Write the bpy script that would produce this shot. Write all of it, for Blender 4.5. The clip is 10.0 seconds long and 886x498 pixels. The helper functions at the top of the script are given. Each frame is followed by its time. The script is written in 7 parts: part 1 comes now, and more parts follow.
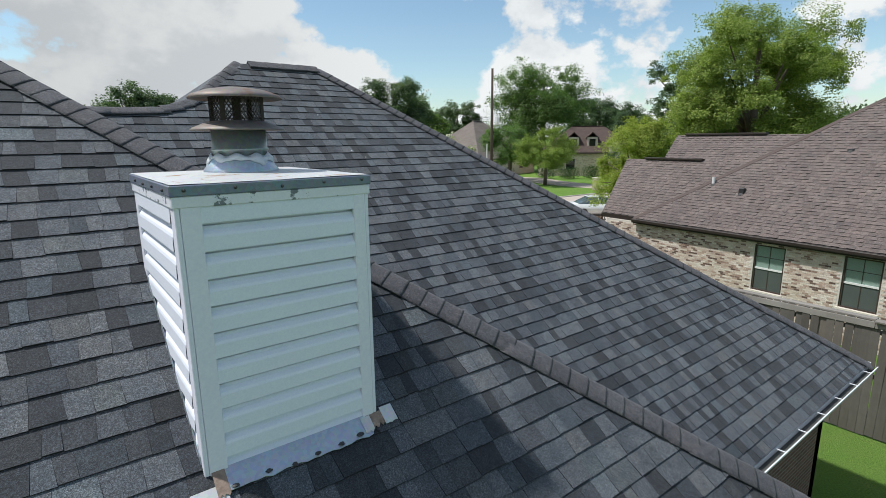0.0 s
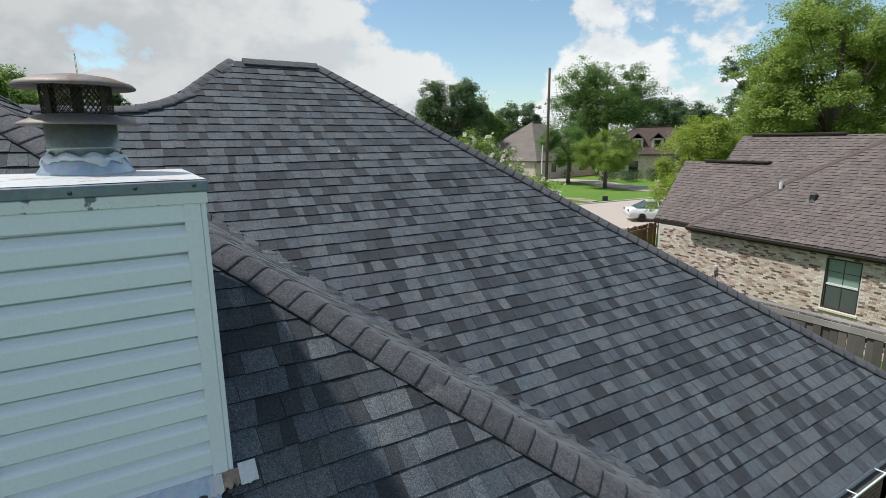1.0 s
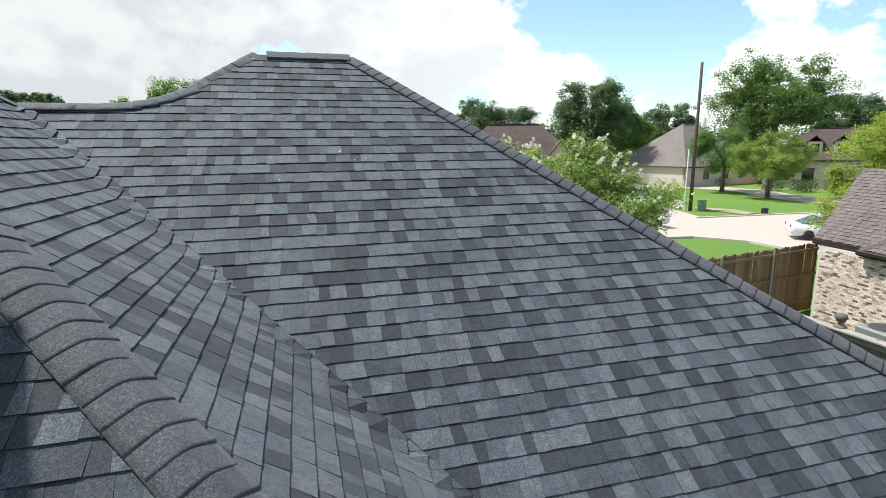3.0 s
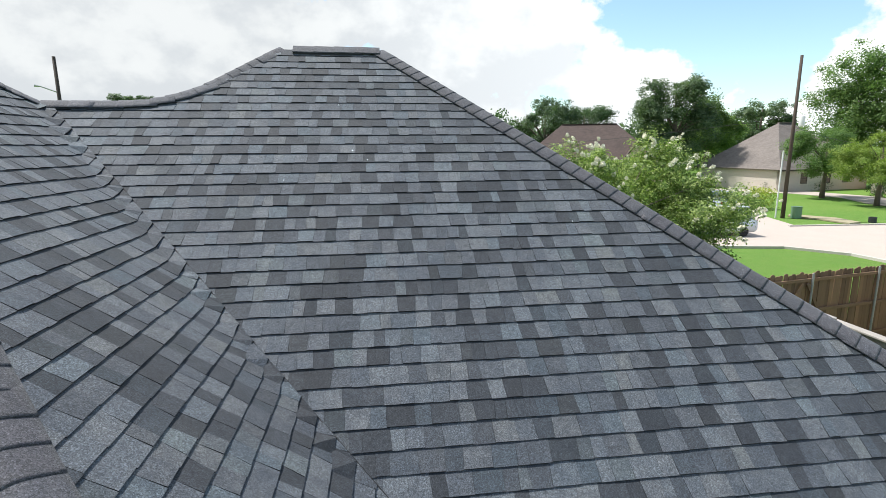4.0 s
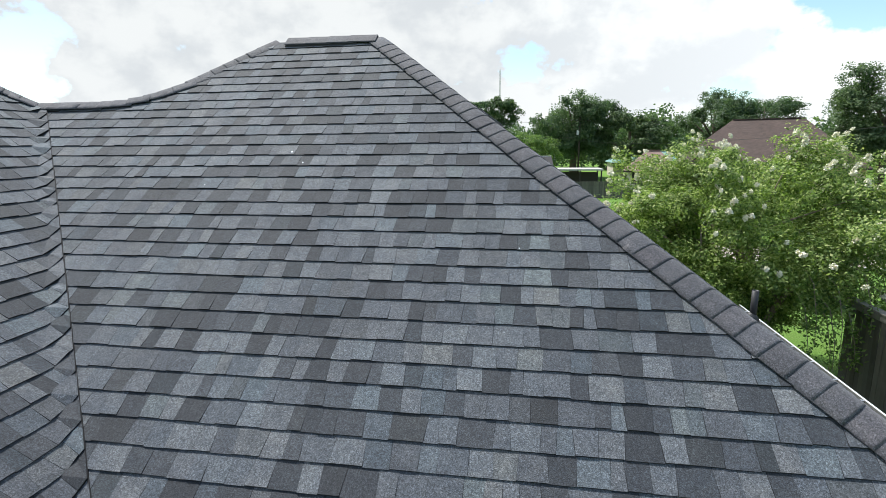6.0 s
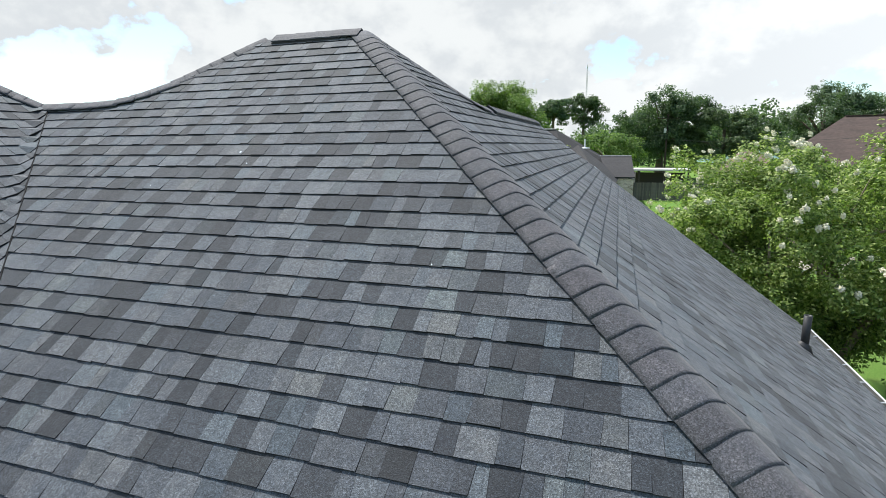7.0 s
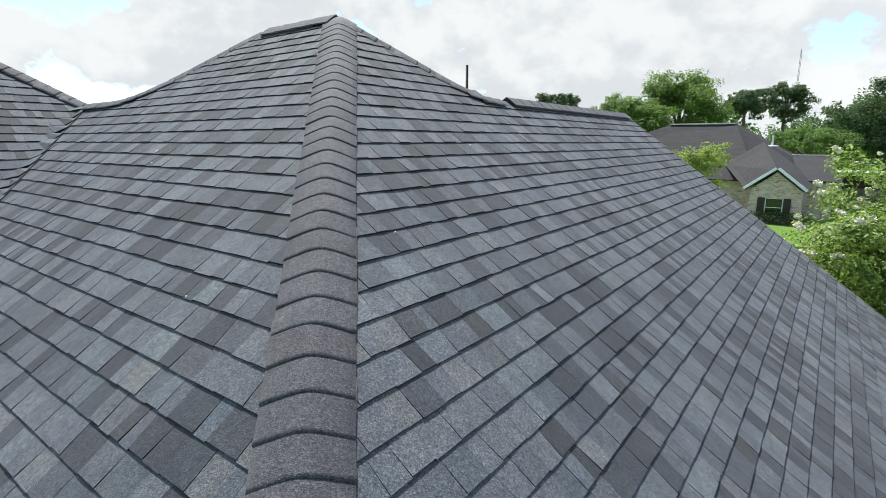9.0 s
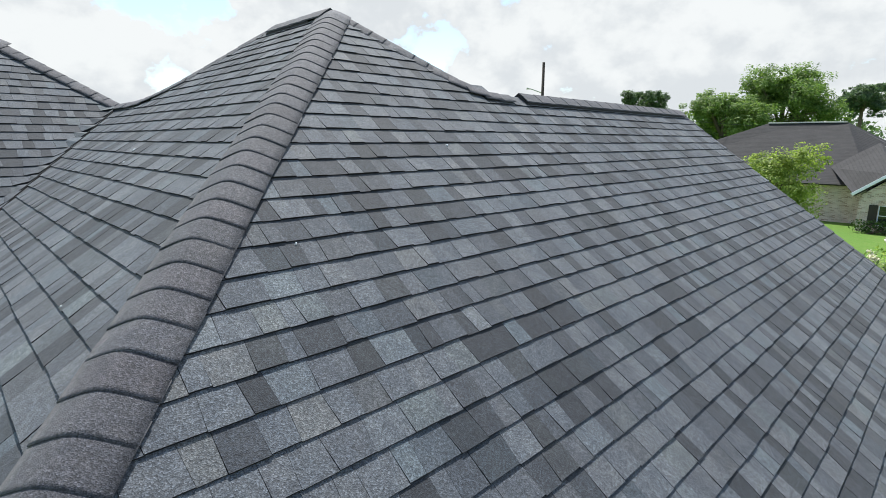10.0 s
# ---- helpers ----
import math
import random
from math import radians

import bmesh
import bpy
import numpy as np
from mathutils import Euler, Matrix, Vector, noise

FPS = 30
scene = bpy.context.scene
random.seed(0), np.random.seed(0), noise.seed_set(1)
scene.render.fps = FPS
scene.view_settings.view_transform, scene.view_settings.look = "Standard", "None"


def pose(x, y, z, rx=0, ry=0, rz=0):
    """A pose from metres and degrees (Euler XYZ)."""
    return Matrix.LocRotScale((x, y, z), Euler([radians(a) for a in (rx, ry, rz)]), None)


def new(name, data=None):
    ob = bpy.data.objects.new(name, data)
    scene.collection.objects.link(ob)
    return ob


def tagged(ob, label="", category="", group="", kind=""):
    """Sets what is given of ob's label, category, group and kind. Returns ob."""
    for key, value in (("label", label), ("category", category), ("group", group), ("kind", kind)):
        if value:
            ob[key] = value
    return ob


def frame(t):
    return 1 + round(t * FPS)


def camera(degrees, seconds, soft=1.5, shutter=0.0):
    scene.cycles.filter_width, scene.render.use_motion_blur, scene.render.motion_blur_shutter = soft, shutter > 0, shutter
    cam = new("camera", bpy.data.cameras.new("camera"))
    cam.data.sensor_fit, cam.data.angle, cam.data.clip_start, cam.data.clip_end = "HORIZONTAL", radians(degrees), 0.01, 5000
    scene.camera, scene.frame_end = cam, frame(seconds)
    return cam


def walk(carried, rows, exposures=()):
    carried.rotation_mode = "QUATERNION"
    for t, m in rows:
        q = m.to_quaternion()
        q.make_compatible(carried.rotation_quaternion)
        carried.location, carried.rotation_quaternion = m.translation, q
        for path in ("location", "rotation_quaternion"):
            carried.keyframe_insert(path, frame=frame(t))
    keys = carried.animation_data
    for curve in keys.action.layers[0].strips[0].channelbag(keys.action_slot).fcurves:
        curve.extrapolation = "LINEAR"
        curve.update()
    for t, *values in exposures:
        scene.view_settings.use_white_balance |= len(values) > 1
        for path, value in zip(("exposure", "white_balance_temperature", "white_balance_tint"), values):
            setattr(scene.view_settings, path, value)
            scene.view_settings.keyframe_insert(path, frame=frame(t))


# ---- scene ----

# ---------------------------------------------------------------- camera
cam = camera(81.0, 10.0, soft=0.45)
# seconds, x, y, z, pitch, roll, yaw
ROWS = [
    (0.0, -0.022, 0.032, 5.827, -11.99, 0.53, -37.77),
    (0.5, 0.487, 0.027, 5.812, -11.90, 0.57, -34.43),
    (1.0, 1.012, 0.045, 5.796, -11.75, 0.60, -31.03),
    (1.5, 1.541, 0.099, 5.784, -11.61, 0.61, -27.34),
    (2.0, 2.017, 0.219, 5.761, -11.47, 0.64, -23.61),
    (2.5, 2.420, 0.375, 5.743, -11.30, 0.65, -19.61),
    (4.0, 3.397, 0.994, 5.717, -11.10, 0.34, -7.52),
    (4.5, 3.748, 1.215, 5.718, -11.14, 0.33, -3.36),
    (5.0, 4.182, 1.451, 5.721, -11.17, 0.37, 0.82),
    (5.5, 4.665, 1.706, 5.722, -11.16, 0.41, 5.07),
    (7.0, 6.057, 2.628, 5.729, -11.24, 0.34, 18.38),
    (7.5, 6.435, 2.993, 5.737, -11.38, 0.24, 23.00),
    (8.0, 6.789, 3.378, 5.746, -11.52, 0.15, 27.64),
    (8.5, 7.103, 3.782, 5.754, -11.63, 0.03, 32.31),
    (9.0, 7.370, 4.189, 5.761, -11.70, -0.06, 36.81),
    (9.5, 7.577, 4.590, 5.763, -11.75, -0.16, 41.23),
    (10.0, 7.720, 4.981, 5.768, -11.81, -0.24, 45.65),
]
EXPOSURES = [(0.0, -0.09), (1.0, -0.06), (1.8, 0.27), (2.6, 0.51), (4.0, 0.51), (10.0, 0.52)]
walk(cam, [(t, pose(x, y, z, 90 + pitch, roll, yaw)) for t, x, y, z, pitch, roll, yaw in ROWS], EXPOSURES)

# ---------------------------------------------------------------- sky and sun
SUN_FROM = Vector((-0.80, 0.60, 0.0)).normalized()   # horizontal way towards the sun
SUN_UP = radians(60)


def mix_node(nt, kind, fac, a, b):
    m = nt.nodes.new("ShaderNodeMix")
    m.data_type, m.blend_type = "RGBA", kind
    for sock, v in ((m.inputs[0], fac), (m.inputs[6], a), (m.inputs[7], b)):
        if isinstance(v, (int, float)):
            sock.default_value = v
        elif isinstance(v, tuple):
            sock.default_value = (*v, 1)
        else:
            nt.links.new(v, sock)
    return m.outputs[2]


def sky():
    w = bpy.data.worlds.new("sky")
    scene.world = w
    w.use_nodes = True
    nt = w.node_tree
    nt.nodes.clear()
    n, l = nt.nodes, nt.links
    out = n.new("ShaderNodeOutputWorld")
    tex = n.new("ShaderNodeTexSky")
    tex.sky_type, tex.sun_disc = "NISHITA", False
    tex.sun_elevation, tex.sun_rotation = SUN_UP, math.atan2(SUN_FROM.x, SUN_FROM.y)
    tex.air_density, tex.dust_density, tex.ozone_density = 1.0, 0.6, 0.9
    blue = n.new("ShaderNodeBackground")
    blue.inputs[1].default_value = 0.15
    cyan = mix_node(nt, "MULTIPLY", 1.0, tex.outputs[0], (0.93, 1.02, 1.0))
    l.new(cyan, blue.inputs[0])
    co = n.new("ShaderNodeTexCoord")
    def billow(shift):
        mp = n.new("ShaderNodeMapping")
        mp.inputs["Scale"].default_value = (1.0, 1.0, 1.35)
        mp.inputs["Location"].default_value = (0.35, 0.1, 0.27 + shift)
        l.new(co.outputs["Generated"], mp.inputs[0])
        t = n.new("ShaderNodeTexNoise")
        t.inputs["Scale"].default_value, t.inputs["Detail"].default_value = 3.1, 14.0
        t.inputs["Roughness"].default_value, t.inputs["Distortion"].default_value = 0.56, 0.0
        l.new(mp.outputs[0], t.inputs[0])
        return t.outputs[0]

    here, above = billow(0.0), billow(0.07)
    # more cloud low over the horizon
    sep = n.new("ShaderNodeSeparateXYZ")
    l.new(co.outputs["Generated"], sep.inputs[0])
    up = n.new("ShaderNodeValToRGB")
    up.color_ramp.elements[0].position, up.color_ramp.elements[0].color = 0.0, (0.09, 0.09, 0.09, 1)
    up.color_ramp.elements[1].position, up.color_ramp.elements[1].color = 0.5, (0.035, 0.035, 0.035, 1)
    l.new(sep.outputs["Z"], up.inputs[0])
    sunward = n.new("ShaderNodeVectorMath")
    sunward.operation, sunward.inputs[1].default_value = "DOT_PRODUCT", tuple(SUN_FROM)
    l.new(co.outputs["Generated"], sunward.inputs[0])
    clear = n.new("ShaderNodeMapRange")
    for k, v in (("From Min", -0.55), ("From Max", 0.20), ("To Min", -0.085), ("To Max", 0.012)):
        clear.inputs[k].default_value = v
    l.new(sunward.outputs["Value"], clear.inputs["Value"])
    cover = n.new("ShaderNodeMath")
    l.new(up.outputs[0], cover.inputs[0])
    l.new(clear.outputs[0], cover.inputs[1])
    add = n.new("ShaderNodeMath")
    l.new(here, add.inputs[0])
    l.new(cover.outputs[0], add.inputs[1])
    mask = n.new("ShaderNodeValToRGB")
    mask.color_ramp.elements[0].position, mask.color_ramp.elements[1].position = 0.520, 0.552
    l.new(add.outputs[0], mask.inputs[0])
    diff = n.new("ShaderNodeMath")
    diff.operation = "SUBTRACT"
    l.new(here, diff.inputs[0])
    l.new(above, diff.inputs[1])
    tone = n.new("ShaderNodeValToRGB")
    tone.color_ramp.interpolation = "EASE"
    tone.color_ramp.elements[0].position, tone.color_ramp.elements[0].color = 0.43, (0.78, 0.825, 0.86, 1)
    tone.color_ramp.elements[1].position, tone.color_ramp.elements[1].color = 0.56, (0.965, 1.0, 1.01, 1)
    half = n.new("ShaderNodeMath")
    half.inputs[1].default_value = 0.5
    l.new(diff.outputs[0], half.inputs[0])
    l.new(half.outputs[0], tone.inputs[0])
    cloud = n.new("ShaderNodeBackground")
    lit = n.new("ShaderNodeMapRange")
    for k, v in (("From Min", -0.1), ("From Max", 0.7), ("To Min", 0.97), ("To Max", 0.66)):
        lit.inputs[k].default_value = v
    l.new(sunward.outputs["Value"], lit.inputs["Value"])
    l.new(lit.outputs[0], cloud.inputs[1])
    l.new(tone.outputs[0], cloud.inputs[0])
    mix = n.new("ShaderNodeMixShader")
    l.new(mask.outputs[0], mix.inputs[0])
    l.new(blue.outputs[0], mix.inputs[1])
    l.new(cloud.outputs[0], mix.inputs[2])
    l.new(mix.outputs[0], out.inputs[0])


sky()
sun_data = bpy.data.lights.new("sun", "SUN")
sun_data.energy, sun_data.angle, sun_data.color = 4.6, radians(2.5), (0.99, 0.98, 0.95)
sun = new("sun", sun_data)
sun_way = SUN_FROM * math.cos(SUN_UP) + Vector((0, 0, math.sin(SUN_UP)))
sun.matrix_world = Matrix.Translation((0, 0, 60)) @ sun_way.to_track_quat("Z", "Y").to_matrix().to_4x4()

# ---------------------------------------------------------------- materials


def nodes_of(name):
    m = bpy.data.materials.new(name)
    m.use_nodes = True
    nt = m.node_tree
    return m, nt, nt.nodes, nt.links, nt.nodes["Principled BSDF"]


def noise_node(nt, scale, detail=5.0, rough=0.6, vec=None):
    t = nt.nodes.new("ShaderNodeTexNoise")
    t.inputs["Scale"].default_value, t.inputs["Detail"].default_value, t.inputs["Roughness"].default_value = scale, detail, rough
    if vec is not None:
        nt.links.new(vec, t.inputs["Vector"])
    return t


def ramp_node(nt, fac, stops, constant=False):
    r = nt.nodes.new("ShaderNodeValToRGB")
    e = r.color_ramp.elements
    while len(e) < len(stops):
        e.new(0.5)
    for k, (p, c) in enumerate(stops):
        e[k].position, e[k].color = p, (*c, 1)
    if constant:
        r.color_ramp.interpolation = "CONSTANT"
    nt.links.new(fac, r.inputs[0])
    return r


def bump_node(nt, height, strength, dist, bsdf, prior=None):
    b = nt.nodes.new("ShaderNodeBump")
    b.inputs["Strength"].default_value, b.inputs["Distance"].default_value = strength, dist
    nt.links.new(height, b.inputs["Height"])
    if prior is not None:
        nt.links.new(prior, b.inputs["Normal"])
    nt.links.new(b.outputs[0], bsdf.inputs["Normal"])
    return b.outputs[0]


def random_fac(nt):
    """One random number for a piece, whether it is an object or an island."""
    oi = nt.nodes.new("ShaderNodeObjectInfo")
    ge = nt.nodes.new("ShaderNodeNewGeometry")
    a = nt.nodes.new("ShaderNodeMath")
    nt.links.new(oi.outputs["Random"], a.inputs[0])
    nt.links.new(ge.outputs["Random Per Island"], a.inputs[1])
    f = nt.nodes.new("ShaderNodeMath")
    f.operation = "FRACT"
    nt.links.new(a.outputs[0], f.inputs[0])
    return f.outputs[0]


def coords(nt, which="Object"):
    return nt.nodes.new("ShaderNodeTexCoord").outputs[which]


def plain(name, c1, c2, scale=6.0, rough=0.6, metal=0.0, bump=0.2, fine=60.0, vary=0.0, dist=0.004, spec=0.5):
    """A surface of two tones with coarse mottling, fine grain and relief; vary: piece-to-piece change of tone."""
    m, nt, n, l, b = nodes_of(name)
    co = coords(nt)
    big, small = noise_node(nt, scale, 6, 0.6, co), noise_node(nt, fine, 4, 0.6, co)
    col = mix_node(nt, "MIX", big.outputs[0], c1, c2)
    col = mix_node(nt, "OVERLAY", 0.35, col, small.outputs[0])
    if vary:
        v = ramp_node(nt, random_fac(nt), [(0, (1 - vary,) * 3), (1, (1.0, 1.0, 1.0))])
        col = mix_node(nt, "MULTIPLY", 1.0, col, v.outputs[0])
    l.new(col, b.inputs["Base Color"])
    b.inputs["Roughness"].default_value, b.inputs["Metallic"].default_value = rough, metal
    b.inputs["Specular IOR Level"].default_value = spec
    if bump:
        bump_node(nt, small.outputs[0], bump, dist, b)
    return m


def shingle_material(name, tones, tint=(0.95, 1.0, 1.09), dark_tint=None, grain=1.0, hues=None):
    """Mineral granules on asphalt: one tone for each tab, hue drift, blended bands, coarse and fine granules."""
    m, nt, n, l, b = nodes_of(name)
    r = random_fac(nt)
    dark_tint = dark_tint or tint
    stops = []
    for k, t in enumerate(tones):
        f = k / max(1, len(tones) - 1)
        stops.append((f, tuple(t * (d + (c - d) * f) for c, d in zip(tint, dark_tint))))
    base = ramp_node(nt, r, stops)

    def hash_of(factor):
        h = n.new("ShaderNodeMath")
        h.operation, h.inputs[1].default_value = "MULTIPLY", factor
        l.new(r, h.inputs[0])
        h2 = n.new("ShaderNodeMath")
        h2.operation = "FRACT"
        l.new(h.outputs[0], h2.inputs[0])
        return h2.outputs[0]

    # a second, independent hash shifts the hue a little to teal, green or warm grey
    hue = ramp_node(nt, hash_of(37.77), hues or [(0.0, (0.90, 1.02, 1.05)), (0.16, (0.97, 1.0, 1.02)), (0.6, (1, 1, 1)), (0.8, (1.02, 1.0, 0.98)), (0.9, (1.04, 1.005, 0.94)), (1.0, (0.94, 1.02, 0.99))])
    col = mix_node(nt, "MULTIPLY", 1.0, base.outputs[0], hue.outputs[0])
    ge = n.new("ShaderNodeNewGeometry")
    pos = ge.outputs["Position"]
    gran = n.new("ShaderNodeTexVoronoi")
    gran.inputs["Scale"].default_value = 230.0
    l.new(pos, gran.inputs["Vector"])
    g = ramp_node(nt, gran.outputs["Color"], [(0.15, (0.46, 0.46, 0.46)), (0.5, (0.89, 0.89, 0.89)), (0.75, (1.28, 1.28, 1.28)), (0.92, (1.85, 1.85, 1.88))])
    col = mix_node(nt, "MULTIPLY", grain, col, g.outputs[0])
    # small clusters of lighter and darker granules
    clus = noise_node(nt, 75.0, 3, 0.7, pos)
    cr = ramp_node(nt, clus.outputs[0], [(0.30, (0.74, 0.74, 0.75)), (0.50, (0.98, 0.98, 0.98)), (0.70, (1.28, 1.28, 1.27))])
    col = mix_node(nt, "MULTIPLY", 1.0, col, cr.outputs[0])
    wear = noise_node(nt, 1.3, 6, 0.65, pos)
    wr = ramp_node(nt, wear.outputs[0], [(0.32, (0.82, 0.82, 0.84)), (0.66, (1.13, 1.13, 1.11))])
    col = mix_node(nt, "MULTIPLY", 1.0, col, wr.outputs[0])
    blot = noise_node(nt, 13.0, 4, 0.7, pos)
    br = ramp_node(nt, blot.outputs[0], [(0.33, (0.80, 0.82, 0.85)), (0.5, (1.0, 1.0, 1.0)), (0.67, (1.18, 1.15, 1.11))])
    col = mix_node(nt, "MULTIPLY", 1.0, col, br.outputs[0])
    l.new(col, b.inputs["Base Color"])
    b.inputs["Roughness"].default_value, b.inputs["Specular IOR Level"].default_value = 0.82, 0.45
    b.inputs["Sheen Weight"].default_value, b.inputs["Sheen Roughness"].default_value = 0.10, 0.45
    nb = bump_node(nt, clus.outputs[0], 0.35, 0.004, b)
    bump_node(nt, gran.outputs["Distance"], 0.5, 0.003, b, nb)
    return m


def brick_material(name, c1, c2, mortar, bw=0.21, bh=0.067, dark=None, mort=0.011):
    """Running bond drawn in the surface's own metres: s along the wall, z up (UV)."""
    m, nt, n, l, b = nodes_of(name)
    uv = coords(nt, "UV")
    t = n.new("ShaderNodeTexBrick")
    t.offset = 0.5
    for k, v in (("Scale", 1.0), ("Mortar Size", mort), ("Mortar Smooth", 0.2), ("Bias", 0.0), ("Brick Width", bw), ("Row Height", bh)):
        t.inputs[k].default_value = v
    t.inputs["Color1"].default_value, t.inputs["Color2"].default_value, t.inputs["Mortar"].default_value = (*c1, 1), (*c2, 1), (*mortar, 1)
    l.new(uv, t.inputs["Vector"])
    col = t.outputs["Color"]
    if dark:
        # scattered dark bricks, in short runs
        t2 = n.new("ShaderNodeTexBrick")
        t2.offset = 0.5
        for k, v in (("Scale", 1.0), ("Mortar Size", mort), ("Mortar Smooth", 0.2), ("Bias", 0.0), ("Brick Width", bw), ("Row Height", bh)):
            t2.inputs[k].default_value = v
        t2.inputs["Color1"].default_value, t2.inputs["Color2"].default_value, t2.inputs["Mortar"].default_value = (0, 0, 0, 1), (1, 1, 1, 1), (0, 0, 0, 1)
        l.new(uv, t2.inputs["Vector"])
        th = ramp_node(nt, t2.outputs["Color"], [(0.70, (0, 0, 0)), (0.73, (1, 1, 1))])
        pat = noise_node(nt, 1.6, 3, 0.6, uv)
        th2 = ramp_node(nt, pat.outputs[0], [(0.42, (0.25, 0.25, 0.25)), (0.62, (1, 1, 1))])
        f = mix_node(nt, "MULTIPLY", 1.0, th.outputs[0], th2.outputs[0])
        col = mix_node(nt, "MIX", f, col, dark)
    big, small = noise_node(nt, 1.4, 5, 0.6, uv), noise_node(nt, 45, 4, 0.6, uv)
    # patchy stains over the whole wall
    stain = ramp_node(nt, big.outputs[0], [(0.3, (0.82, 0.80, 0.76)), (0.65, (1.06, 1.06, 1.05))])
    col = mix_node(nt, "MULTIPLY", 1.0, col, stain.outputs[0])
    col = mix_node(nt, "OVERLAY", 0.4, col, small.outputs[0])
    l.new(col, b.inputs["Base Color"])
    b.inputs["Roughness"].default_value = 0.88
    inv = n.new("ShaderNodeMath")
    inv.operation, inv.inputs[0].default_value = "SUBTRACT", 1.0
    l.new(t.outputs["Fac"], inv.inputs[1])
    nb = bump_node(nt, inv.outputs[0], 0.8, 0.008, b)
    bump_node(nt, small.outputs[0], 0.4, 0.003, b, nb)
    return m


def far_shingle_material(name, c1, c2, line, w=0.17, h=0.145):
    """Shingled roof that is always far away: courses, tabs and the shade under tab butts painted as short dark dashes,
    by UV metres.
    """
    m, nt, n, l, b = nodes_of(name)
    uv = coords(nt, "UV")

    def bond(width, shift, ca, cb):
        t = n.new("ShaderNodeTexBrick")
        t.offset, t.offset_frequency = shift, 3
        for k, v in (("Scale", 1.0), ("Mortar Size", 0.0), ("Bias", 0.0), ("Brick Width", width), ("Row Height", h)):
            t.inputs[k].default_value = v
        t.inputs["Color1"].default_value, t.inputs["Color2"].default_value = (*ca, 1), (*cb, 1)
        l.new(uv, t.inputs["Vector"])
        return t.outputs["Color"]

    tabs, pick = bond(w, 0.37, c1, c2), bond(w * 1.15, 0.43, (0, 0, 0), (1, 1, 1))
    sep = n.new("ShaderNodeSeparateXYZ")
    l.new(uv, sep.inputs[0])
    div = n.new("ShaderNodeMath")
    div.operation, div.inputs[1].default_value = "DIVIDE", h
    l.new(sep.outputs["Y"], div.inputs[0])
    fr = n.new("ShaderNodeMath")
    fr.operation = "FRACT"
    l.new(div.outputs[0], fr.inputs[0])
    # dark foot of each course: the butts' shade put into the colour
    butt = ramp_node(nt, fr.outputs[0], [(0.0, (1, 1, 1)), (0.26, (1, 1, 1)), (0.38, (0, 0, 0))])
    chosen = ramp_node(nt, pick, [(0.58, (0.42, 0.42, 0.42)), (0.66, (1, 1, 1))])
    f = mix_node(nt, "MULTIPLY", 1.0, butt.outputs[0], chosen.outputs[0])
    col = mix_node(nt, "MIX", f, tabs, line)
    big, small = noise_node(nt, 0.6, 6, 0.65, uv), noise_node(nt, 70, 3, 0.7, uv)
    v = ramp_node(nt, big.outputs[0], [(0.3, (0.82, 0.82, 0.82)), (0.7, (1.15, 1.15, 1.15))])
    col = mix_node(nt, "MULTIPLY", 1.0, col, v.outputs[0])
    col = mix_node(nt, "OVERLAY", 0.45, col, small.outputs[0])
    l.new(col, b.inputs["Base Color"])
    b.inputs["Roughness"].default_value = 0.9
    bump_node(nt, butt.outputs[0], 0.5, 0.01, b)
    return m


def leaf_material(name, stops, translucent=0.35):
    m, nt, n, l, b = nodes_of(name)
    r = n.new("ShaderNodeNewGeometry")
    col = ramp_node(nt, r.outputs["Random Per Island"], stops)
    oi = n.new("ShaderNodeObjectInfo")
    sh = ramp_node(nt, oi.outputs["Random"], [(0, (0.98, 1.05, 1.05)), (1, (1.24, 1.2, 1.1))])
    c = mix_node(nt, "MULTIPLY", 1.0, col.outputs[0], sh.outputs[0])
    l.new(c, b.inputs["Base Color"])
    b.inputs["Roughness"].default_value, b.inputs["Specular IOR Level"].default_value = 0.55, 0.3
    tr = n.new("ShaderNodeBsdfTranslucent")
    c2 = mix_node(nt, "MULTIPLY", 1.0, c, (0.95, 1.12, 0.60))
    l.new(c2, tr.inputs[0])
    mx = n.new("ShaderNodeMixShader")
    mx.inputs[0].default_value = translucent
    l.new(b.outputs[0], mx.inputs[1])
    l.new(tr.outputs[0], mx.inputs[2])
    l.new(mx.outputs[0], n["Material Output"].inputs[0])
    return m


def grass_material(name, c1, c2, c3):
    m, nt, n, l, b = nodes_of(name)
    co = n.new("ShaderNodeNewGeometry").outputs["Position"]
    big, mid, small = noise_node(nt, 0.12, 5, 0.6, co), noise_node(nt, 1.7, 6, 0.7, co), noise_node(nt, 32, 4, 0.75, co)
    a = ramp_node(nt, big.outputs[0], [(0.35, c1), (0.65, c2)])
    col = mix_node(nt, "MIX", ramp_node(nt, mid.outputs[0], [(0.45, (0, 0, 0)), (0.75, (0.7, 0.7, 0.7))]).outputs[0], a.outputs[0], c3)
    g = ramp_node(nt, small.outputs[0], [(0.3, (0.45, 0.45, 0.45)), (0.7, (1.5, 1.5, 1.4))])
    col = mix_node(nt, "MULTIPLY", 0.8, col, g.outputs[0])
    l.new(col, b.inputs["Base Color"])
    b.inputs["Roughness"].default_value, b.inputs["Specular IOR Level"].default_value = 0.9, 0.15
    bump_node(nt, small.outputs[0], 1.0, 0.05, b)
    return m


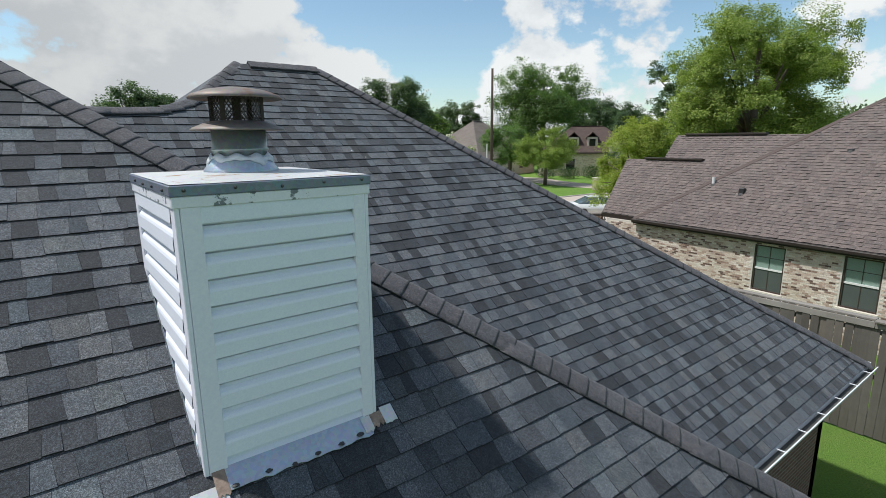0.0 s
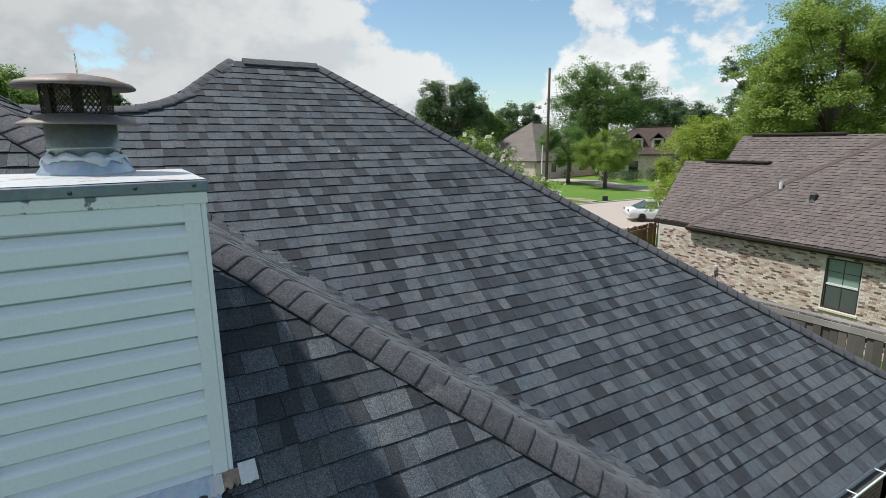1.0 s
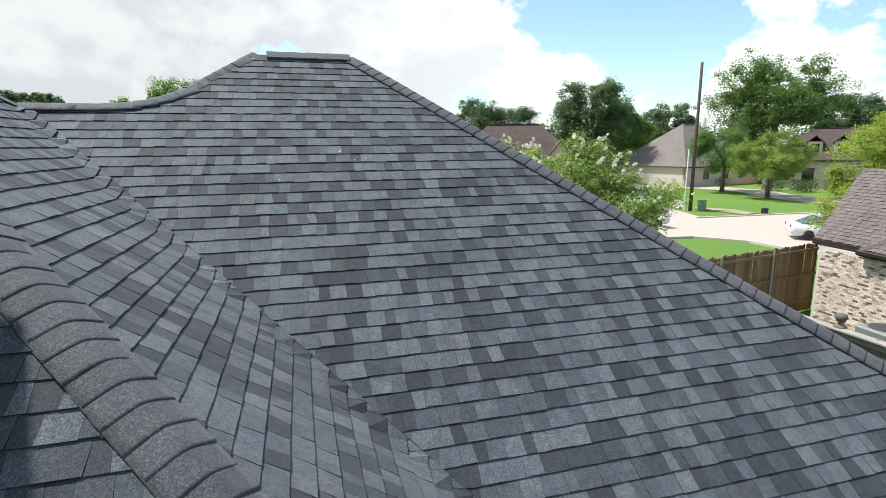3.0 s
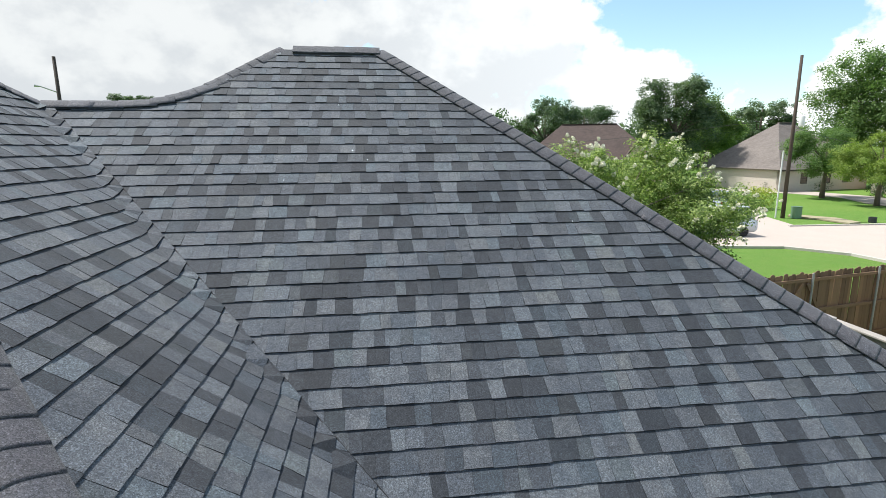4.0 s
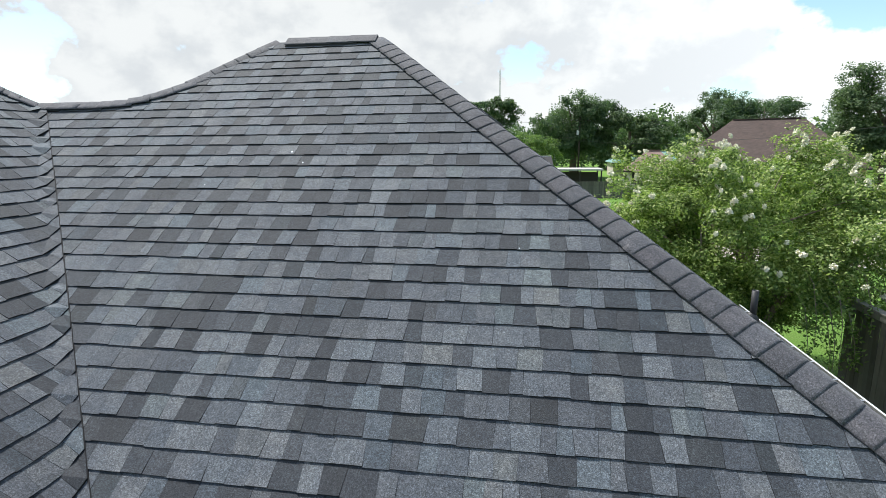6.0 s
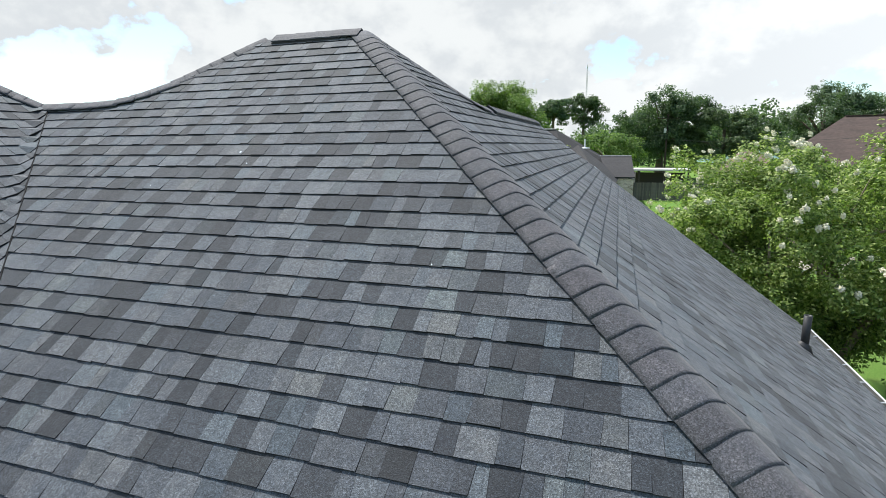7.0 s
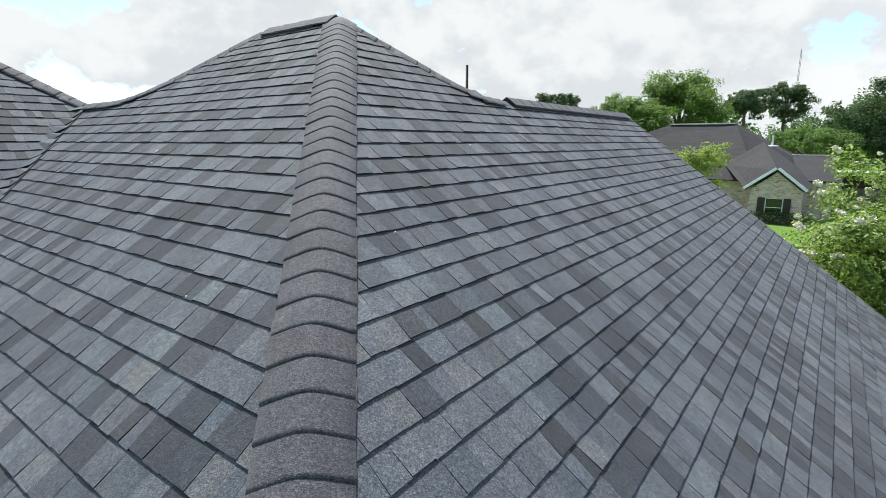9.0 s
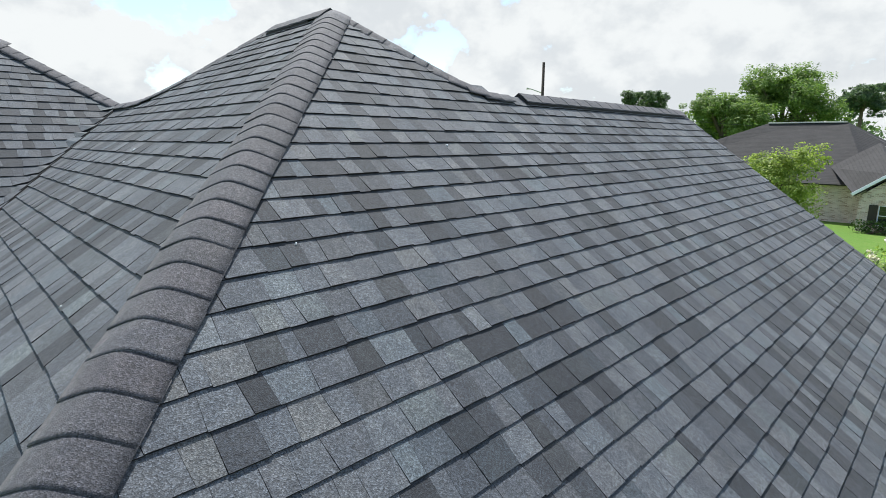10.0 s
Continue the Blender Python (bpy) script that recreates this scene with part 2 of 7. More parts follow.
def wood_material(name, c1, c2, c3, rough=0.85):
    """Weathered boards with upright grain; tone changes from board to board."""
    m, nt, n, l, b = nodes_of(name)
    co = coords(nt)
    mp = n.new("ShaderNodeMapping")
    mp.inputs["Scale"].default_value = (30, 30, 1.6)
    l.new(co, mp.inputs[0])
    grain, big = noise_node(nt, 1.6, 8, 0.7, mp.outputs[0]), noise_node(nt, 0.9, 5, 0.6, co)
    col = mix_node(nt, "MIX", grain.outputs[0], c1, c2)
    col = mix_node(nt, "MIX", ramp_node(nt, big.outputs[0], [(0.45, (0, 0, 0)), (0.7, (0.8, 0.8, 0.8))]).outputs[0], col, c3)
    v = ramp_node(nt, random_fac(nt), [(0, (0.68, 0.66, 0.64)), (0.6, (1, 1, 1)), (1, (1.22, 1.18, 1.12))])
    col = mix_node(nt, "MULTIPLY", 1.0, col, v.outputs[0])
    l.new(col, b.inputs["Base Color"])
    b.inputs["Roughness"].default_value = rough
    bump_node(nt, grain.outputs[0], 0.5, 0.004, b)
    return m


def galvanised(name, c1, c2, rust=None, rust_at=0.62, rough=0.42, metal=0.85):
    m, nt, n, l, b = nodes_of(name)
    co = coords(nt)
    vo = n.new("ShaderNodeTexVoronoi")
    vo.inputs["Scale"].default_value = 60
    l.new(co, vo.inputs["Vector"])
    big, small = noise_node(nt, 7, 6, 0.65, co), noise_node(nt, 90, 4, 0.6, co)
    col = mix_node(nt, "MIX", big.outputs[0], c1, c2)
    col = mix_node(nt, "OVERLAY", 0.12, col, vo.outputs["Color"])
    b.inputs["Metallic"].default_value, b.inputs["Roughness"].default_value = metal, rough
    if rust:
        f = ramp_node(nt, big.outputs[0], [(rust_at, (0, 0, 0)), (rust_at + 0.06, (1, 1, 1))])
        col = mix_node(nt, "MIX", f.outputs[0], col, rust)
        inv = ramp_node(nt, big.outputs[0], [(rust_at, (metal,) * 3), (rust_at + 0.06, (0, 0, 0))])
        l.new(inv.outputs[0], b.inputs["Metallic"])
    l.new(col, b.inputs["Base Color"])
    bump_node(nt, small.outputs[0], 0.15, 0.002, b)
    return m


def peeling(name, paint, bare):
    """Old white paint that has come off in patches."""
    m, nt, n, l, b = nodes_of(name)
    co = coords(nt)
    big, small = noise_node(nt, 11, 5, 0.6, co), noise_node(nt, 90, 4, 0.6, co)
    f = ramp_node(nt, big.outputs[0], [(0.575, (0, 0, 0)), (0.60, (1, 1, 1))])
    col = mix_node(nt, "MIX", f.outputs[0], paint, bare)
    l.new(mix_node(nt, "OVERLAY", 0.3, col, small.outputs[0]), b.inputs["Base Color"])
    b.inputs["Roughness"].default_value = 0.5
    bump_node(nt, f.outputs[0], 0.4, -0.002, b)
    return m


M_SHINGLE = shingle_material("charcoal_shingle", [0.027, 0.034, 0.045, 0.066, 0.079, 0.088, 0.097, 0.105, 0.114], tint=(0.925, 1.0, 1.10), dark_tint=(0.855, 0.985, 1.22))
M_CAP = shingle_material("hip_cap_shingle", [0.060, 0.068, 0.074, 0.084], tint=(1.0, 0.975, 1.09), hues=[(0.0, (0.97, 1.0, 1.02)), (0.5, (1, 1, 1)), (1.0, (1.025, 0.99, 1.0))])
M_EDGE = plain("black_asphalt_edge", (0.006, 0.006, 0.007), (0.012, 0.012, 0.013), 20, 0.9)
M_BROWNTAB = shingle_material("brown_tab_shingle", [0.118, 0.127, 0.134, 0.140, 0.145, 0.151, 0.158, 0.168], tint=(1.0, 0.80, 0.745), hues=[(0.0, (0.97, 1.0, 1.0)), (1.0, (1.03, 1.0, 0.98))])
M_UNDER = plain("shingle_underlay", (0.018, 0.019, 0.021), (0.028, 0.029, 0.031), 8, 0.9)
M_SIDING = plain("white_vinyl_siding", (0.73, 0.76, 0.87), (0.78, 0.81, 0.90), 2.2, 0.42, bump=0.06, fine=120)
M_TRIM = plain("white_trim", (0.75, 0.755, 0.87), (0.80, 0.80, 0.90), 3.0, 0.40, bump=0.05)
M_CAPMETAL = galvanised("chase_cap_steel", (0.16, 0.19, 0.25), (0.24, 0.275, 0.345), None, rough=0.5, metal=0.55)
M_CAPPAINT = peeling("peeling_white_paint", (0.74, 0.745, 0.82), (0.17, 0.19, 0.22))
M_PAN = galvanised("chase_pan", (0.62, 0.63, 0.62), (0.50, 0.52, 0.53), (0.34, 0.22, 0.13), 0.60, 0.55, 0.3)
M_FLASH = galvanised("step_flashing", (0.52, 0.58, 0.64), (0.40, 0.46, 0.53), (0.22, 0.10, 0.055), 0.66, 0.38, 0.7)
M_RUST = plain("rusted_steel", (0.09, 0.045, 0.03), (0.42, 0.33, 0.27), 34, 0.85, bump=0.4)
M_CONE = galvanised("cone_steel", (0.34, 0.42, 0.50), (0.50, 0.58, 0.65), (0.62, 0.66, 0.69), 0.58, 0.4, 0.55)
M_FLUE = galvanised("flue_pipe_steel", (0.20, 0.25, 0.25), (0.36, 0.41, 0.40), (0.36, 0.29, 0.23), 0.66, 0.42, 0.7)
M_LID = galvanised("flue_lid_steel", (0.15, 0.13, 0.12), (0.24, 0.21, 0.195), (0.16, 0.10, 0.07), 0.56, 0.6, 0.5)
M_MESH = plain("blackened_wire", (0.025, 0.022, 0.020), (0.06, 0.045, 0.035), 30, 0.7, 0.4)
M_SEAL = plain("grey_white_sealant", (0.72, 0.75, 0.77), (0.50, 0.56, 0.61), 14, 0.55, bump=0.3, fine=40, dist=0.01)
M_NAIL = plain("dark_fastener", (0.03, 0.03, 0.035), (0.05, 0.05, 0.05), 30, 0.6)
# vent baffle with its slot's shade put into the colour; also backs windows
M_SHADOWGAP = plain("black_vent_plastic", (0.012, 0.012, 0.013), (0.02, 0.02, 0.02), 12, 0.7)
M_GUTTER = plain("white_gutter", (0.66, 0.69, 0.71), (0.74, 0.76, 0.77), 4, 0.35, bump=0.05)
M_GUTTERIN = plain("dirty_gutter_inside", (0.035, 0.036, 0.034), (0.11, 0.11, 0.10), 9, 0.85, bump=0.3)
M_REDBRICK = brick_material("red_brown_brick", (0.17, 0.075, 0.05), (0.11, 0.05, 0.04), (0.23, 0.20, 0.18))
M_CREAM = brick_material("cream_brick", (0.72, 0.62, 0.52), (0.56, 0.41, 0.30), (0.68, 0.63, 0.56), dark=(0.13, 0.085, 0.065))
def brick_face(name, stops):
    """Single bricks, each of its own colour."""
    m, nt, n, l, b = nodes_of(name)
    col = ramp_node(nt, random_fac(nt), stops)
    ge = n.new("ShaderNodeNewGeometry")
    small, big = noise_node(nt, 38, 5, 0.65, ge.outputs["Position"]), noise_node(nt, 1.1, 5, 0.6, ge.outputs["Position"])
    v = ramp_node(nt, small.outputs[0], [(0.3, (0.7, 0.68, 0.66)), (0.7, (1.18, 1.18, 1.18))])
    c = mix_node(nt, "MULTIPLY", 1.0, col.outputs[0], v.outputs[0])
    v = ramp_node(nt, big.outputs[0], [(0.3, (0.86, 0.84, 0.8)), (0.65, (1.05, 1.05, 1.05))])
    c = mix_node(nt, "MULTIPLY", 1.0, c, v.outputs[0])
    l.new(c, b.inputs["Base Color"])
    b.inputs["Roughness"].default_value = 0.9
    bump_node(nt, small.outputs[0], 0.5, 0.004, b)
    return m


M_BRICKFACE = brick_face("cream_brick_face", [(0, (0.13, 0.085, 0.07)), (0.10, (0.20, 0.13, 0.105)), (0.20, (0.40, 0.28, 0.23)), (0.35, (0.55, 0.43, 0.36)), (0.55, (0.66, 0.555, 0.485)), (0.8, (0.72, 0.635, 0.565)), (1.0, (0.78, 0.72, 0.655))])
M_MORTAR = plain("pale_mortar", (0.56, 0.51, 0.46), (0.64, 0.59, 0.54), 6, 0.95)
M_PALEBRICK = brick_material("pale_red_brick", (0.66, 0.53, 0.46), (0.50, 0.36, 0.29), (0.66, 0.62, 0.57), bw=0.24, bh=0.08, dark=(0.26, 0.17, 0.13))
M_BROWNROOF = far_shingle_material("brown_roof_shingle", (0.108, 0.082, 0.074), (0.080, 0.060, 0.053), (0.034, 0.025, 0.022), 0.15, 0.135)
M_FARBROWN = far_shingle_material("far_brown_roof", (0.092, 0.062, 0.052), (0.072, 0.048, 0.041), (0.05, 0.036, 0.03), 0.26, 0.2)
M_FARGREY = far_shingle_material("far_grey_roof", (0.20, 0.17, 0.15), (0.165, 0.14, 0.125), (0.12, 0.10, 0.09), 0.26, 0.2)
M_FARDARK = far_shingle_material("far_dark_roof", (0.036, 0.033, 0.034), (0.028, 0.026, 0.027), (0.02, 0.02, 0.02), 0.26, 0.2)
M_PINKROOF = far_shingle_material("far_pink_roof", (0.27, 0.185, 0.155), (0.23, 0.155, 0.13), (0.17, 0.11, 0.095), 0.26, 0.2)
M_TEALROOF = plain("teal_metal_roof", (0.16, 0.30, 0.27), (0.20, 0.34, 0.31), 2, 0.5, 0.3)
M_RIDGEPALE = plain("pale_ridge_metal", (0.45, 0.43, 0.40), (0.55, 0.53, 0.5), 5, 0.6)
M_BROWNCAP = plain("brown_cap_shingle", (0.105, 0.080, 0.072), (0.085, 0.063, 0.056), 8, 0.9)
M_BROWNTRIM = plain("dark_brown_trim", (0.022, 0.015, 0.012), (0.032, 0.022, 0.018), 4, 0.5)
M_STUCCO = plain("tan_stucco", (0.50, 0.44, 0.38), (0.58, 0.52, 0.45), 3, 0.9, fine=40)
M_PEACH = plain("peach_stucco", (0.58, 0.42, 0.33), (0.64, 0.49, 0.39), 3, 0.9, fine=40)
M_GLASS = plain("window_glass_dark", (0.012, 0.017, 0.016), (0.02, 0.026, 0.024), 2, 0.06, bump=0.0, spec=0.8)
M_BLIND = plain("pale_green_blind", (0.22, 0.31, 0.27), (0.26, 0.35, 0.30), 2, 0.5, bump=0.02)
M_SCREEN = plain("insect_screen", (0.06, 0.075, 0.07), (0.085, 0.10, 0.09), 3, 0.7)
M_BRONZE = plain("bronze_window_frame", (0.05, 0.035, 0.028), (0.07, 0.05, 0.04), 5, 0.45)
M_GRASS = grass_material("lawn", (0.108, 0.220, 0.040), (0.145, 0.250, 0.050), (0.175, 0.250, 0.066))
M_CONCRETE = plain("pale_concrete", (0.40, 0.335, 0.285), (0.47, 0.40, 0.345), 0.7, 0.85, bump=0.3, fine=30)
M_KERB = plain("kerb_concrete", (0.48, 0.44, 0.39), (0.56, 0.51, 0.46), 2.0, 0.9, fine=30)
M_DIRT = plain("bare_earth", (0.36, 0.30, 0.20), (0.30, 0.26, 0.15), 1.5, 0.95, fine=20)
M_OLDFENCE = wood_material("weathered_grey_boards", (0.155, 0.140, 0.122), (0.095, 0.085, 0.075), (0.20, 0.19, 0.175))
M_FENCECAP = wood_material("silvered_cap_board", (0.30, 0.28, 0.255), (0.20, 0.18, 0.165), (0.36, 0.34, 0.31))
M_NEWFENCE = wood_material("brown_cedar_boards", (0.300, 0.185, 0.105), (0.200, 0.115, 0.065), (0.25, 0.17, 0.115))
M_POST = plain("galvanised_post", (0.36, 0.36, 0.35), (0.44, 0.44, 0.43), 6, 0.5, 0.5)
M_POLE = wood_material("creosoted_pole", (0.075, 0.052, 0.038), (0.05, 0.034, 0.026), (0.075, 0.058, 0.047))
M_BARK = plain("bark", (0.10, 0.075, 0.055), (0.17, 0.135, 0.105), 12, 0.95, bump=0.8, fine=30, dist=0.02)
M_PALEBARK = plain("smooth_tan_bark", (0.20, 0.155, 0.12), (0.30, 0.24, 0.185), 8, 0.8, bump=0.3, fine=20)
M_LEAF_MYRTLE = leaf_material("crape_myrtle_leaf", [(0, (0.065, 0.110, 0.034)), (0.45, (0.175, 0.255, 0.070)), (0.8, (0.31, 0.38, 0.13)), (1, (0.44, 0.48, 0.23))], 0.45)
# far trees: distance haze is mixed into the leaf colour as blue-green
M_LEAF_OAK = leaf_material("dark_oak_leaf", [(0, (0.056, 0.098, 0.050)), (0.6, (0.100, 0.150, 0.074)), (1, (0.16, 0.21, 0.112))], 0.42)
M_LEAF_MID = leaf_material("green_leaf", [(0, (0.085, 0.145, 0.044)), (0.6, (0.150, 0.230, 0.070)), (1, (0.235, 0.30, 0.105))], 0.5)
M_LEAF_LIME = leaf_material("yellow_green_leaf", [(0, (0.22, 0.26, 0.046)), (0.6, (0.33, 0.37, 0.076)), (1, (0.44, 0.46, 0.12))], 0.52)
M_LEAF_LARGE = leaf_material("yellowish_green_leaf", [(0, (0.145, 0.205, 0.050)), (0.6, (0.245, 0.310, 0.078)), (1, (0.37, 0.41, 0.13))], 0.48)
M_LEAF_BUSH = leaf_material("hedge_leaf", [(0, (0.02, 0.05, 0.012)), (1, (0.06, 0.11, 0.025))], 0.2)
M_FLOWER = plain("white_blossom", (0.84, 0.80, 0.62), (0.90, 0.87, 0.72), 20, 0.8, bump=0.0)
M_WIRE = plain("black_cable", (0.03, 0.03, 0.03), (0.05, 0.05, 0.05), 10, 0.6)
M_CARWHITE = plain("white_car_paint", (0.66, 0.68, 0.70), (0.70, 0.72, 0.74), 1, 0.22, bump=0.0, spec=0.6)
M_CARSILVER = plain("silver_car_paint", (0.46, 0.49, 0.53), (0.52, 0.55, 0.58), 1, 0.25, 0.4, bump=0.0)
M_CARGLASS = plain("tinted_car_glass", (0.06, 0.085, 0.10), (0.09, 0.12, 0.14), 1, 0.05, bump=0.0, spec=0.9)
M_TYRE = plain("black_tyre", (0.02, 0.02, 0.02), (0.03, 0.03, 0.03), 10, 0.85)
M_RIM = plain("alloy_rim", (0.45, 0.46, 0.47), (0.55, 0.56, 0.57), 8, 0.35, 0.7)
M_LAMPGLASS = plain("lamp_glass", (0.35, 0.36, 0.37), (0.45, 0.45, 0.46), 5, 0.15, bump=0.0)
M_TAIL = plain("red_lamp_glass", (0.25, 0.02, 0.02), (0.3, 0.03, 0.03), 5, 0.2, bump=0.0)
M_ACGREY = plain("condenser_grey", (0.15, 0.16, 0.16), (0.20, 0.21, 0.21), 5, 0.55)
M_ACDARK = plain("condenser_grille", (0.03, 0.032, 0.034), (0.05, 0.05, 0.055), 8, 0.6)
M_PVC = plain("white_pvc", (0.68, 0.68, 0.66), (0.74, 0.74, 0.72), 6, 0.45)
M_BLACKPIPE = plain("black_vent_pipe", (0.02, 0.02, 0.021), (0.03, 0.03, 0.032), 10, 0.55)
M_GREENBOX = plain("green_utility_box", (0.12, 0.22, 0.13), (0.16, 0.26, 0.16), 5, 0.5)

# ---------------------------------------------------------------- building helpers
rng = np.random.default_rng(7)
rnd = random.Random(11)


def mesh_from(bm, name):
    me = bpy.data.meshes.new(name)
    bm.to_mesh(me)
    bm.free()
    return me


def part(name, bm, material, parent, label="", smooth=False):
    """Links a bmesh (or a mesh) as one mesh object under a thing or a part."""
    me = bm if isinstance(bm, bpy.types.Mesh) else mesh_from(bm, name)
    if material and not me.materials:
        me.materials.append(material)
    if smooth:
        for p in me.polygons:
            p.use_smooth = True
    ob = new(name, me)
    ob.parent = parent
    if label:
        ob["label"] = label
    return ob


def thing(name, label, category, at=(0, 0, 0), group="", kind="", turn=0.0):
    ob = new(name)
    ob.matrix_world = pose(*at, 0, 0, turn)
    return tagged(ob, label, category, group, kind)


def box(bm, x0, x1, y0, y1, z0, z1, bevel=0.0, m=None):
    vs = bmesh.ops.create_cube(bm, size=1)["verts"]
    bmesh.ops.transform(bm, matrix=Matrix.Translation(((x0 + x1) / 2, (y0 + y1) / 2, (z0 + z1) / 2)) @ Matrix.Diagonal((x1 - x0, y1 - y0, z1 - z0, 1)), verts=vs)
    if bevel:
        es = list({e for v in vs for e in v.link_edges})
        r = bmesh.ops.bevel(bm, geom=es, offset=bevel, segments=1, affect="EDGES")
        vs = list({v for f in r["faces"] for v in f.verts} | {v for v in vs if v.is_valid})
    if m is not None:
        bmesh.ops.transform(bm, matrix=m, verts=[v for v in vs if v.is_valid])
    return vs


def cube(x0, x1, y0, y1, z0, z1, bevel=0.0, m=None):
    bm = bmesh.new()
    box(bm, x0, x1, y0, y1, z0, z1, bevel, m)
    return bm


def lathe(profile, steps=32, at=(0, 0, 0), wobble=0.0):
    """Turns a list of (radius, height) round the z axis."""
    bm = bmesh.new()
    rings = []
    for r, z in profile:
        rings.append([bm.verts.new((at[0] + r * math.cos(2 * math.pi * k / steps), at[1] + r * math.sin(2 * math.pi * k / steps),
                                    at[2] + z + (wobble * rnd.uniform(-1, 1) if wobble else 0))) for k in range(steps)])
    for a, b in zip(rings, rings[1:]):
        for k in range(steps):
            bm.faces.new((a[k], a[(k + 1) % steps], b[(k + 1) % steps], b[k]))
    for ring, flip in ((rings[0], True), (rings[-1], False)):
        if (Vector(ring[0].co) - Vector(ring[steps // 2].co)).length > 1e-4:
            bm.faces.new(ring[::-1] if flip else ring)
    return bm


def tube(bm, points, radii, steps=6):
    """A tapered tube along points."""
    rings = []
    for k, p in enumerate(points):
        a, b = points[max(0, k - 1)], points[min(len(points) - 1, k + 1)]
        d = (Vector(b) - Vector(a)).normalized()
        s = d.orthogonal().normalized()
        t = d.cross(s)
        rings.append([bm.verts.new(Vector(p) + radii[k] * (s * math.cos(2 * math.pi * j / steps) + t * math.sin(2 * math.pi * j / steps))) for j in range(steps)])
    # line the rings up, so that the tube does not twist
    for q in range(1, len(rings)):
        best = min(range(steps), key=lambda o: sum((rings[q][(j + o) % steps].co - rings[q - 1][j].co).length for j in range(steps)))
        rings[q] = rings[q][best:] + rings[q][:best]
    for a, b in zip(rings, rings[1:]):
        for j in range(steps):
            bm.faces.new((a[j], a[(j + 1) % steps], b[(j + 1) % steps], b[j]))
    bm.faces.new(rings[0][::-1])
    bm.faces.new(rings[-1])


def slab(points, thick, uv_dirs=None, name="slab"):
    """A flat polygon with thickness downwards along its normal; UV in metres along uv_dirs."""
    bm = bmesh.new()
    vs = [bm.verts.new(p) for p in points]
    f = bm.faces.new(vs)
    f.normal_update()
    nrm = f.normal.copy()
    lo = [bm.verts.new(Vector(p) - nrm * thick) for p in points]
    bm.faces.new(lo[::-1])
    for k in range(len(vs)):
        j = (k + 1) % len(vs)
        bm.faces.new((vs[k], lo[k], lo[j], vs[j]))
    if uv_dirs:
        uv = bm.loops.layers.uv.new("UV")
        for face in bm.faces:
            for lp in face.loops:
                lp[uv].uv = (Vector(uv_dirs[0]).dot(lp.vert.co), Vector(uv_dirs[1]).dot(lp.vert.co))
    return bm


def uv_box(bm):
    """UV in metres: along the wall and up for upright faces."""
    uv = bm.loops.layers.uv.verify()
    for f in bm.faces:
        f.normal_update()
        n = f.normal
        for lp in f.loops:
            c = lp.vert.co
            if abs(n.z) > 0.7:
                lp[uv].uv = (c.x, c.y)
            else:
                s = Vector((-n.y, n.x, 0)).normalized()
                lp[uv].uv = (s.dot(c), c.z)
    return bm


def wall_with_openings(p0, p1, z0, z1, thick, openings, inward):
    """A wall from p0 to p1 (plan) with rectangular holes (s0, s1, za, zb); its outer face lies on p0-p1."""
    p0, p1 = Vector((*p0, 0)), Vector((*p1, 0))
    length, d = (p1 - p0).length, (p1 - p0).normalized()
    i = Vector((*inward, 0)).normalized()
    m = Matrix((( d.x, i.x, 0, p0.x), (d.y, i.y, 0, p0.y), (0, 0, 1, 0), (0, 0, 0, 1)))
    ss = sorted({0.0, length, *[v for o in openings for v in o[:2]]})
    zs = sorted({z0, z1, *[v for o in openings for v in o[2:]]})
    bm = bmesh.new()
    for a, b in zip(ss, ss[1:]):
        for c, e in zip(zs, zs[1:]):
            mid = ((a + b) / 2, (c + e) / 2)
            if any(o[0] < mid[0] < o[1] and o[2] < mid[1] < o[3] for o in openings):
                continue
            box(bm, a, b, 0, thick, c, e, m=m)
    bmesh.ops.remove_doubles(bm, verts=bm.verts, dist=1e-5)
    bmesh.ops.recalc_face_normals(bm, faces=bm.faces)
    return uv_box(bm)


# ---------------------------------------------------------------- ground
GROUND = 0.0
bm = bmesh.new()
rings = [0, 6, 14, 26, 45, 80, 160, 400, 1200, 3000]
prev = None
for r in rings:
    ring = [bm.verts.new((8 + r * math.cos(2 * math.pi * k / 48), 20 + r * math.sin(2 * math.pi * k / 48), GROUND)) for k in range(48)] if r else [bm.verts.new((8, 20, GROUND))]
    if prev:
        for k in range(48):
            j = (k + 1) % 48
            bm.faces.new((prev[0], ring[k], ring[j]) if len(prev) == 1 else (prev[k], ring[k], ring[j], prev[j]))
    prev = ring
ground = part("ground", bm, M_GRASS, None)
tagged(ground, "bright green mown lawn round the houses", "ground", kind="structure")


def flat(name, pts, z, thick, material, label, category):
    bm = slab([(x, y, z) for x, y in pts], thick)
    ob = part(name, bm, material, None)
    return tagged(ob, label, category, kind="structure")


# street with a wide turning place, drives that branch off it, a worn strip in the verge
flat("road", [(13, 33.3), (13, 29.8), (19, 28.4), (22, 27.8), (26.2, 27.0), (28.2, 24.6), (28.6, 21.0), (29, 15.6), (37, 15.6), (40, 20.5), (60, 22.5), (140, 24), (140, 33), (46, 33.1), (32.5, 33.9), (27.5, 34.6)], 0.05, 0.2, M_CONCRETE, "pale sunlit concrete street with a wide turning place", "road")
flat("driveway_1", [(28.5, 34.4), (33.2, 33.8), (34.8, 39.0), (36, 46.5), (31.5, 47.5), (30.2, 40.5)], 0.045, 0.2, M_CONCRETE, "pale concrete driveway beside the utility pole", "driveway")
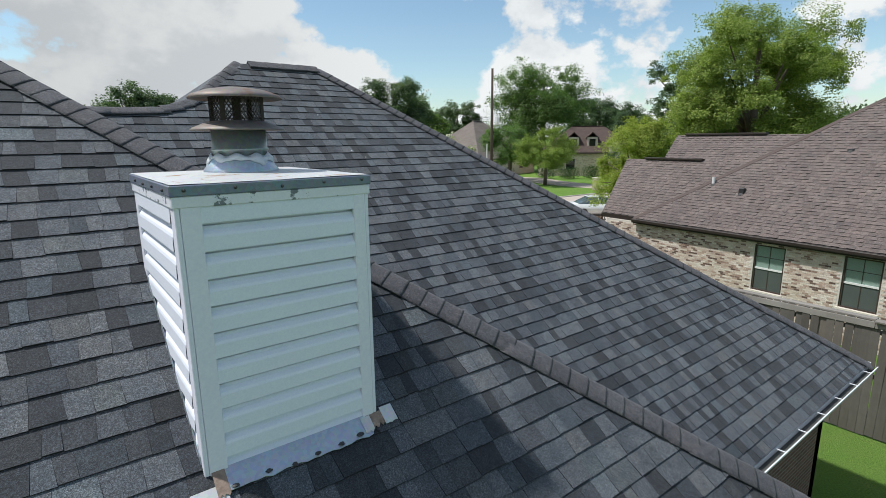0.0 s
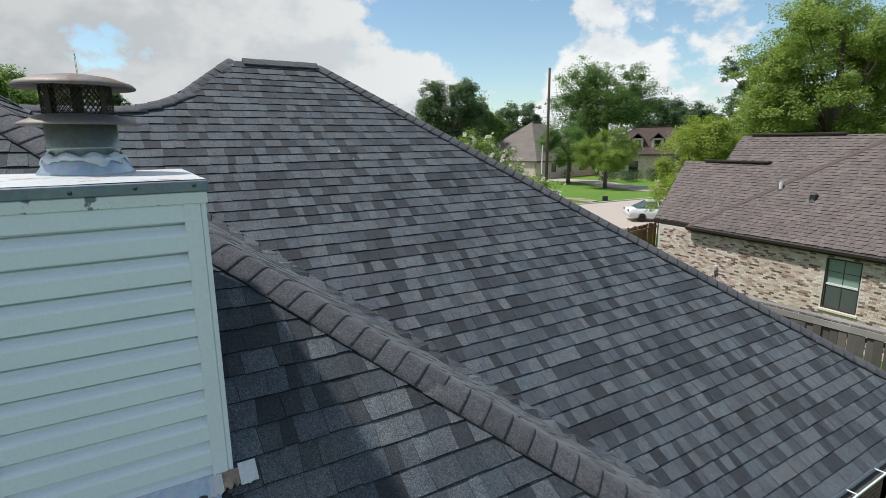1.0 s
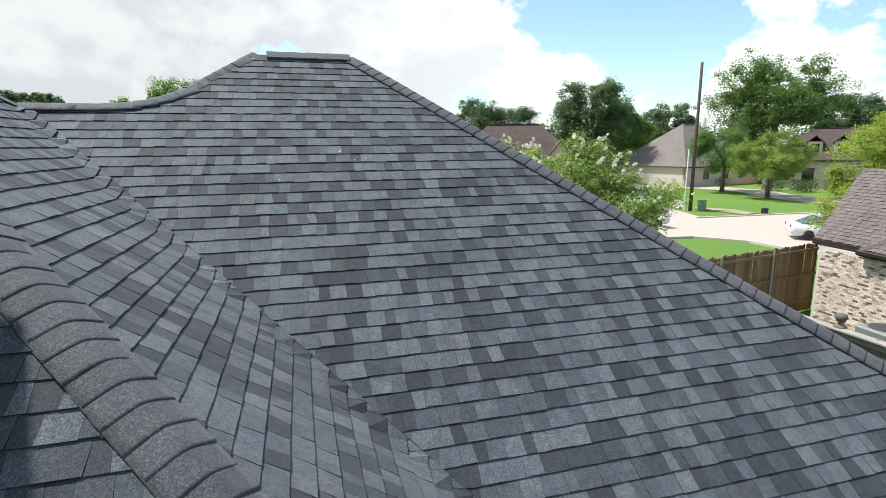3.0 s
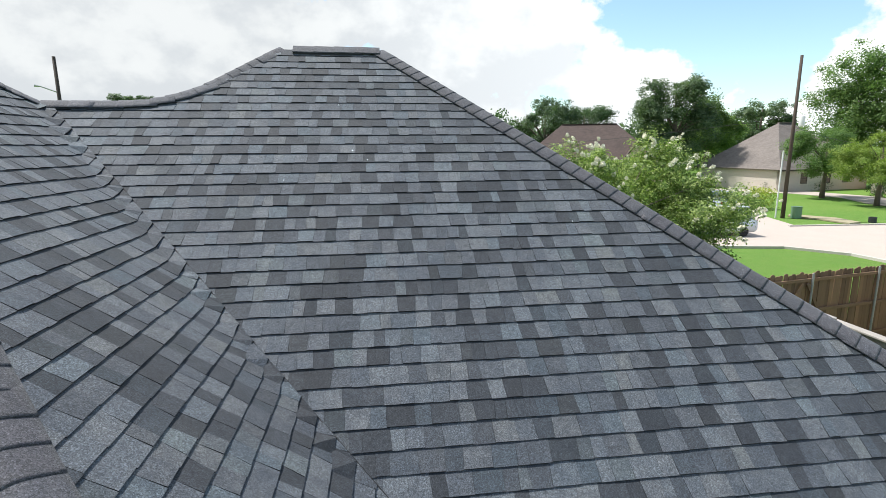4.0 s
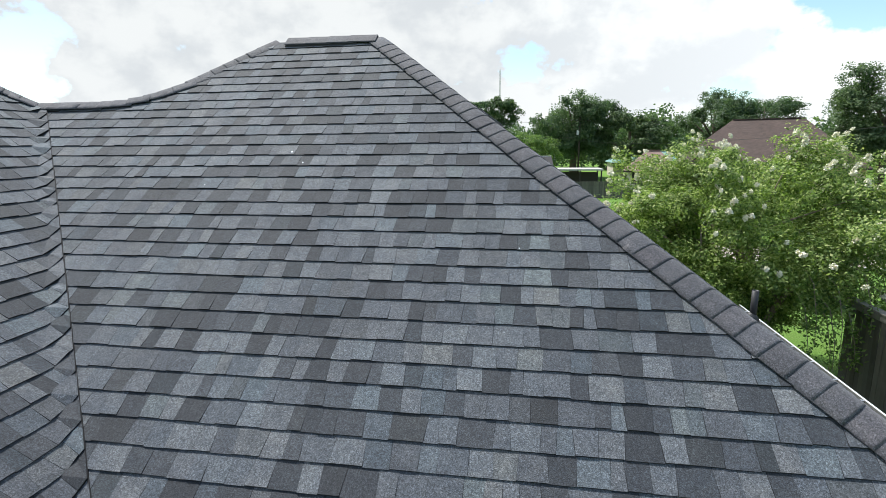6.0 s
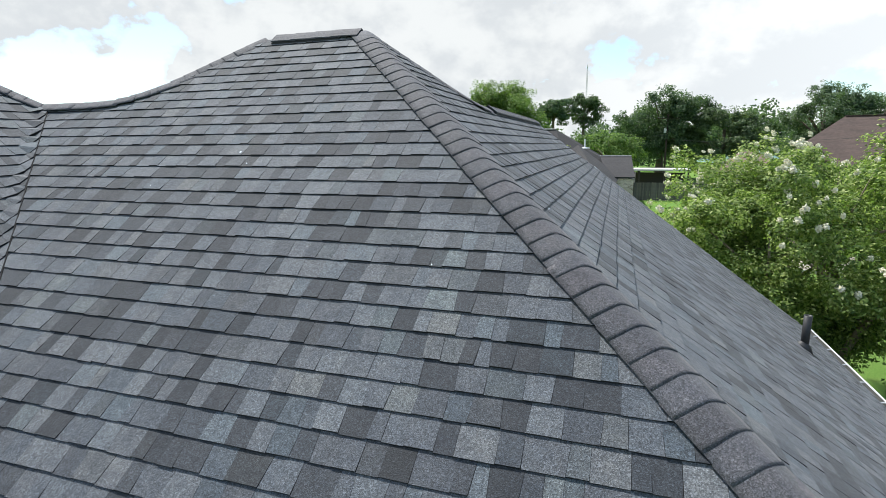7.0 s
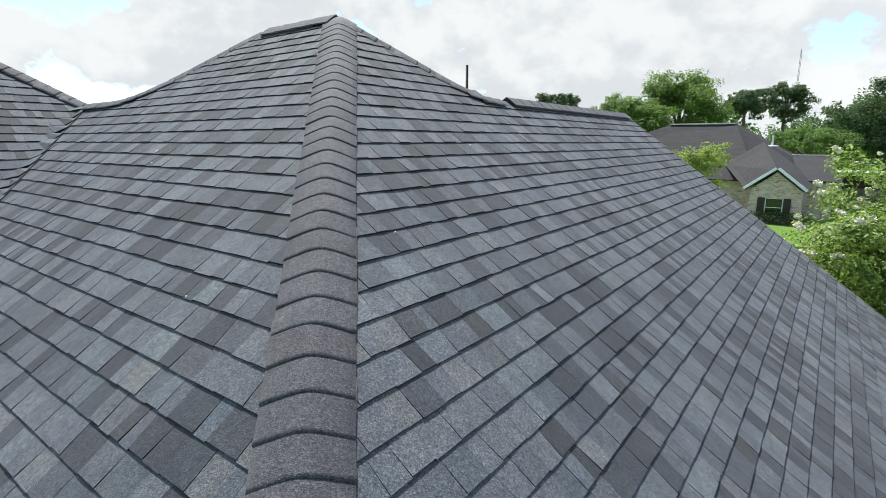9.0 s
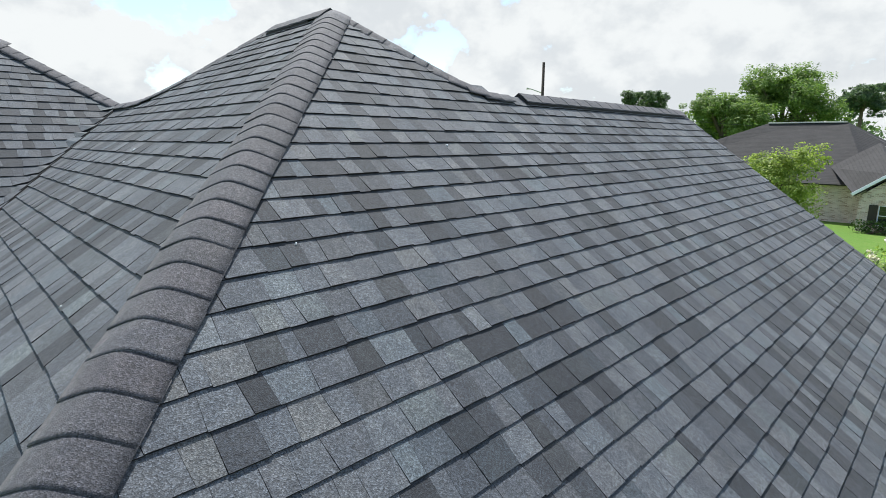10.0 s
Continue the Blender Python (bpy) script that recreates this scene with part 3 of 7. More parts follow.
flat("driveway_2", [(51.5, 33.2), (56.0, 33.0), (55.0, 40), (56.5, 46.5), (58.8, 52), (57, 60), (49, 66), (46.5, 62.5), (53.0, 57), (54.2, 52), (51.5, 46), (50.6, 40)], 0.045, 0.2, M_CONCRETE, "pale concrete driveway that curves across the front lawns", "driveway")
flat("worn_verge", [(36.6, 38.8), (37.4, 39.6), (39.2, 37.0), (38.9, 34.6), (37.6, 34.2), (37.4, 36.6)], 0.03, 0.1, M_DIRT, "bare earth strip worn into the verge", "verge")
for pts in ([(32.5, 33.95), (46, 33.15), (52.4, 33.1)], [(58.6, 32.95), (140, 33.0)], [(13, 29.75), (19, 28.35), (22, 27.75), (26.15, 26.95), (28.1, 24.6), (28.5, 21.0)]):
    bm = bmesh.new()
    for a, b in zip(pts, pts[1:]):
        d = (Vector(b) - Vector(a)).normalized() * 0.02
        n = Vector((-d.y, d.x)).normalized() * 0.08
        q = [Vector(a) - n, Vector(b) - n, Vector(b) + n, Vector(a) + n]
        top = [bm.verts.new((*v, 0.14)) for v in q]
        low = [bm.verts.new((*v, -0.1)) for v in q]
        bm.faces.new(top)
        for k in range(4):
            j = (k + 1) % 4
            bm.faces.new((low[k], low[j], top[j], top[k]))
    tagged(part("kerb", bm, M_KERB, None), "low pale concrete kerb along the street", "kerb", kind="structure")

# ---------------------------------------------------------------- the house under the camera: roof planes with a 9 in 12 pitch
EAVE, LOW, PEAK = 2.49, 6.18, 6.87
C, S = 0.8, 0.6                                    # run and rise of one metre along the slope
house = thing("house", "one-storey house with a dark charcoal shingle hip roof", "house")


def lerp_fn(knots):
    """x as a function of v, straight between knots (v, x)."""
    vs, xs = [k[0] for k in knots], [k[1] for k in knots]
    return lambda v: float(np.interp(v, vs, xs))


class Slope:
    """A roof plane: u runs along the eave, v up the slope from it; left and right give the edges at v."""

    def __init__(self, origin, u, v, n, left, right, top):
        self.o, self.u, self.v, self.n, self.left, self.right, self.top = Vector(origin), Vector(u), Vector(v), Vector(n), left, right, top

    def at(self, u, v, h=0.0):
        return self.o + self.u * u + self.v * v + self.n * h


V_LOW, V_PEAK = (LOW - EAVE) / S, (PEAK - EAVE) / S
V_WING = (6.937 - EAVE) / S
FLAP = 0.10                                        # how far the strip's shingles run on across the valley
slopes = {
    # faces the camera at mid-walk: valley on one side, hip on the other
    "a": Slope((0, 1.859, EAVE), (1, 0, 0), (0, C, S), (0, -S, C), lerp_fn([(0, 5.05), (V_LOW, 0.12), (V_LOW + 1e-3, 1.38), (V_PEAK, 2.30)]), lerp_fn([(0, 9.396), (V_PEAK, 3.556)]), V_PEAK),
    # beyond the hip
    "b": Slope((9.396, 0, EAVE), (0, 1, 0), (-C, 0, S), (S, 0, C), lerp_fn([(0, 1.859), (V_PEAK, 7.70)]), lerp_fn([(0, 13.15), (V_LOW, 13.15), (V_LOW + 1e-3, 8.62), (V_PEAK, 7.70)]), V_PEAK),
    # the wing on which the chimney stands
    "f": Slope((0, -0.173, EAVE), (1, 0, 0), (0, C, S), (0, -S, C), lerp_fn([(0, -7.0), (V_WING, -7.0)]), lerp_fn([(0, 5.049), (V_WING, -0.88)]), V_WING),
    # narrow strip between that wing's hip and the valley
    "w": Slope((5.049, 0, EAVE), (0, 1, 0), (-C, 0, S), (S, 0, C), lerp_fn([(0, -0.173), (V_WING, 5.756)]), lerp_fn([(0, 1.859 + FLAP), (V_LOW - 0.12, 6.78 - 0.096 + FLAP), (V_LOW, 6.78), (V_WING, 5.756)]), V_WING),
}
# hidden backs of the roof, which close it
backs = [
    [(-0.88, 5.756, 6.937), (0.12, 6.78, LOW), (-7, 6.78 , LOW), (-7, 5.756, 6.937)],
    [(0.12, 6.78, LOW), (1.38, 6.78, LOW), (1.38, 11.7, EAVE), (0.12, 11.7, EAVE)],
    [(0.12, 6.78, LOW), (0.12, 11.7, EAVE), (-7, 11.7, EAVE), (-7, 6.78, LOW)],
    [(2.30, 7.70, PEAK), (1.38, 8.62, LOW), (1.38, 6.78, LOW)],
    [(2.30, 7.70, PEAK), (3.556, 7.70, PEAK), (4.476, 8.62, LOW), (1.38, 8.62, LOW)],
    [(4.476, 8.62, LOW), (4.476, 13.15, LOW), (1.38, 13.15, 3.86), (1.38, 8.62, 3.86)],
    [(1.38, 8.62, LOW), (4.476, 8.62, LOW), (1.38, 8.62, 3.86)],
]
for pts in backs:
    part("roof_back", slab(pts, 0.05), M_SHINGLE, house, "charcoal shingle roof slope turned away")

EXPO = 0.1429                                      # one course of shingles
BUTT = 0.0078                                      # how proud the butt edge of a course stands


def clip(poly, a, b, keep_left):
    """Keeps the side of the line a-b."""
    out = []
    side = lambda p: ((b[0] - a[0]) * (p[1] - a[1]) - (b[1] - a[1]) * (p[0] - a[0])) * (1 if keep_left else -1)
    for k in range(len(poly)):
        p, q = poly[k], poly[(k + 1) % len(poly)]
        sp, sq = side(p), side(q)
        if sp >= 0:
            out.append(p)
        if (sp > 0 > sq) or (sp < 0 < sq):
            f = sp / (sp - sq)
            out.append((p[0] + f * (q[0] - p[0]), p[1] + f * (q[1] - p[1])))
    return out


def tab_height(v, v0, v1, lift):
    """The tab lies flat at its head and stands proud at its butt."""
    return 0.0015 + (BUTT + lift) * (v1 + 0.012 - v) / (v1 - v0 + 0.012)


TAB_WIDTHS = [0.075, 0.09, 0.105, 0.12, 0.135, 0.15, 0.175]
SLANTS = [-0.011, 0.0, 0.011]
_tab_meshes = {}


def tab_mesh(width, lift, sl, sr, skin):
    """One whole tab, shared by all whole tabs of that width and height: eave side at v = 0."""
    key = (width, lift, sl, sr, skin.name)
    if key not in _tab_meshes:
        bm = bmesh.new()
        v1 = EXPO + 0.010
        ring = [(0.001, 0.0), (width - 0.001, 0.0), (width - 0.0005 + sr, v1), (0.0005 + sl, v1)]
        top = [bm.verts.new((u, v, tab_height(v, 0, EXPO, lift))) for u, v in ring]
        low = [bm.verts.new((u, v, -0.001)) for u, v in ring]
        bm.faces.new(top)
        for k in range(4):
            j = (k + 1) % 4
            bm.faces.new((low[k], low[j], top[j], top[k])).material_index = 1
        _tab_meshes[key] = mesh_from(bm, "shingle")
        _tab_meshes[key].materials.append(skin)
        _tab_meshes[key].materials.append(M_EDGE)
    return _tab_meshes[key]


def shingle_slope(key, near, seed, owner=None, skin=None, widths=None, raised=(0.0026, 0.0042), flat_tabs=(0.0, 0.0008), fold=None, label="charcoal architectural shingle slope"):
    """Lays courses of tabs; near(u, v) tells which whole tabs are laid as single pieces (300 at most)."""
    s, r = slopes[key], random.Random(seed)
    owner, skin, widths = owner or house, skin or M_SHINGLE, widths or TAB_WIDTHS
    marks = [v for v in sorted({0.0, V_LOW, V_LOW + 1e-3, s.top}) if v <= s.top]
    outline = [s.at(s.left(v), v, -0.004) for v in marks] + [s.at(s.right(v), v, -0.004) for v in marks[::-1]]
    clean = []
    for p in outline:
        if not clean or (p - clean[-1]).length > 1e-3:
            clean.append(p)
    if (clean[0] - clean[-1]).length < 1e-3:
        clean.pop()
    bm = slab(clean[::-1], 0.03)
    top_face = max(bm.faces, key=lambda f: f.calc_area())
    deck = part("roof_slope", bm, M_UNDER, owner, label)
    verts, faces, edge, singles = [], [], [], []
    rows = int(math.ceil(s.top / EXPO))
    turn = Matrix((s.u, s.v, s.n)).transposed().to_4x4()
    for k in range(rows):
        v0, v1 = k * EXPO, min((k + 1) * EXPO, s.top)
        if v1 - v0 < 0.03:
            continue
        wav, ph = r.uniform(0.001, 0.004), r.uniform(0, 6)
        lo_u, hi_u = min(s.left(v0), s.left(v1)), max(s.right(v0), s.right(v1))
        la, lb = (s.left(v0 + 1e-4), v0), (s.left(v1 + (1e-2 if v1 < s.top and abs(v1 - V_LOW) > 0.15 else 0)), v1 + (1e-2 if v1 < s.top and abs(v1 - V_LOW) > 0.15 else 0))
        jump = v0 < V_LOW < v1
        if jump and s.left(V_LOW + 2e-3) - s.left(V_LOW) > 0.3:
            la, lb = (min(la[0], s.left(V_LOW)), v0), (s.left(V_LOW) if s.left(V_LOW) < s.left(v1) else s.left(v1), v1)
        ra, rb = (s.right(v0), v0), (s.right(V_LOW) if jump and s.right(V_LOW) - s.right(V_LOW + 2e-3) > 0.3 else s.right(v1), v1)
        u = lo_u - r.uniform(0, 0.3)
        high = r.random() < 0.5
        sl = r.choice(SLANTS)
        while u < hi_u:
            w = r.choice(widths)
            lift = r.choice(raised) if high else r.choice(flat_tabs)
            sr = r.choice(SLANTS)
            high = not high if r.random() < 0.85 else high
            vv = v0 + wav * math.sin(ph + u * 1.7) + (r.uniform(-0.003, 0.001) if high else r.uniform(0.0, 0.004))
            # under the low ridge the courses stop at it
            over = jump and (u + w < s.left(V_LOW + 2e-3) or u > s.right(V_LOW + 2e-3))
            head = V_LOW - 0.004 if over else v1 + 0.010
            if head < vv + 0.01:
                u, sl = u + w, sr
                continue
            quad = [(u + 0.001, vv), (u + w - 0.001, vv), (u + w - 0.0005 + sr, head), (u + 0.0005 + sl, head)]
            poly = clip(clip(quad, la, lb, False), ra, rb, True)
            whole = not over and len(poly) == 4 and all(abs(a[0] - b[0]) + abs(a[1] - b[1]) < 1e-6 for a, b in zip(poly, quad))
            if whole and len(singles) < 300 and near(u, v0) and not (fold and u + w > s.right(v0) - 0.35):
                singles.append((w, lift, sl, sr, u, vv))
            elif len(poly) >= 3:
                b0 = len(verts)
                place = fold or s.at
                for p in poly:
                    verts.append(place(p[0], p[1], max(0.0005, tab_height(p[1], v0, v1, lift))))
                for p in poly:
                    verts.append(place(p[0], p[1], -0.001))
                c = len(poly)
                faces.append(tuple(range(b0, b0 + c)))
                edge += [0] + [1] * c
                for i in range(c):
                    j = (i + 1) % c
                    faces.append((b0 + c + i, b0 + c + j, b0 + j, b0 + i))
            u += w
            sl = sr
    me = bpy.data.meshes.new("shingle_field")
    me.from_pydata(verts, [], faces)
    me.materials.append(skin)
    me.materials.append(M_EDGE)
    me.polygons.foreach_set("material_index", edge)
    tagged(part("shingle_field", me, None, deck, "field of mottled shingles"), kind="stuff")
    return deck, singles, turn, s, skin


SINGLES = []
SINGLES.append(shingle_slope("a", lambda u, v: 3.2 < u < 6.9 and 2.3 < v < 4.4, 1))
SINGLES.append(shingle_slope("b", lambda u, v: 5.2 < u < 8.0 and 3.2 < v < 5.2, 2))
SINGLES.append(shingle_slope("f", lambda u, v: 0.9 < u < 3.4 and 2.0 < v < 4.1, 3))
VALLEY_FOOT, VALLEY_HEAD = Vector((5.05, 1.859, EAVE)), Vector((0.12, 6.78, LOW))
VALLEY_WAY = (VALLEY_HEAD - VALLEY_FOOT).normalized()


def over_valley(u, v, h):
    """A point of the strip's shingles; what lies past the valley is bent up onto the slope beyond it."""
    s, a = slopes["w"], slopes["a"]
    p = s.at(u, v)
    along = VALLEY_FOOT + VALLEY_WAY * (p - VALLEY_FOOT).dot(VALLEY_WAY)
    past = p - along
    if past.y <= 0:
        return p + s.n * (h + 0.010 * max(0.0, 1 - past.length / 0.12) * (h > 0))
    across = VALLEY_WAY.cross(a.n).normalized()
    return along + across * (past.length if across.x > 0 else -past.length) + a.n * (h + (0.013 if h > 0 else 0.0))


SINGLES.append(shingle_slope("w", lambda u, v: 2.0 < u < 5.4 and 2.6 < v < 4.8, 4, fold=over_valley))

# hip and ridge caps: bent single shingles, each overlapping the one below
CAP_LEN, CAP_STEP = 0.235, 0.143


def cap_mesh(half_angle_rise, width=0.155, thick=0.0028):
    """A cap bent over the hip; x along the hip uphill, y across. half_angle_rise: fall per metre to either side."""
    bm = bmesh.new()
    cols = [-1, -0.72, -0.42, -0.16, 0, 0.16, 0.42, 0.72, 1]
    rows = []
    for x, lift in ((0.0, 0.0064), (0.02, 0.0062), (CAP_STEP, 0.0036), (CAP_LEN, 0.0008)):
        rows.append([(x, c * width, lift + 0.012 - half_angle_rise * width * (math.sqrt(c * c + 0.10) - math.sqrt(0.10))) for c in cols])
    top = [[bm.verts.new(p) for p in r] for r in rows]
    low = [[bm.verts.new((p[0], p[1] * 0.995, p[2] - thick)) for p in r] for k, r in enumerate(rows)]
    for a, b in zip(top, top[1:]):
        for k in range(len(cols) - 1):
            bm.faces.new((a[k], b[k], b[k + 1], a[k + 1]))
    for k in range(len(cols) - 1):
        bm.faces.new((low[0][k], top[0][k], top[0][k + 1], low[0][k + 1]))
        bm.faces.new((low[-1][k + 1], top[-1][k + 1], top[-1][k], low[-1][k]))
    for a, b in ((0, 1), (1, 2), (2, 3)):
        bm.faces.new((low[a][0], low[b][0], top[b][0], top[a][0]))
        bm.faces.new((top[a][-1], top[b][-1], low[b][-1], low[a][-1]))
    bmesh.ops.recalc_face_normals(bm, faces=bm.faces)
    me = mesh_from(bm, "hip_cap")
    me.materials.append(M_CAP)
    for p in me.polygons:
        p.use_smooth = len(p.vertices) == 4 and abs(p.normal.z) > 0.4
    return me


HIP_FALL, RIDGE_FALL = 0.56, 0.80
CAP_HIP, CAP_RIDGE = cap_mesh(HIP_FALL), cap_mesh(RIDGE_FALL, 0.125)


def cap_run(points, me, label, seed, lift=0.0):
    """Caps along a line of points from its low end to its high end."""
    r = random.Random(seed)
    pts = [Vector(p) for p in points]
    lens = [0.0]
    for a, b in zip(pts, pts[1:]):
        lens.append(lens[-1] + (b - a).length)
    bm = bmesh.new()
    tube(bm, [p - Vector((0, 0, 0.03)) for p in pts], [0.02] * len(pts), 5)
    base = part("hip", bm, M_UNDER, house, label)
    runs = []
    d = 0.0
    while d < lens[-1] - 0.12:
        k = max(i for i in range(len(lens) - 1) if lens[i] <= d + 1e-6)
        a, b = pts[k], pts[k + 1]
        x = (b - a).normalized()
        p = a + x * (d - lens[k])
        y = Vector((0, 0, 1)).cross(x).normalized()
        z = x.cross(y)
        m = Matrix.Translation(p + z * lift) @ Matrix((x, y, z)).transposed().to_4x4() @ pose(0, r.uniform(-0.004, 0.004), 0, r.uniform(-0.3, 0.3), r.uniform(-0.12, 0.12), r.uniform(-1.3, 1.3))
        runs.append((base, me, m))
        d += CAP_STEP * r.uniform(0.97, 1.03)
    return runs


def bend(points, soft=0.5, n=5):
    """Rounds the middle corner of three points, as the caps ride over it."""
    a, b, c = [Vector(p) for p in points]
    p, q = b + (a - b).normalized() * soft, b + (c - b).normalized() * soft
    mid = [(1 - t) ** 2 * p + 2 * t * (1 - t) * b + t * t * q for t in [k / n for k in range(n + 1)]]
    return [a, *mid, c]


CAPS = []
CAPS += cap_run([(9.396, 1.859, EAVE), (3.556, 7.70, PEAK)], CAP_HIP, "hip line with bent cap shingles", 21)
CAPS += cap_run([(5.049, -0.173, EAVE), (-0.88, 5.756, 6.937)], CAP_HIP, "hip line with bent cap shingles", 22)
CAPS += cap_run(bend([(0.16, 6.78, LOW), (1.38, 6.78, LOW), (2.30, 7.70, PEAK)], 0.55), CAP_RIDGE, "low ridge and hip that sweeps up to the peak", 23)
CAPS += cap_run([(0.12, 6.78, LOW), (-0.88, 5.756, 6.937)], CAP_HIP, "short hip down from the wing's peak", 24)
CAPS += cap_run(bend([(4.476, 9.0, LOW), (4.476, 8.62, LOW), (3.556, 7.70, PEAK)], 0.37), CAP_RIDGE, "hip that falls to the low ridge", 25)
CAPS += cap_run([(-6.9, 5.756, 6.937), (-0.95, 5.756, 6.937)], CAP_RIDGE, "ridge of the wing", 26)


def ridge_vent(a, b, label):
    """A raised vent along a ridge: baffle below, black with its slot's shade painted in, cap shingles above."""
    a, b = Vector(a), Vector(b)
    x = (b - a).normalized()
    a, b = a + x * 0.13 - Vector((0, 0, 0.014)), b - x * 0.13 - Vector((0, 0, 0.014))
    y = Vector((0, 0, 1)).cross(x)
    L = (b - a).length
    m = Matrix.Translation(a) @ Matrix((x, y, Vector((0, 0, 1)))).transposed().to_4x4()
    bm = bmesh.new()
    prof = [(-0.112, -0.120), (-0.109, -0.070), (0, 0.010), (0.109, -0.070), (0.112, -0.120), (0, -0.05)]
    e = [[bm.verts.new(m @ Vector((s, p[0], p[1] + 0.002))) for p in prof] for s in (0, L)]
    for k in range(6):
        j = (k + 1) % 6
        bm.faces.new((e[0][k], e[0][j], e[1][j], e[1][k]))
    bm.faces.new(e[0][::-1])
    bm.faces.new(e[1])
    bmesh.ops.recalc_face_normals(bm, faces=bm.faces)
    base = part("ridge_vent", bm, M_SHADOWGAP, house, label)
    out = []
    d = 0.0
    while d < L - 0.05:
        out.append((base, CAP_VENT, m @ Matrix.Translation((d, 0, 0.016))))
        d += 0.24
    return out


def vent_cap_mesh():
    bm = bmesh.new()
    rows = []
    for x, lift in ((0.0, 0.010), (0.30, 0.004)):
        rows.append([(x, -0.116, lift - 0.078), (x, -0.05, lift - 0.028), (x, 0.0, lift + 0.004), (x, 0.05, lift - 0.028), (x, 0.116, lift - 0.078)])
    top = [[bm.verts.new(p) for p in r] for r in rows]
    low = [[bm.verts.new((p[0], p[1], p[2] - 0.012)) for p in r] for r in rows]
    for k in range(4):
        bm.faces.new((top[0][k], top[1][k], top[1][k + 1], top[0][k + 1]))
        bm.faces.new((low[0][k], top[0][k], top[0][k + 1], low[0][k + 1]))
        bm.faces.new((low[1][k + 1], top[1][k + 1], top[1][k], low[1][k]))
        bm.faces.new((low[0][k + 1], low[1][k + 1], low[1][k], low[0][k]))
    for k in (0, 4):
        bm.faces.new((low[0][k], low[1][k], top[1][k], top[0][k]))
    bmesh.ops.recalc_face_normals(bm, faces=bm.faces)
    me = mesh_from(bm, "vent_cap")
    me.materials.append(M_CAP)
    return me


CAP_VENT = vent_cap_mesh()
CAPS += ridge_vent((2.36, 7.70, PEAK + 0.03), (3.44, 7.70, PEAK + 0.03), "raised ridge vent capped with shingles on the peak")
CAPS += ridge_vent((4.476, 9.05, LOW + 0.03), (4.476, 13.05, LOW + 0.03), "long raised ridge vent capped with shingles")

# the cut edge of the strip's shingles beside the valley
bm = bmesh.new()
across = VALLEY_WAY.cross(slopes["a"].n).normalized()
across = across if across.x > 0 else -across
n = 46
pts = [VALLEY_FOOT.lerp(VALLEY_HEAD, 0.01 + 0.955 * k / n) + across * (FLAP * 0.785 + rnd.uniform(-0.003, 0.003)) + slopes["a"].n * 0.012 for k in range(n + 1)]
tube(bm, pts, [0.0055] * (n + 1), 5)
part("valley_seam", bm, M_EDGE, house, "dark cut edge of shingles down the valley")

# a few pale bird droppings and specks on the shingles
for key, u, v, size in (("a", 3.20, 5.32, 0.013), ("a", 3.34, 5.18, 0.008), ("a", 3.05, 6.10, 0.008), ("a", 5.10, 4.30, 0.006), ("a", 2.60, 4.90, 0.006), ("b", 6.10, 4.70, 0.006), ("b", 7.60, 5.40, 0.008)):
    bm = bmesh.new()
    ring = [(size * rnd.uniform(0.6, 1.1) * math.cos(2 * math.pi * k / 9), size * rnd.uniform(0.7, 1.4) * math.sin(2 * math.pi * k / 9)) for k in range(9)]
    lo = [bm.verts.new(slopes[key].at(u + a, v + b, 0.003)) for a, b in ring]
    hi = [bm.verts.new(slopes[key].at(u + a * 0.7, v + b * 0.7, 0.0125)) for a, b in ring]
    bm.faces.new(hi)
    for k in range(9):
        j = (k + 1) % 9
        bm.faces.new((lo[k], lo[j], hi[j], hi[k]))
    bmesh.ops.recalc_face_normals(bm, faces=bm.faces)
    part("dropping", bm, M_SEAL, house, "dried white bird dropping")

# walls of the house, eaves, gutters
FOOT = [((-7, 0.2), (4.70, 0.2), (0, 1)), ((4.70, 0.2), (4.70, 2.22), (-1, 0)), ((4.70, 2.22), (9.05, 2.22), (0, 1)), ((9.05, 2.22), (9.05, 12.85), (-1, 0)),
        ((9.05, 12.85), (0.3, 12.85), (0, -1)), ((0.3, 12.85), (0.3, 11.4), (1, 0)), ((0.3, 11.4), (-7, 11.4), (0, -1)), ((-7, 11.4), (-7, 0.2), (1, 0))]
for p0, p1, inward in FOOT:
    part("wall", wall_with_openings(p0, p1, 0, 2.40, 0.2, [], inward), M_REDBRICK, house, "dark red-brown brick wall")
part("gable", slab([(9.05, 12.85, 2.42), (4.476, 12.85, LOW - 0.12), (0.3, 12.85, 2.9), (0.3, 12.85, 2.42)], 0.15, ((1, 0, 0), (0, 0, 1))), M_REDBRICK, house, "brick gable end")
part("gable", slab([(-7, 11.4, 2.42), (-7, 5.756, 6.80), (-7, 0.2, 2.55), (-7, 0.2, 2.42)], 0.15, ((0, 1, 0), (0, 0, 1))), M_REDBRICK, house, "brick gable end")


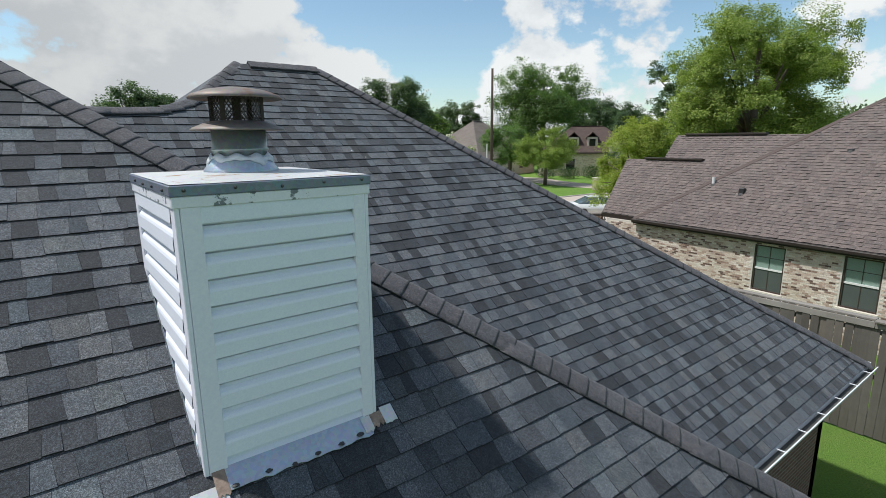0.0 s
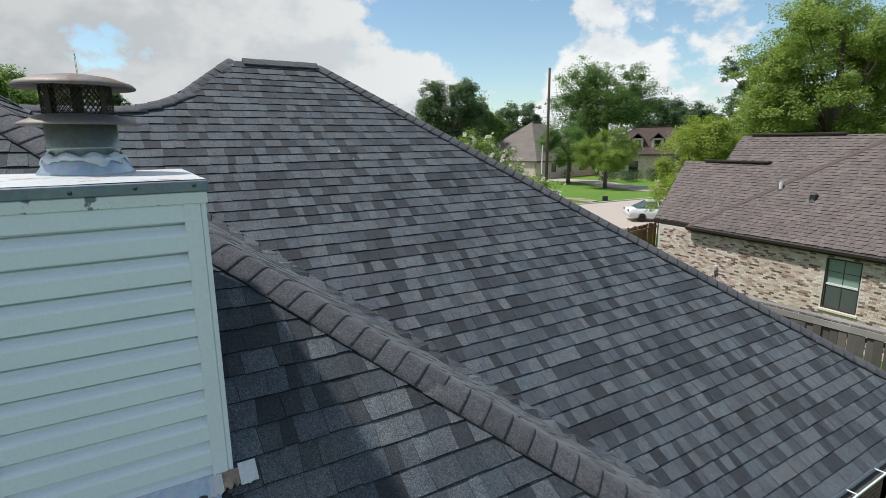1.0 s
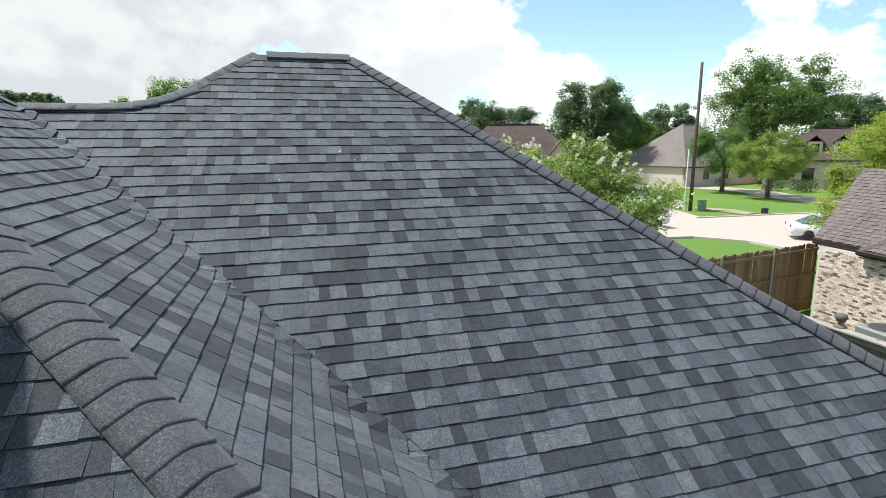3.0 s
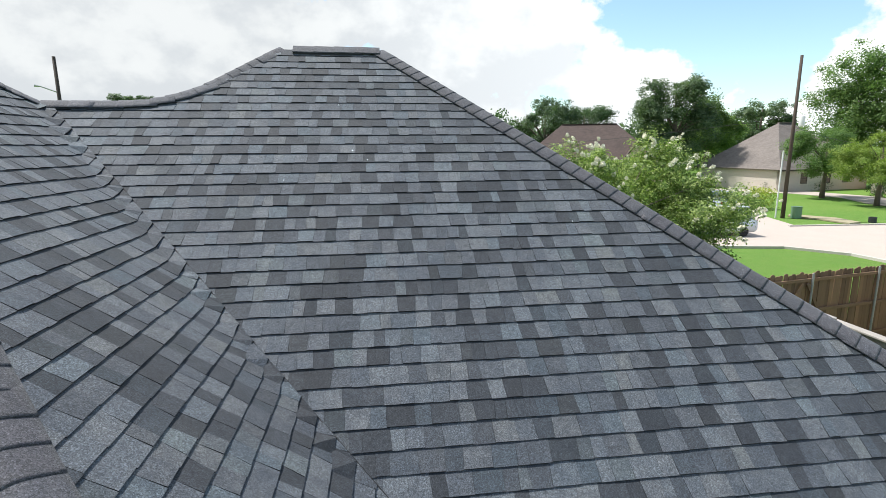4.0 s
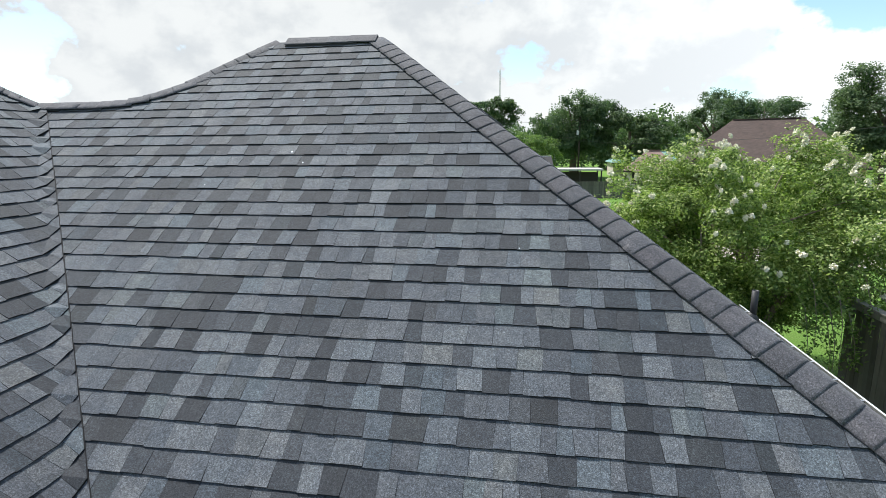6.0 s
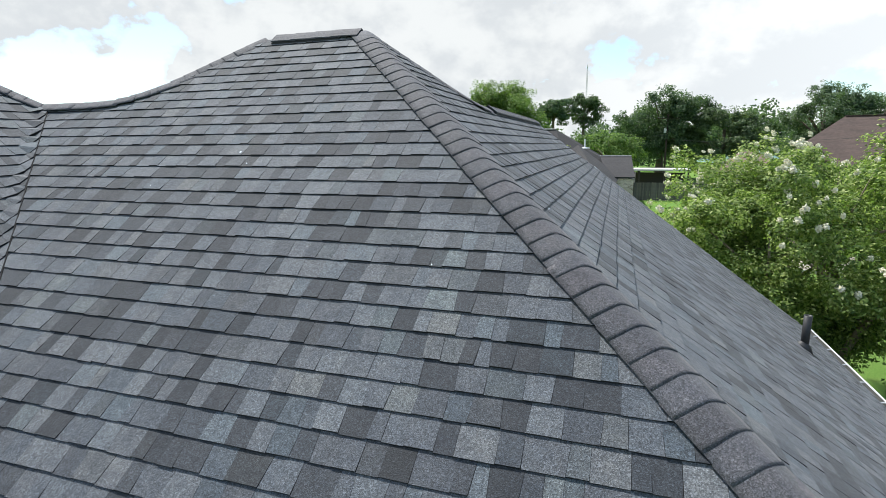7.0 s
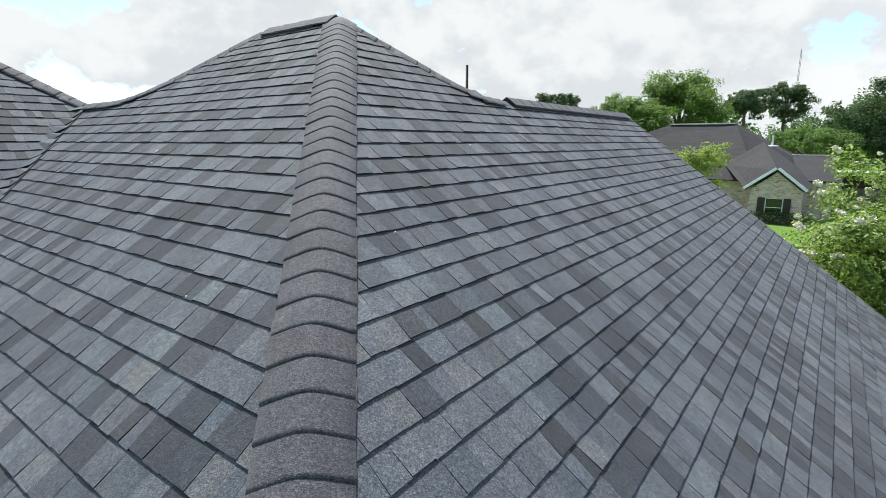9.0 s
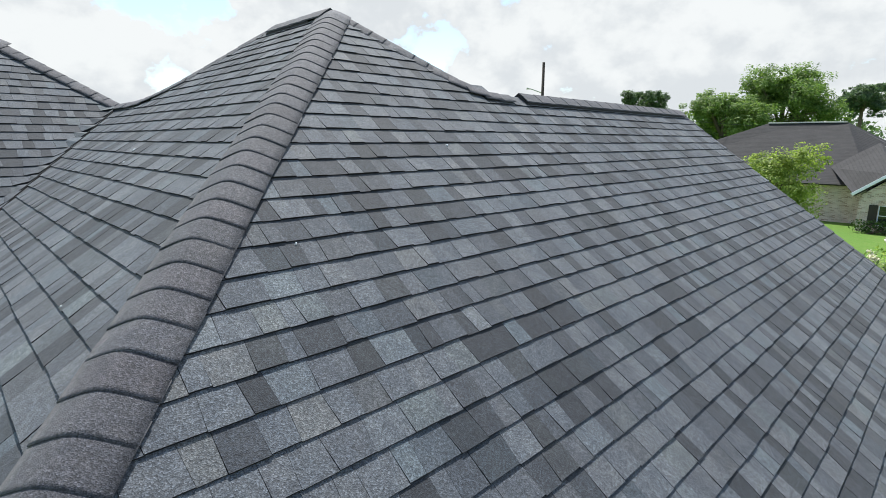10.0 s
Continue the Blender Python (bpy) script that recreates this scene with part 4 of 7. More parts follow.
def gutter(a, b, out):
    """A K-profile gutter with its fascia and soffit along an eave; out: horizontal way outwards."""
    a, b, o = Vector((*a, EAVE)), Vector((*b, EAVE)), Vector((*out, 0))
    x = (b - a).normalized()
    prof = [(0.0, -0.02), (0.0, -0.125), (0.075, -0.125), (0.105, -0.075), (0.118, -0.022), (0.126, -0.020), (0.126, -0.012), (0.112, -0.012), (0.100, -0.070), (0.072, -0.117), (0.008, -0.117), (0.008, -0.02)]
    bm = bmesh.new()
    e = [[bm.verts.new(p + o * (q[0] - 0.012) + Vector((0, 0, q[1]))) for q in prof] for p in (a, b)]
    for k in range(len(prof)):
        j = (k + 1) % len(prof)
        bm.faces.new((e[0][k], e[0][j], e[1][j], e[1][k]))
    bm.faces.new(e[0][::-1])
    bm.faces.new(e[1])
    bmesh.ops.recalc_face_normals(bm, faces=bm.faces)
    g = part("gutter", bm, M_GUTTER, house, "white metal eaves gutter")
    # a dark strip along its bottom and a thin dark sheet inside its front
    sill = [a + o * (0.0 - 0.002) + Vector((0, 0, -0.088)), b + o * (0.0 - 0.002) + Vector((0, 0, -0.088)), b + o * 0.078 + Vector((0, 0, -0.080)), a + o * 0.078 + Vector((0, 0, -0.080))]
    part("litter", slab([tuple(q) for q in (sill if x.cross(o).z < 0 else sill[::-1])][::-1], 0.02), M_GUTTERIN, g, "dark strip along the bottom of the gutter")
    bm = bmesh.new()
    vs = [bm.verts.new(p + o * (dx - 0.012) + Vector((0, 0, dz))) for p, dx, dz in ((a, 0.1095, -0.024), (b, 0.1095, -0.024), (b, 0.0975, -0.072), (a, 0.0975, -0.072))]
    bm.faces.new(vs)
    ex = bmesh.ops.extrude_face_region(bm, geom=list(bm.faces))
    bmesh.ops.translate(bm, vec=o * -0.0015, verts=[q for q in ex["geom"] if isinstance(q, bmesh.types.BMVert)])
    bmesh.ops.recalc_face_normals(bm, faces=bm.faces)
    part("stain", bm, M_GUTTERIN, g, "dark inside face of the gutter")
    n = int((b - a).length / 0.62)
    for k in range(n):
        p = a + x * (0.3 + k * 0.62)
        bm = bmesh.new()
        tube(bm, [p + Vector((0, 0, -0.022)), p + o * 0.11 + Vector((0, 0, -0.018))], [0.007, 0.007], 5)
        part("hanger", bm, M_GUTTER, g)
    bm = bmesh.new()
    vs = [a - o * 0.33 + Vector((0, 0, -0.10)), b - o * 0.33 + Vector((0, 0, -0.10)), b - o * 0.02 + Vector((0, 0, -0.13)), a - o * 0.02 + Vector((0, 0, -0.13))]
    q = [bm.verts.new(v) for v in vs]
    q2 = [bm.verts.new(v - Vector((0, 0, 0.015))) for v in vs]
    bm.faces.new(q)
    bm.faces.new(q2[::-1])
    for k in range(4):
        j = (k + 1) % 4
        bm.faces.new((q2[k], q2[j], q[j], q[k]))
    part("soffit", bm, M_TRIM, house)


gutter((5.05, 1.859), (9.396, 1.859), (0, -1))
gutter((9.396, 1.859), (9.396, 13.15), (1, 0))
gutter((-7, -0.173), (5.049, -0.173), (0, -1))
gutter((5.049, -0.173), (5.049, 1.74), (1, 0))
# rake board on the far gable edge
part("rake_board", slab([(9.40, 13.16, 2.47), (4.476, 13.16, LOW - 0.02), (4.476, 13.16, LOW - 0.16), (9.40, 13.16, 2.33)][::-1], 0.03), M_TRIM, house, "white rake board")

# ---------------------------------------------------------------- chimney chase
chimney = thing("chimney", "white vinyl-sided chimney chase with a metal cap on the shingle roof", "chimney", (0.824, 2.825, 4.3))
CX0, CX1, CY0, CY1, CTOP = -0.418, 0.418, -0.496, 0.496, 1.266     # in the chase's own metres
roof_at = lambda y: 2.62 + 0.75 * (y + 2.825) - 4.3              # the roof's height under the chase
part("core", cube(CX0 + 0.02, CX1 - 0.02, CY0 + 0.02, CY1 - 0.02, roof_at(CY0) - 0.15, CTOP + 0.03), M_SIDING, chimney)
COURSE = 0.119


def siding(face, index):
    """One course of dutch-lap siding on a face, clipped by the roof where it meets it."""
    z0 = 0.006 + (index - 1) * COURSE
    prof = [(-0.004, 0.006), (0.030, 0.0), (0.0275, 0.060), (0.0235, 0.072), (0.0085, 0.090), (0.0030, 0.103), (-0.012, 0.107), (-0.014, COURSE + 0.006)]
    rows = []
    for d, z in prof:
        zz = z0 + z
        if face == "south":
            a, b = (CX0 + 0.075, CY0 - d + 0.004, zz), (CX1 - 0.060, CY0 - d + 0.004, zz)
        elif face == "north":
            a, b = (CX1 - 0.06, CY1 + d - 0.004, zz), (CX0 + 0.06, CY1 + d - 0.004, zz)
        else:
            y_hi = min(CY1 - 0.06, (zz + 4.3 - 2.62) / 0.75 - 2.825)
            y_lo = CY0 + 0.055
            if y_hi < y_lo + 0.01:
                continue
            a, b = ((CX0 - d + 0.004, y_hi, zz), (CX0 - d + 0.004, y_lo, zz)) if face == "west" else ((CX1 + d - 0.004, y_lo, zz), (CX1 + d - 0.004, y_hi, zz))
        if zz > CTOP + 0.02 or (face == "south" and zz < roof_at(CY0)) or (face == "north" and zz < roof_at(CY1)):
            continue
        rows.append((a, b))
    if len(rows) < 3:
        return
    bm = bmesh.new()
    vs = [(bm.verts.new(a), bm.verts.new(b)) for a, b in rows]
    for p, q in zip(vs, vs[1:]):
        bm.faces.new((p[0], p[1], q[1], q[0]))
    part("siding_course", bm, M_SIDING, chimney)


for face in ("south", "west", "east", "north"):
    for k in range(12):
        siding(face, k)


def corner_post(x, y, sx, sy, wide):
    """Outside corner trim: two flanges round a corner."""
    z0 = roof_at(y) - (0.01 if sy < 0 else 0.06)
    bm = bmesh.new()
    box(bm, min(x, x - sx * wide), max(x, x - sx * wide), min(y, y + sy * 0.026), max(y, y + sy * 0.026), z0, CTOP + 0.01, 0.003)
    box(bm, min(x + sx * 0.001, x + sx * 0.022), max(x + sx * 0.001, x + sx * 0.022), min(y + sy * 0.022, y - sy * 0.055), max(y + sy * 0.022, y - sy * 0.055), z0 + 0.002, CTOP + 0.009, 0.003)
    part("corner_post", bm, M_TRIM, chimney, "white corner trim")


corner_post(CX0, CY0, -1, -1, 0.078)
corner_post(CX1, CY0, 1, -1, 0.062)
corner_post(CX0, CY1, -1, 1, 0.062)
corner_post(CX1, CY1, 1, 1, 0.062)
part("frieze_channel", cube(CX0 + 0.07, CX1 - 0.055, CY0 - 0.012, CY0, CTOP - 0.022, CTOP - 0.004, 0.002), M_TRIM, chimney)

# metal chase cover: flat pan, drip edge, an older painted band below it
OV = 0.035
cap = part("chase_cover", cube(CX0 - OV, CX1 + OV, CY0 - OV, CY1 + OV, CTOP + 0.045, CTOP + 0.090, 0.004), M_CAPMETAL, chimney, "blue-grey steel chase cover")
for k in range(4):
    x0, x1 = CX0 - OV + 0.006, CX1 + OV - 0.006
    y0, y1 = CY0 - OV + 0.006, CY1 + OV - 0.006
    seg = [(x0, x1, y0, y0 + 0.02), (x1 - 0.02, x1, y0 + 0.021, y1 - 0.021), (x0, x1, y1 - 0.02, y1), (x0, x0 + 0.02, y0 + 0.021, y1 - 0.021)][k]
    part("painted_band", cube(*seg, CTOP - 0.002, CTOP + 0.0445, 0.003), M_CAPPAINT, cap, "peeling white painted band")
bm = bmesh.new()
n = 12
grid = [[bm.verts.new((CX0 - OV + 0.006 + (CX1 - CX0 + 2 * OV - 0.012) * i / n, CY0 - OV + 0.006 + (CY1 - CY0 + 2 * OV - 0.012) * j / n,
                       CTOP + 0.093 + 0.012 * math.sin(math.pi * i / n) * math.sin(math.pi * j / n) + rnd.uniform(-0.0012, 0.0012))) for j in range(n + 1)] for i in range(n + 1)]
for i in range(n):
    for j in range(n):
        bm.faces.new((grid[i][j], grid[i + 1][j], grid[i + 1][j + 1], grid[i][j + 1]))
part("pan", bm, M_PAN, cap, "pale stained metal pan", smooth=True)
for x, y, ax in [(CX0 + 0.02 + 0.2 * k, CY0 - OV - 0.002, "y") for k in range(5)] + [(CX0 - OV - 0.002, CY0 + 0.08 + 0.24 * k, "x") for k in range(4)]:
    bm = bmesh.new()
    bmesh.ops.create_uvsphere(bm, u_segments=8, v_segments=5, radius=0.0075)
    bmesh.ops.transform(bm, matrix=Matrix.Translation((x, y, CTOP + 0.066 + rnd.uniform(-0.005, 0.005))), verts=bm.verts)
    part("fastener", bm, M_NAIL, cap)
# apron flashing at the foot, with tar blobs and rust
def roof_sheet(name, pts, lift, material, owner, label="", thick=0.0025):
    """A thin sheet of metal lying on the roof at the chase's foot: plan points in the chase's metres."""
    bm = bmesh.new()
    up = [bm.verts.new((x, y, roof_at(y) + lift)) for x, y in pts]
    lo = [bm.verts.new((x, y, roof_at(y) + lift - thick)) for x, y in pts]
    bm.faces.new(up)
    bm.faces.new(lo[::-1])
    for k in range(len(pts)):
        j = (k + 1) % len(pts)
        bm.faces.new((lo[k], lo[j], up[j], up[k]))
    bmesh.ops.recalc_face_normals(bm, faces=bm.faces)
    return part(name, bm, material, owner, label)


def ragged(x0, x1, y0, y1, n, rough, seed):
    """A strip whose lower edge wanders."""
    r = random.Random(seed)
    low = [(x0 + (x1 - x0) * k / n, y0 + r.uniform(-rough, rough)) for k in range(n + 1)]
    return low + [(x1, y1), (x0, y1)]


FY0 = CY0 - 0.018
flash = roof_sheet("apron_flashing", ragged(CX0 + 0.045, CX1 - 0.045, FY0 - 0.092, FY0, 22, 0.005, 5), 0.024, M_FLASH, chimney, "bent galvanised apron flashing")
roof_sheet("flashing_end", ragged(CX0 - 0.10, CX0 + 0.05, FY0 - 0.125, FY0 - 0.055, 9, 0.006, 6), 0.020, M_PAN, chimney, "pale end of the flashing")
roof_sheet("rust_patch", ragged(CX0 + 0.005, CX0 + 0.060, FY0 - 0.098, FY0 - 0.005, 7, 0.010, 7), 0.0275, M_RUST, chimney, "rusted end of the flashing")
roof_sheet("rust_patch", ragged(CX1 - 0.050, CX1 + 0.045, FY0 - 0.066, FY0 - 0.006, 9, 0.011, 8), 0.0275, M_RUST, chimney, "rusted end of the flashing")
roof_sheet("flashing_end", ragged(CX1 - 0.085, CX1 - 0.030, FY0 - 0.080, FY0 - 0.012, 6, 0.008, 9), 0.0305, M_PAN, chimney, "pale end of the flashing")
roof_sheet("loose_flashing", ragged(CX1 + 0.040, CX1 + 0.115, FY0 - 0.075, FY0 + 0.004, 6, 0.005, 10), 0.033, M_PAN, chimney, "pale loose end of flashing")
for x, r in ((-0.335, 0.015), (-0.18, 0.016), (-0.06, 0.015), (0.06, 0.016), (0.19, 0.017), (0.30, 0.019), (0.41, 0.015)):
    bm = bmesh.new()
    bmesh.ops.create_uvsphere(bm, u_segments=9, v_segments=6, radius=r)
    y = FY0 - 0.078 + rnd.uniform(-0.008, 0.008)
    bmesh.ops.transform(bm, matrix=Matrix.Translation((x, y, roof_at(y) + 0.024)) @ Matrix.Diagonal((1.0, 1.1, 0.35, 1)), verts=bm.verts)
    for v in bm.verts:
        v.co += Vector((rnd.uniform(-1, 1), rnd.uniform(-1, 1), 0)) * 0.005
    part("tar_blob", bm, M_NAIL, flash, "black roofing cement")
# step flashing up the sunny side
for k in range(7):
    y = CY0 + 0.02 + k * 0.125
    bm = bmesh.new()
    z = roof_at(y)
    vs = [(CX0 - 0.026, y, z + 0.02), (CX0 - 0.026, y + 0.14, z + 0.12), (CX0 - 0.026, y + 0.14, z + 0.165), (CX0 - 0.026, y, z + 0.06)]
    bm.faces.new([bm.verts.new(v) for v in vs])
    r = bmesh.ops.extrude_face_region(bm, geom=list(bm.faces))
    bmesh.ops.translate(bm, vec=(0.003, 0, 0), verts=[v for v in r["geom"] if isinstance(v, bmesh.types.BMVert)])
    part("step_flashing", bm, M_FLASH, chimney)

# flue: cone with ragged sealant, pipe, storm skirt, wire screen, lid
FX, FY, FZ = 0.029, 0.115, CTOP + 0.100
flue = part("flue_pipe", lathe([(0.142, 0.05), (0.140, 0.11), (0.146, 0.113), (0.146, 0.121), (0.140, 0.124), (0.138, 0.235)], 40, (FX, FY, FZ)), M_FLUE, chimney, "dull galvanised flue pipe", True)
part("base_cone", lathe([(0.192, -0.004), (0.190, 0.012), (0.175, 0.030), (0.153, 0.082), (0.1435, 0.085)], 40, (FX, FY, FZ)), M_CONE, flue, "dull bluish metal cone under the sealant", True)
bm = bmesh.new()
steps = 72
drip = [0.026 + 0.034 * abs(math.sin(k * 0.37 + 1.3 * math.sin(k * 0.19))) ** 2.6 + 0.012 * math.sin(k * 0.23 + 1.0) + rnd.uniform(-0.005, 0.005) for k in range(steps)]
ring_a = [bm.verts.new((FX + 0.1475 * math.cos(2 * math.pi * k / steps), FY + 0.1475 * math.sin(2 * math.pi * k / steps), FZ + 0.092 + 0.008 * math.sin(k * 0.8))) for k in range(steps)]
ring_b = [bm.verts.new((FX + (0.162 + 0.25 * (0.083 - max(0.02, 0.092 - drip[k]))) * math.cos(2 * math.pi * k / steps), FY + (0.162 + 0.25 * (0.083 - max(0.02, 0.092 - drip[k]))) * math.sin(2 * math.pi * k / steps), FZ + 0.092 - drip[k] * 0.8)) for k in range(steps)]
for k in range(steps):
    j = (k + 1) % steps
    bm.faces.new((ring_a[k], ring_b[k], ring_b[j], ring_a[j]))
col = part("storm_collar", bm, M_SEAL, flue, "ragged collar of dried sealant", True)
mod = col.modifiers.new("thick", "SOLIDIFY")
mod.thickness = 0.006
cowl = part("storm_skirt", lathe([(0.140, 0.243), (0.230, 0.218), (0.236, 0.214), (0.236, 0.219), (0.224, 0.229), (0.145, 0.262), (0.110, 0.264)], 44, (FX, FY, FZ)), M_LID, chimney, "rusty conical metal skirt", True)
part("flue_lid", lathe([(0.02, 0.386), (0.220, 0.382), (0.232, 0.374), (0.235, 0.380), (0.218, 0.396), (0.15, 0.420), (0.06, 0.434), (0.001, 0.436)], 44, (FX, FY, FZ)), M_LID, chimney, "weathered domed metal lid", True)
for k in range(4):
    a = math.pi / 4 + k * math.pi / 2
    part("strut", cube(-0.014, 0.014, -0.002, 0.002, 0.25, 0.385, m=Matrix.Translation((FX + 0.140 * math.cos(a), FY + 0.140 * math.sin(a), FZ)) @ pose(0, 0, 0, 0, 0, 90 + math.degrees(a))), M_MESH, chimney)
part("flue_core", lathe([(0.022, 0.245), (0.022, 0.382)], 12, (FX, FY, FZ)), M_MESH, chimney, "sooty centre rod inside the screen")
# expanded-metal screen: diagonal strands both ways, one joined net
verts, faces = [], []
strands, seg, r0 = 40, 7, 0.134
for way in (1, -1):
    for k in range(strands):
        pts = []
        for q in range(seg + 1):
            a = 2 * math.pi * (k + way * q * 0.62) / strands
            pts.append(Vector((FX + r0 * math.cos(a), FY + r0 * math.sin(a), FZ + 0.262 + 0.122 * q / seg)))
        for a, b in zip(pts, pts[1:]):
            out = Vector((a.x - FX, a.y - FY, 0)).normalized()
            side = (b - a).cross(out).normalized() * 0.0017
            i = len(verts)
            verts += [a - side, a + side, b + side, b - side, a - side + out * 0.002, a + side + out * 0.002, b + side + out * 0.002, b - side + out * 0.002]
            faces += [(i, i + 1, i + 2, i + 3), (i + 7, i + 6, i + 5, i + 4), (i, i + 4, i + 5, i + 1), (i + 2, i + 6, i + 7, i + 3), (i + 1, i + 5, i + 6, i + 2), (i, i + 3, i + 7, i + 4)]
me = bpy.data.meshes.new("wire_screen")
me.from_pydata(verts, [], faces)
part("wire_screen", me, M_MESH, chimney, "sooty expanded-metal spark screen")

# plumbing vent on the far slope
bm = lathe([(0.045, -0.08), (0.045, 0.42), (0.038, 0.42), (0.038, 0.36)], 16)
vent = thing("vent_pipe", "black plumbing vent pipe on the shingle slope", "vent pipe", (8.34, 9.68, 3.28))
part("pipe", bm, M_BLACKPIPE, vent, smooth=True)
bm = lathe([(0.11, -0.012), (0.075, 0.05), (0.048, 0.075), (0.046, 0.08)], 16)
for v in bm.verts:
    v.co.z -= 0.75 * v.co.x * (1 if v.co.z < 0.03 else 0.5)
part("boot", bm, M_BLACKPIPE, vent, "rubber boot flashing", smooth=True)

# ---------------------------------------------------------------- neighbour's brick house
NA = Vector((0.0896, 0.996, 0))                    # along its eave
NB = Vector((0.996, -0.0896, 0))                   # into the house
NP = Vector((17.45, 6.9, 0))
N_EAVE = 2.78
nb = lambda a, b, z: tuple(NP + NA * a + NB * b + Vector((0, 0, z)))
neighbour = thing("neighbour_house", "one-storey cream brick house with a brown shingle roof", "house")


def far_slope(pts, up, along, owner, material, label, thick=0.12):
    """A roof plane of a house that stays far away, with its courses laid along it."""
    n = (Vector(pts[1]) - Vector(pts[0])).cross(Vector(pts[2]) - Vector(pts[0]))
    if n.z < 0:
        pts = pts[::-1]
    return part("roof", slab(pts, thick, (along, up)), material, owner, label)


nup = lambda b, a=0.0: tuple((NB * b + NA * a) * 0.8 + Vector((0, 0, 0.6)))
NZ = 7.25                                            # peak of the main roof
# the three slopes turned to the garden are laid tab by tab
def laid(key, b0, z0, b1, z1, left, right, near, seed, label):
    rise = math.hypot(b1 - b0, z1 - z0)
    c, t = (b1 - b0) / rise, (z1 - z0) / rise
    slopes[key] = Slope(nb(0, b0, z0), -NA, NB * c + Vector((0, 0, t)), NB * -t + Vector((0, 0, c)), lerp_fn([(0, left[0]), (rise, left[1])]), lerp_fn([(0, right[0]), (rise, right[1])]), rise)
    SINGLES.append(shingle_slope(key, near, seed, neighbour, M_BROWNTAB, [0.11, 0.14, 0.17, 0.20], (0.011, 0.014), (-0.0015, 0.0), None, label))


laid("n", 0, N_EAVE, 5.85, NZ, (-4.3, 1.45), (7.9, 2.15), lambda u, v: -3.0 < u < 1.2 and 0.5 < v < 3.2, 5, "brown shingle slope over the long wall")
laid("l", 0.28, N_EAVE + 0.02, 2.82, 4.88, (-6.05, -6.95), (-3.6, -1.1), lambda u, v: -6.2 < u < -3.4 and v < 2.4, 6, "brown shingle slope of the low wing")
laid("m", 2.3, 4.45, 4.2, 5.87, (-5.05, -5.5), (-0.2, 0.4), lambda u, v: False, 7, "brown shingle slope of the middle wing")
far_slope([nb(4.3, 0, N_EAVE), nb(-1.45, 5.85, NZ), nb(4.3, 11.7, N_EAVE)], nup(0, -1), tuple(NB), neighbour, M_BROWNROOF, "brown shingle hip end")
far_slope([nb(-7.9, 11.7, N_EAVE), nb(-7.9, 0, N_EAVE), nb(-2.15, 5.85, NZ)], nup(0, 1), tuple(NB), neighbour, M_BROWNROOF, "brown shingle hip end")
far_slope([nb(-1.45, 5.85, NZ), nb(-2.15, 5.85, NZ), nb(-7.9, 11.7, N_EAVE), nb(4.3, 11.7, N_EAVE)], nup(-1), tuple(NA), neighbour, M_BROWNROOF, "brown shingle slope turned away")
# two lower wings beside it
far_slope([nb(6.95, 2.82, 4.88), nb(1.1, 2.82, 4.88), nb(1.1, 5.6, 2.9), nb(7.6, 5.6, 2.9)], nup(-1), tuple(NA), neighbour, M_BROWNROOF, "brown shingle back of the low wing")
far_slope([nb(5.5, 4.2, 5.87), nb(-0.4, 4.2, 5.87), nb(-0.4, 8.0, 3.0), nb(6.2, 8.0, 3.0)], nup(-1), tuple(NA), neighbour, M_BROWNROOF, "brown shingle back of the middle wing")


def bar(p, q, r, owner, name, material, label="", steps=6):
    bm = bmesh.new()
    tube(bm, [Vector(p), Vector(q)], [r, r], steps)
    return part(name, bm, material, owner, label)


def strip(p, q, wide, tall, owner, name, material, label=""):
    """A straight board from p to q, wide across and tall upwards."""
    p, q = Vector(p), Vector(q)
    x = (q - p).normalized()
    y = Vector((0, 0, 1)).cross(x).normalized()
    z = x.cross(y)
    m = Matrix.Translation(p) @ Matrix((x, y, z)).transposed().to_4x4()
    return part(name, cube(0, (q - p).length, -wide / 2, wide / 2, 0, tall, min(wide, tall) * 0.1, m), material, owner, label)




def bent_strip(p, q, half, fall, owner, name, material, label=""):
    """A strip folded over a hip line."""
    p, q = Vector(p), Vector(q)
    x = (q - p).normalized()
    y = Vector((0, 0, 1)).cross(x).normalized()
    z = x.cross(y)
    bm = bmesh.new()
    rows = [[bm.verts.new(e + y * (c * half) + z * (0.03 - fall * abs(c) * half - d)) for c in (-1, 0, 1) for d in (0.0, 0.02)] for e in (p, q)]
    a, b = rows
    for i in (0, 2):
        bm.faces.new((a[i], a[i + 2], b[i + 2], b[i]))
    bm.faces.new((a[0], b[0], b[1], a[1]))
    bm.faces.new((a[4], a[5], b[5], b[4]))
    bmesh.ops.recalc_face_normals(bm, faces=bm.faces)
    return part(name, bm, material, owner, label)


bent_strip(nb(4.3, 0, N_EAVE), nb(-1.45, 5.85, NZ), 0.13, 0.52, neighbour, "hip_cap", M_BROWNCAP, "brown hip cap line")
bent_strip(nb(-7.9, 0, N_EAVE), nb(-2.15, 5.85, NZ), 0.13, 0.52, neighbour, "hip_cap", M_BROWNCAP, "brown hip cap line")
strip(nb(6.0, 2.82, 4.90), nb(3.4, 2.82, 4.90), 0.22, 0.07, neighbour, "ridge_vent", M_BROWNTRIM, "dark ridge vent")
strip(nb(5.1, 4.2, 5.88), nb(1.8, 4.2, 5.88), 0.22, 0.07, neighbour, "ridge_vent", M_BROWNTRIM, "dark ridge vent")
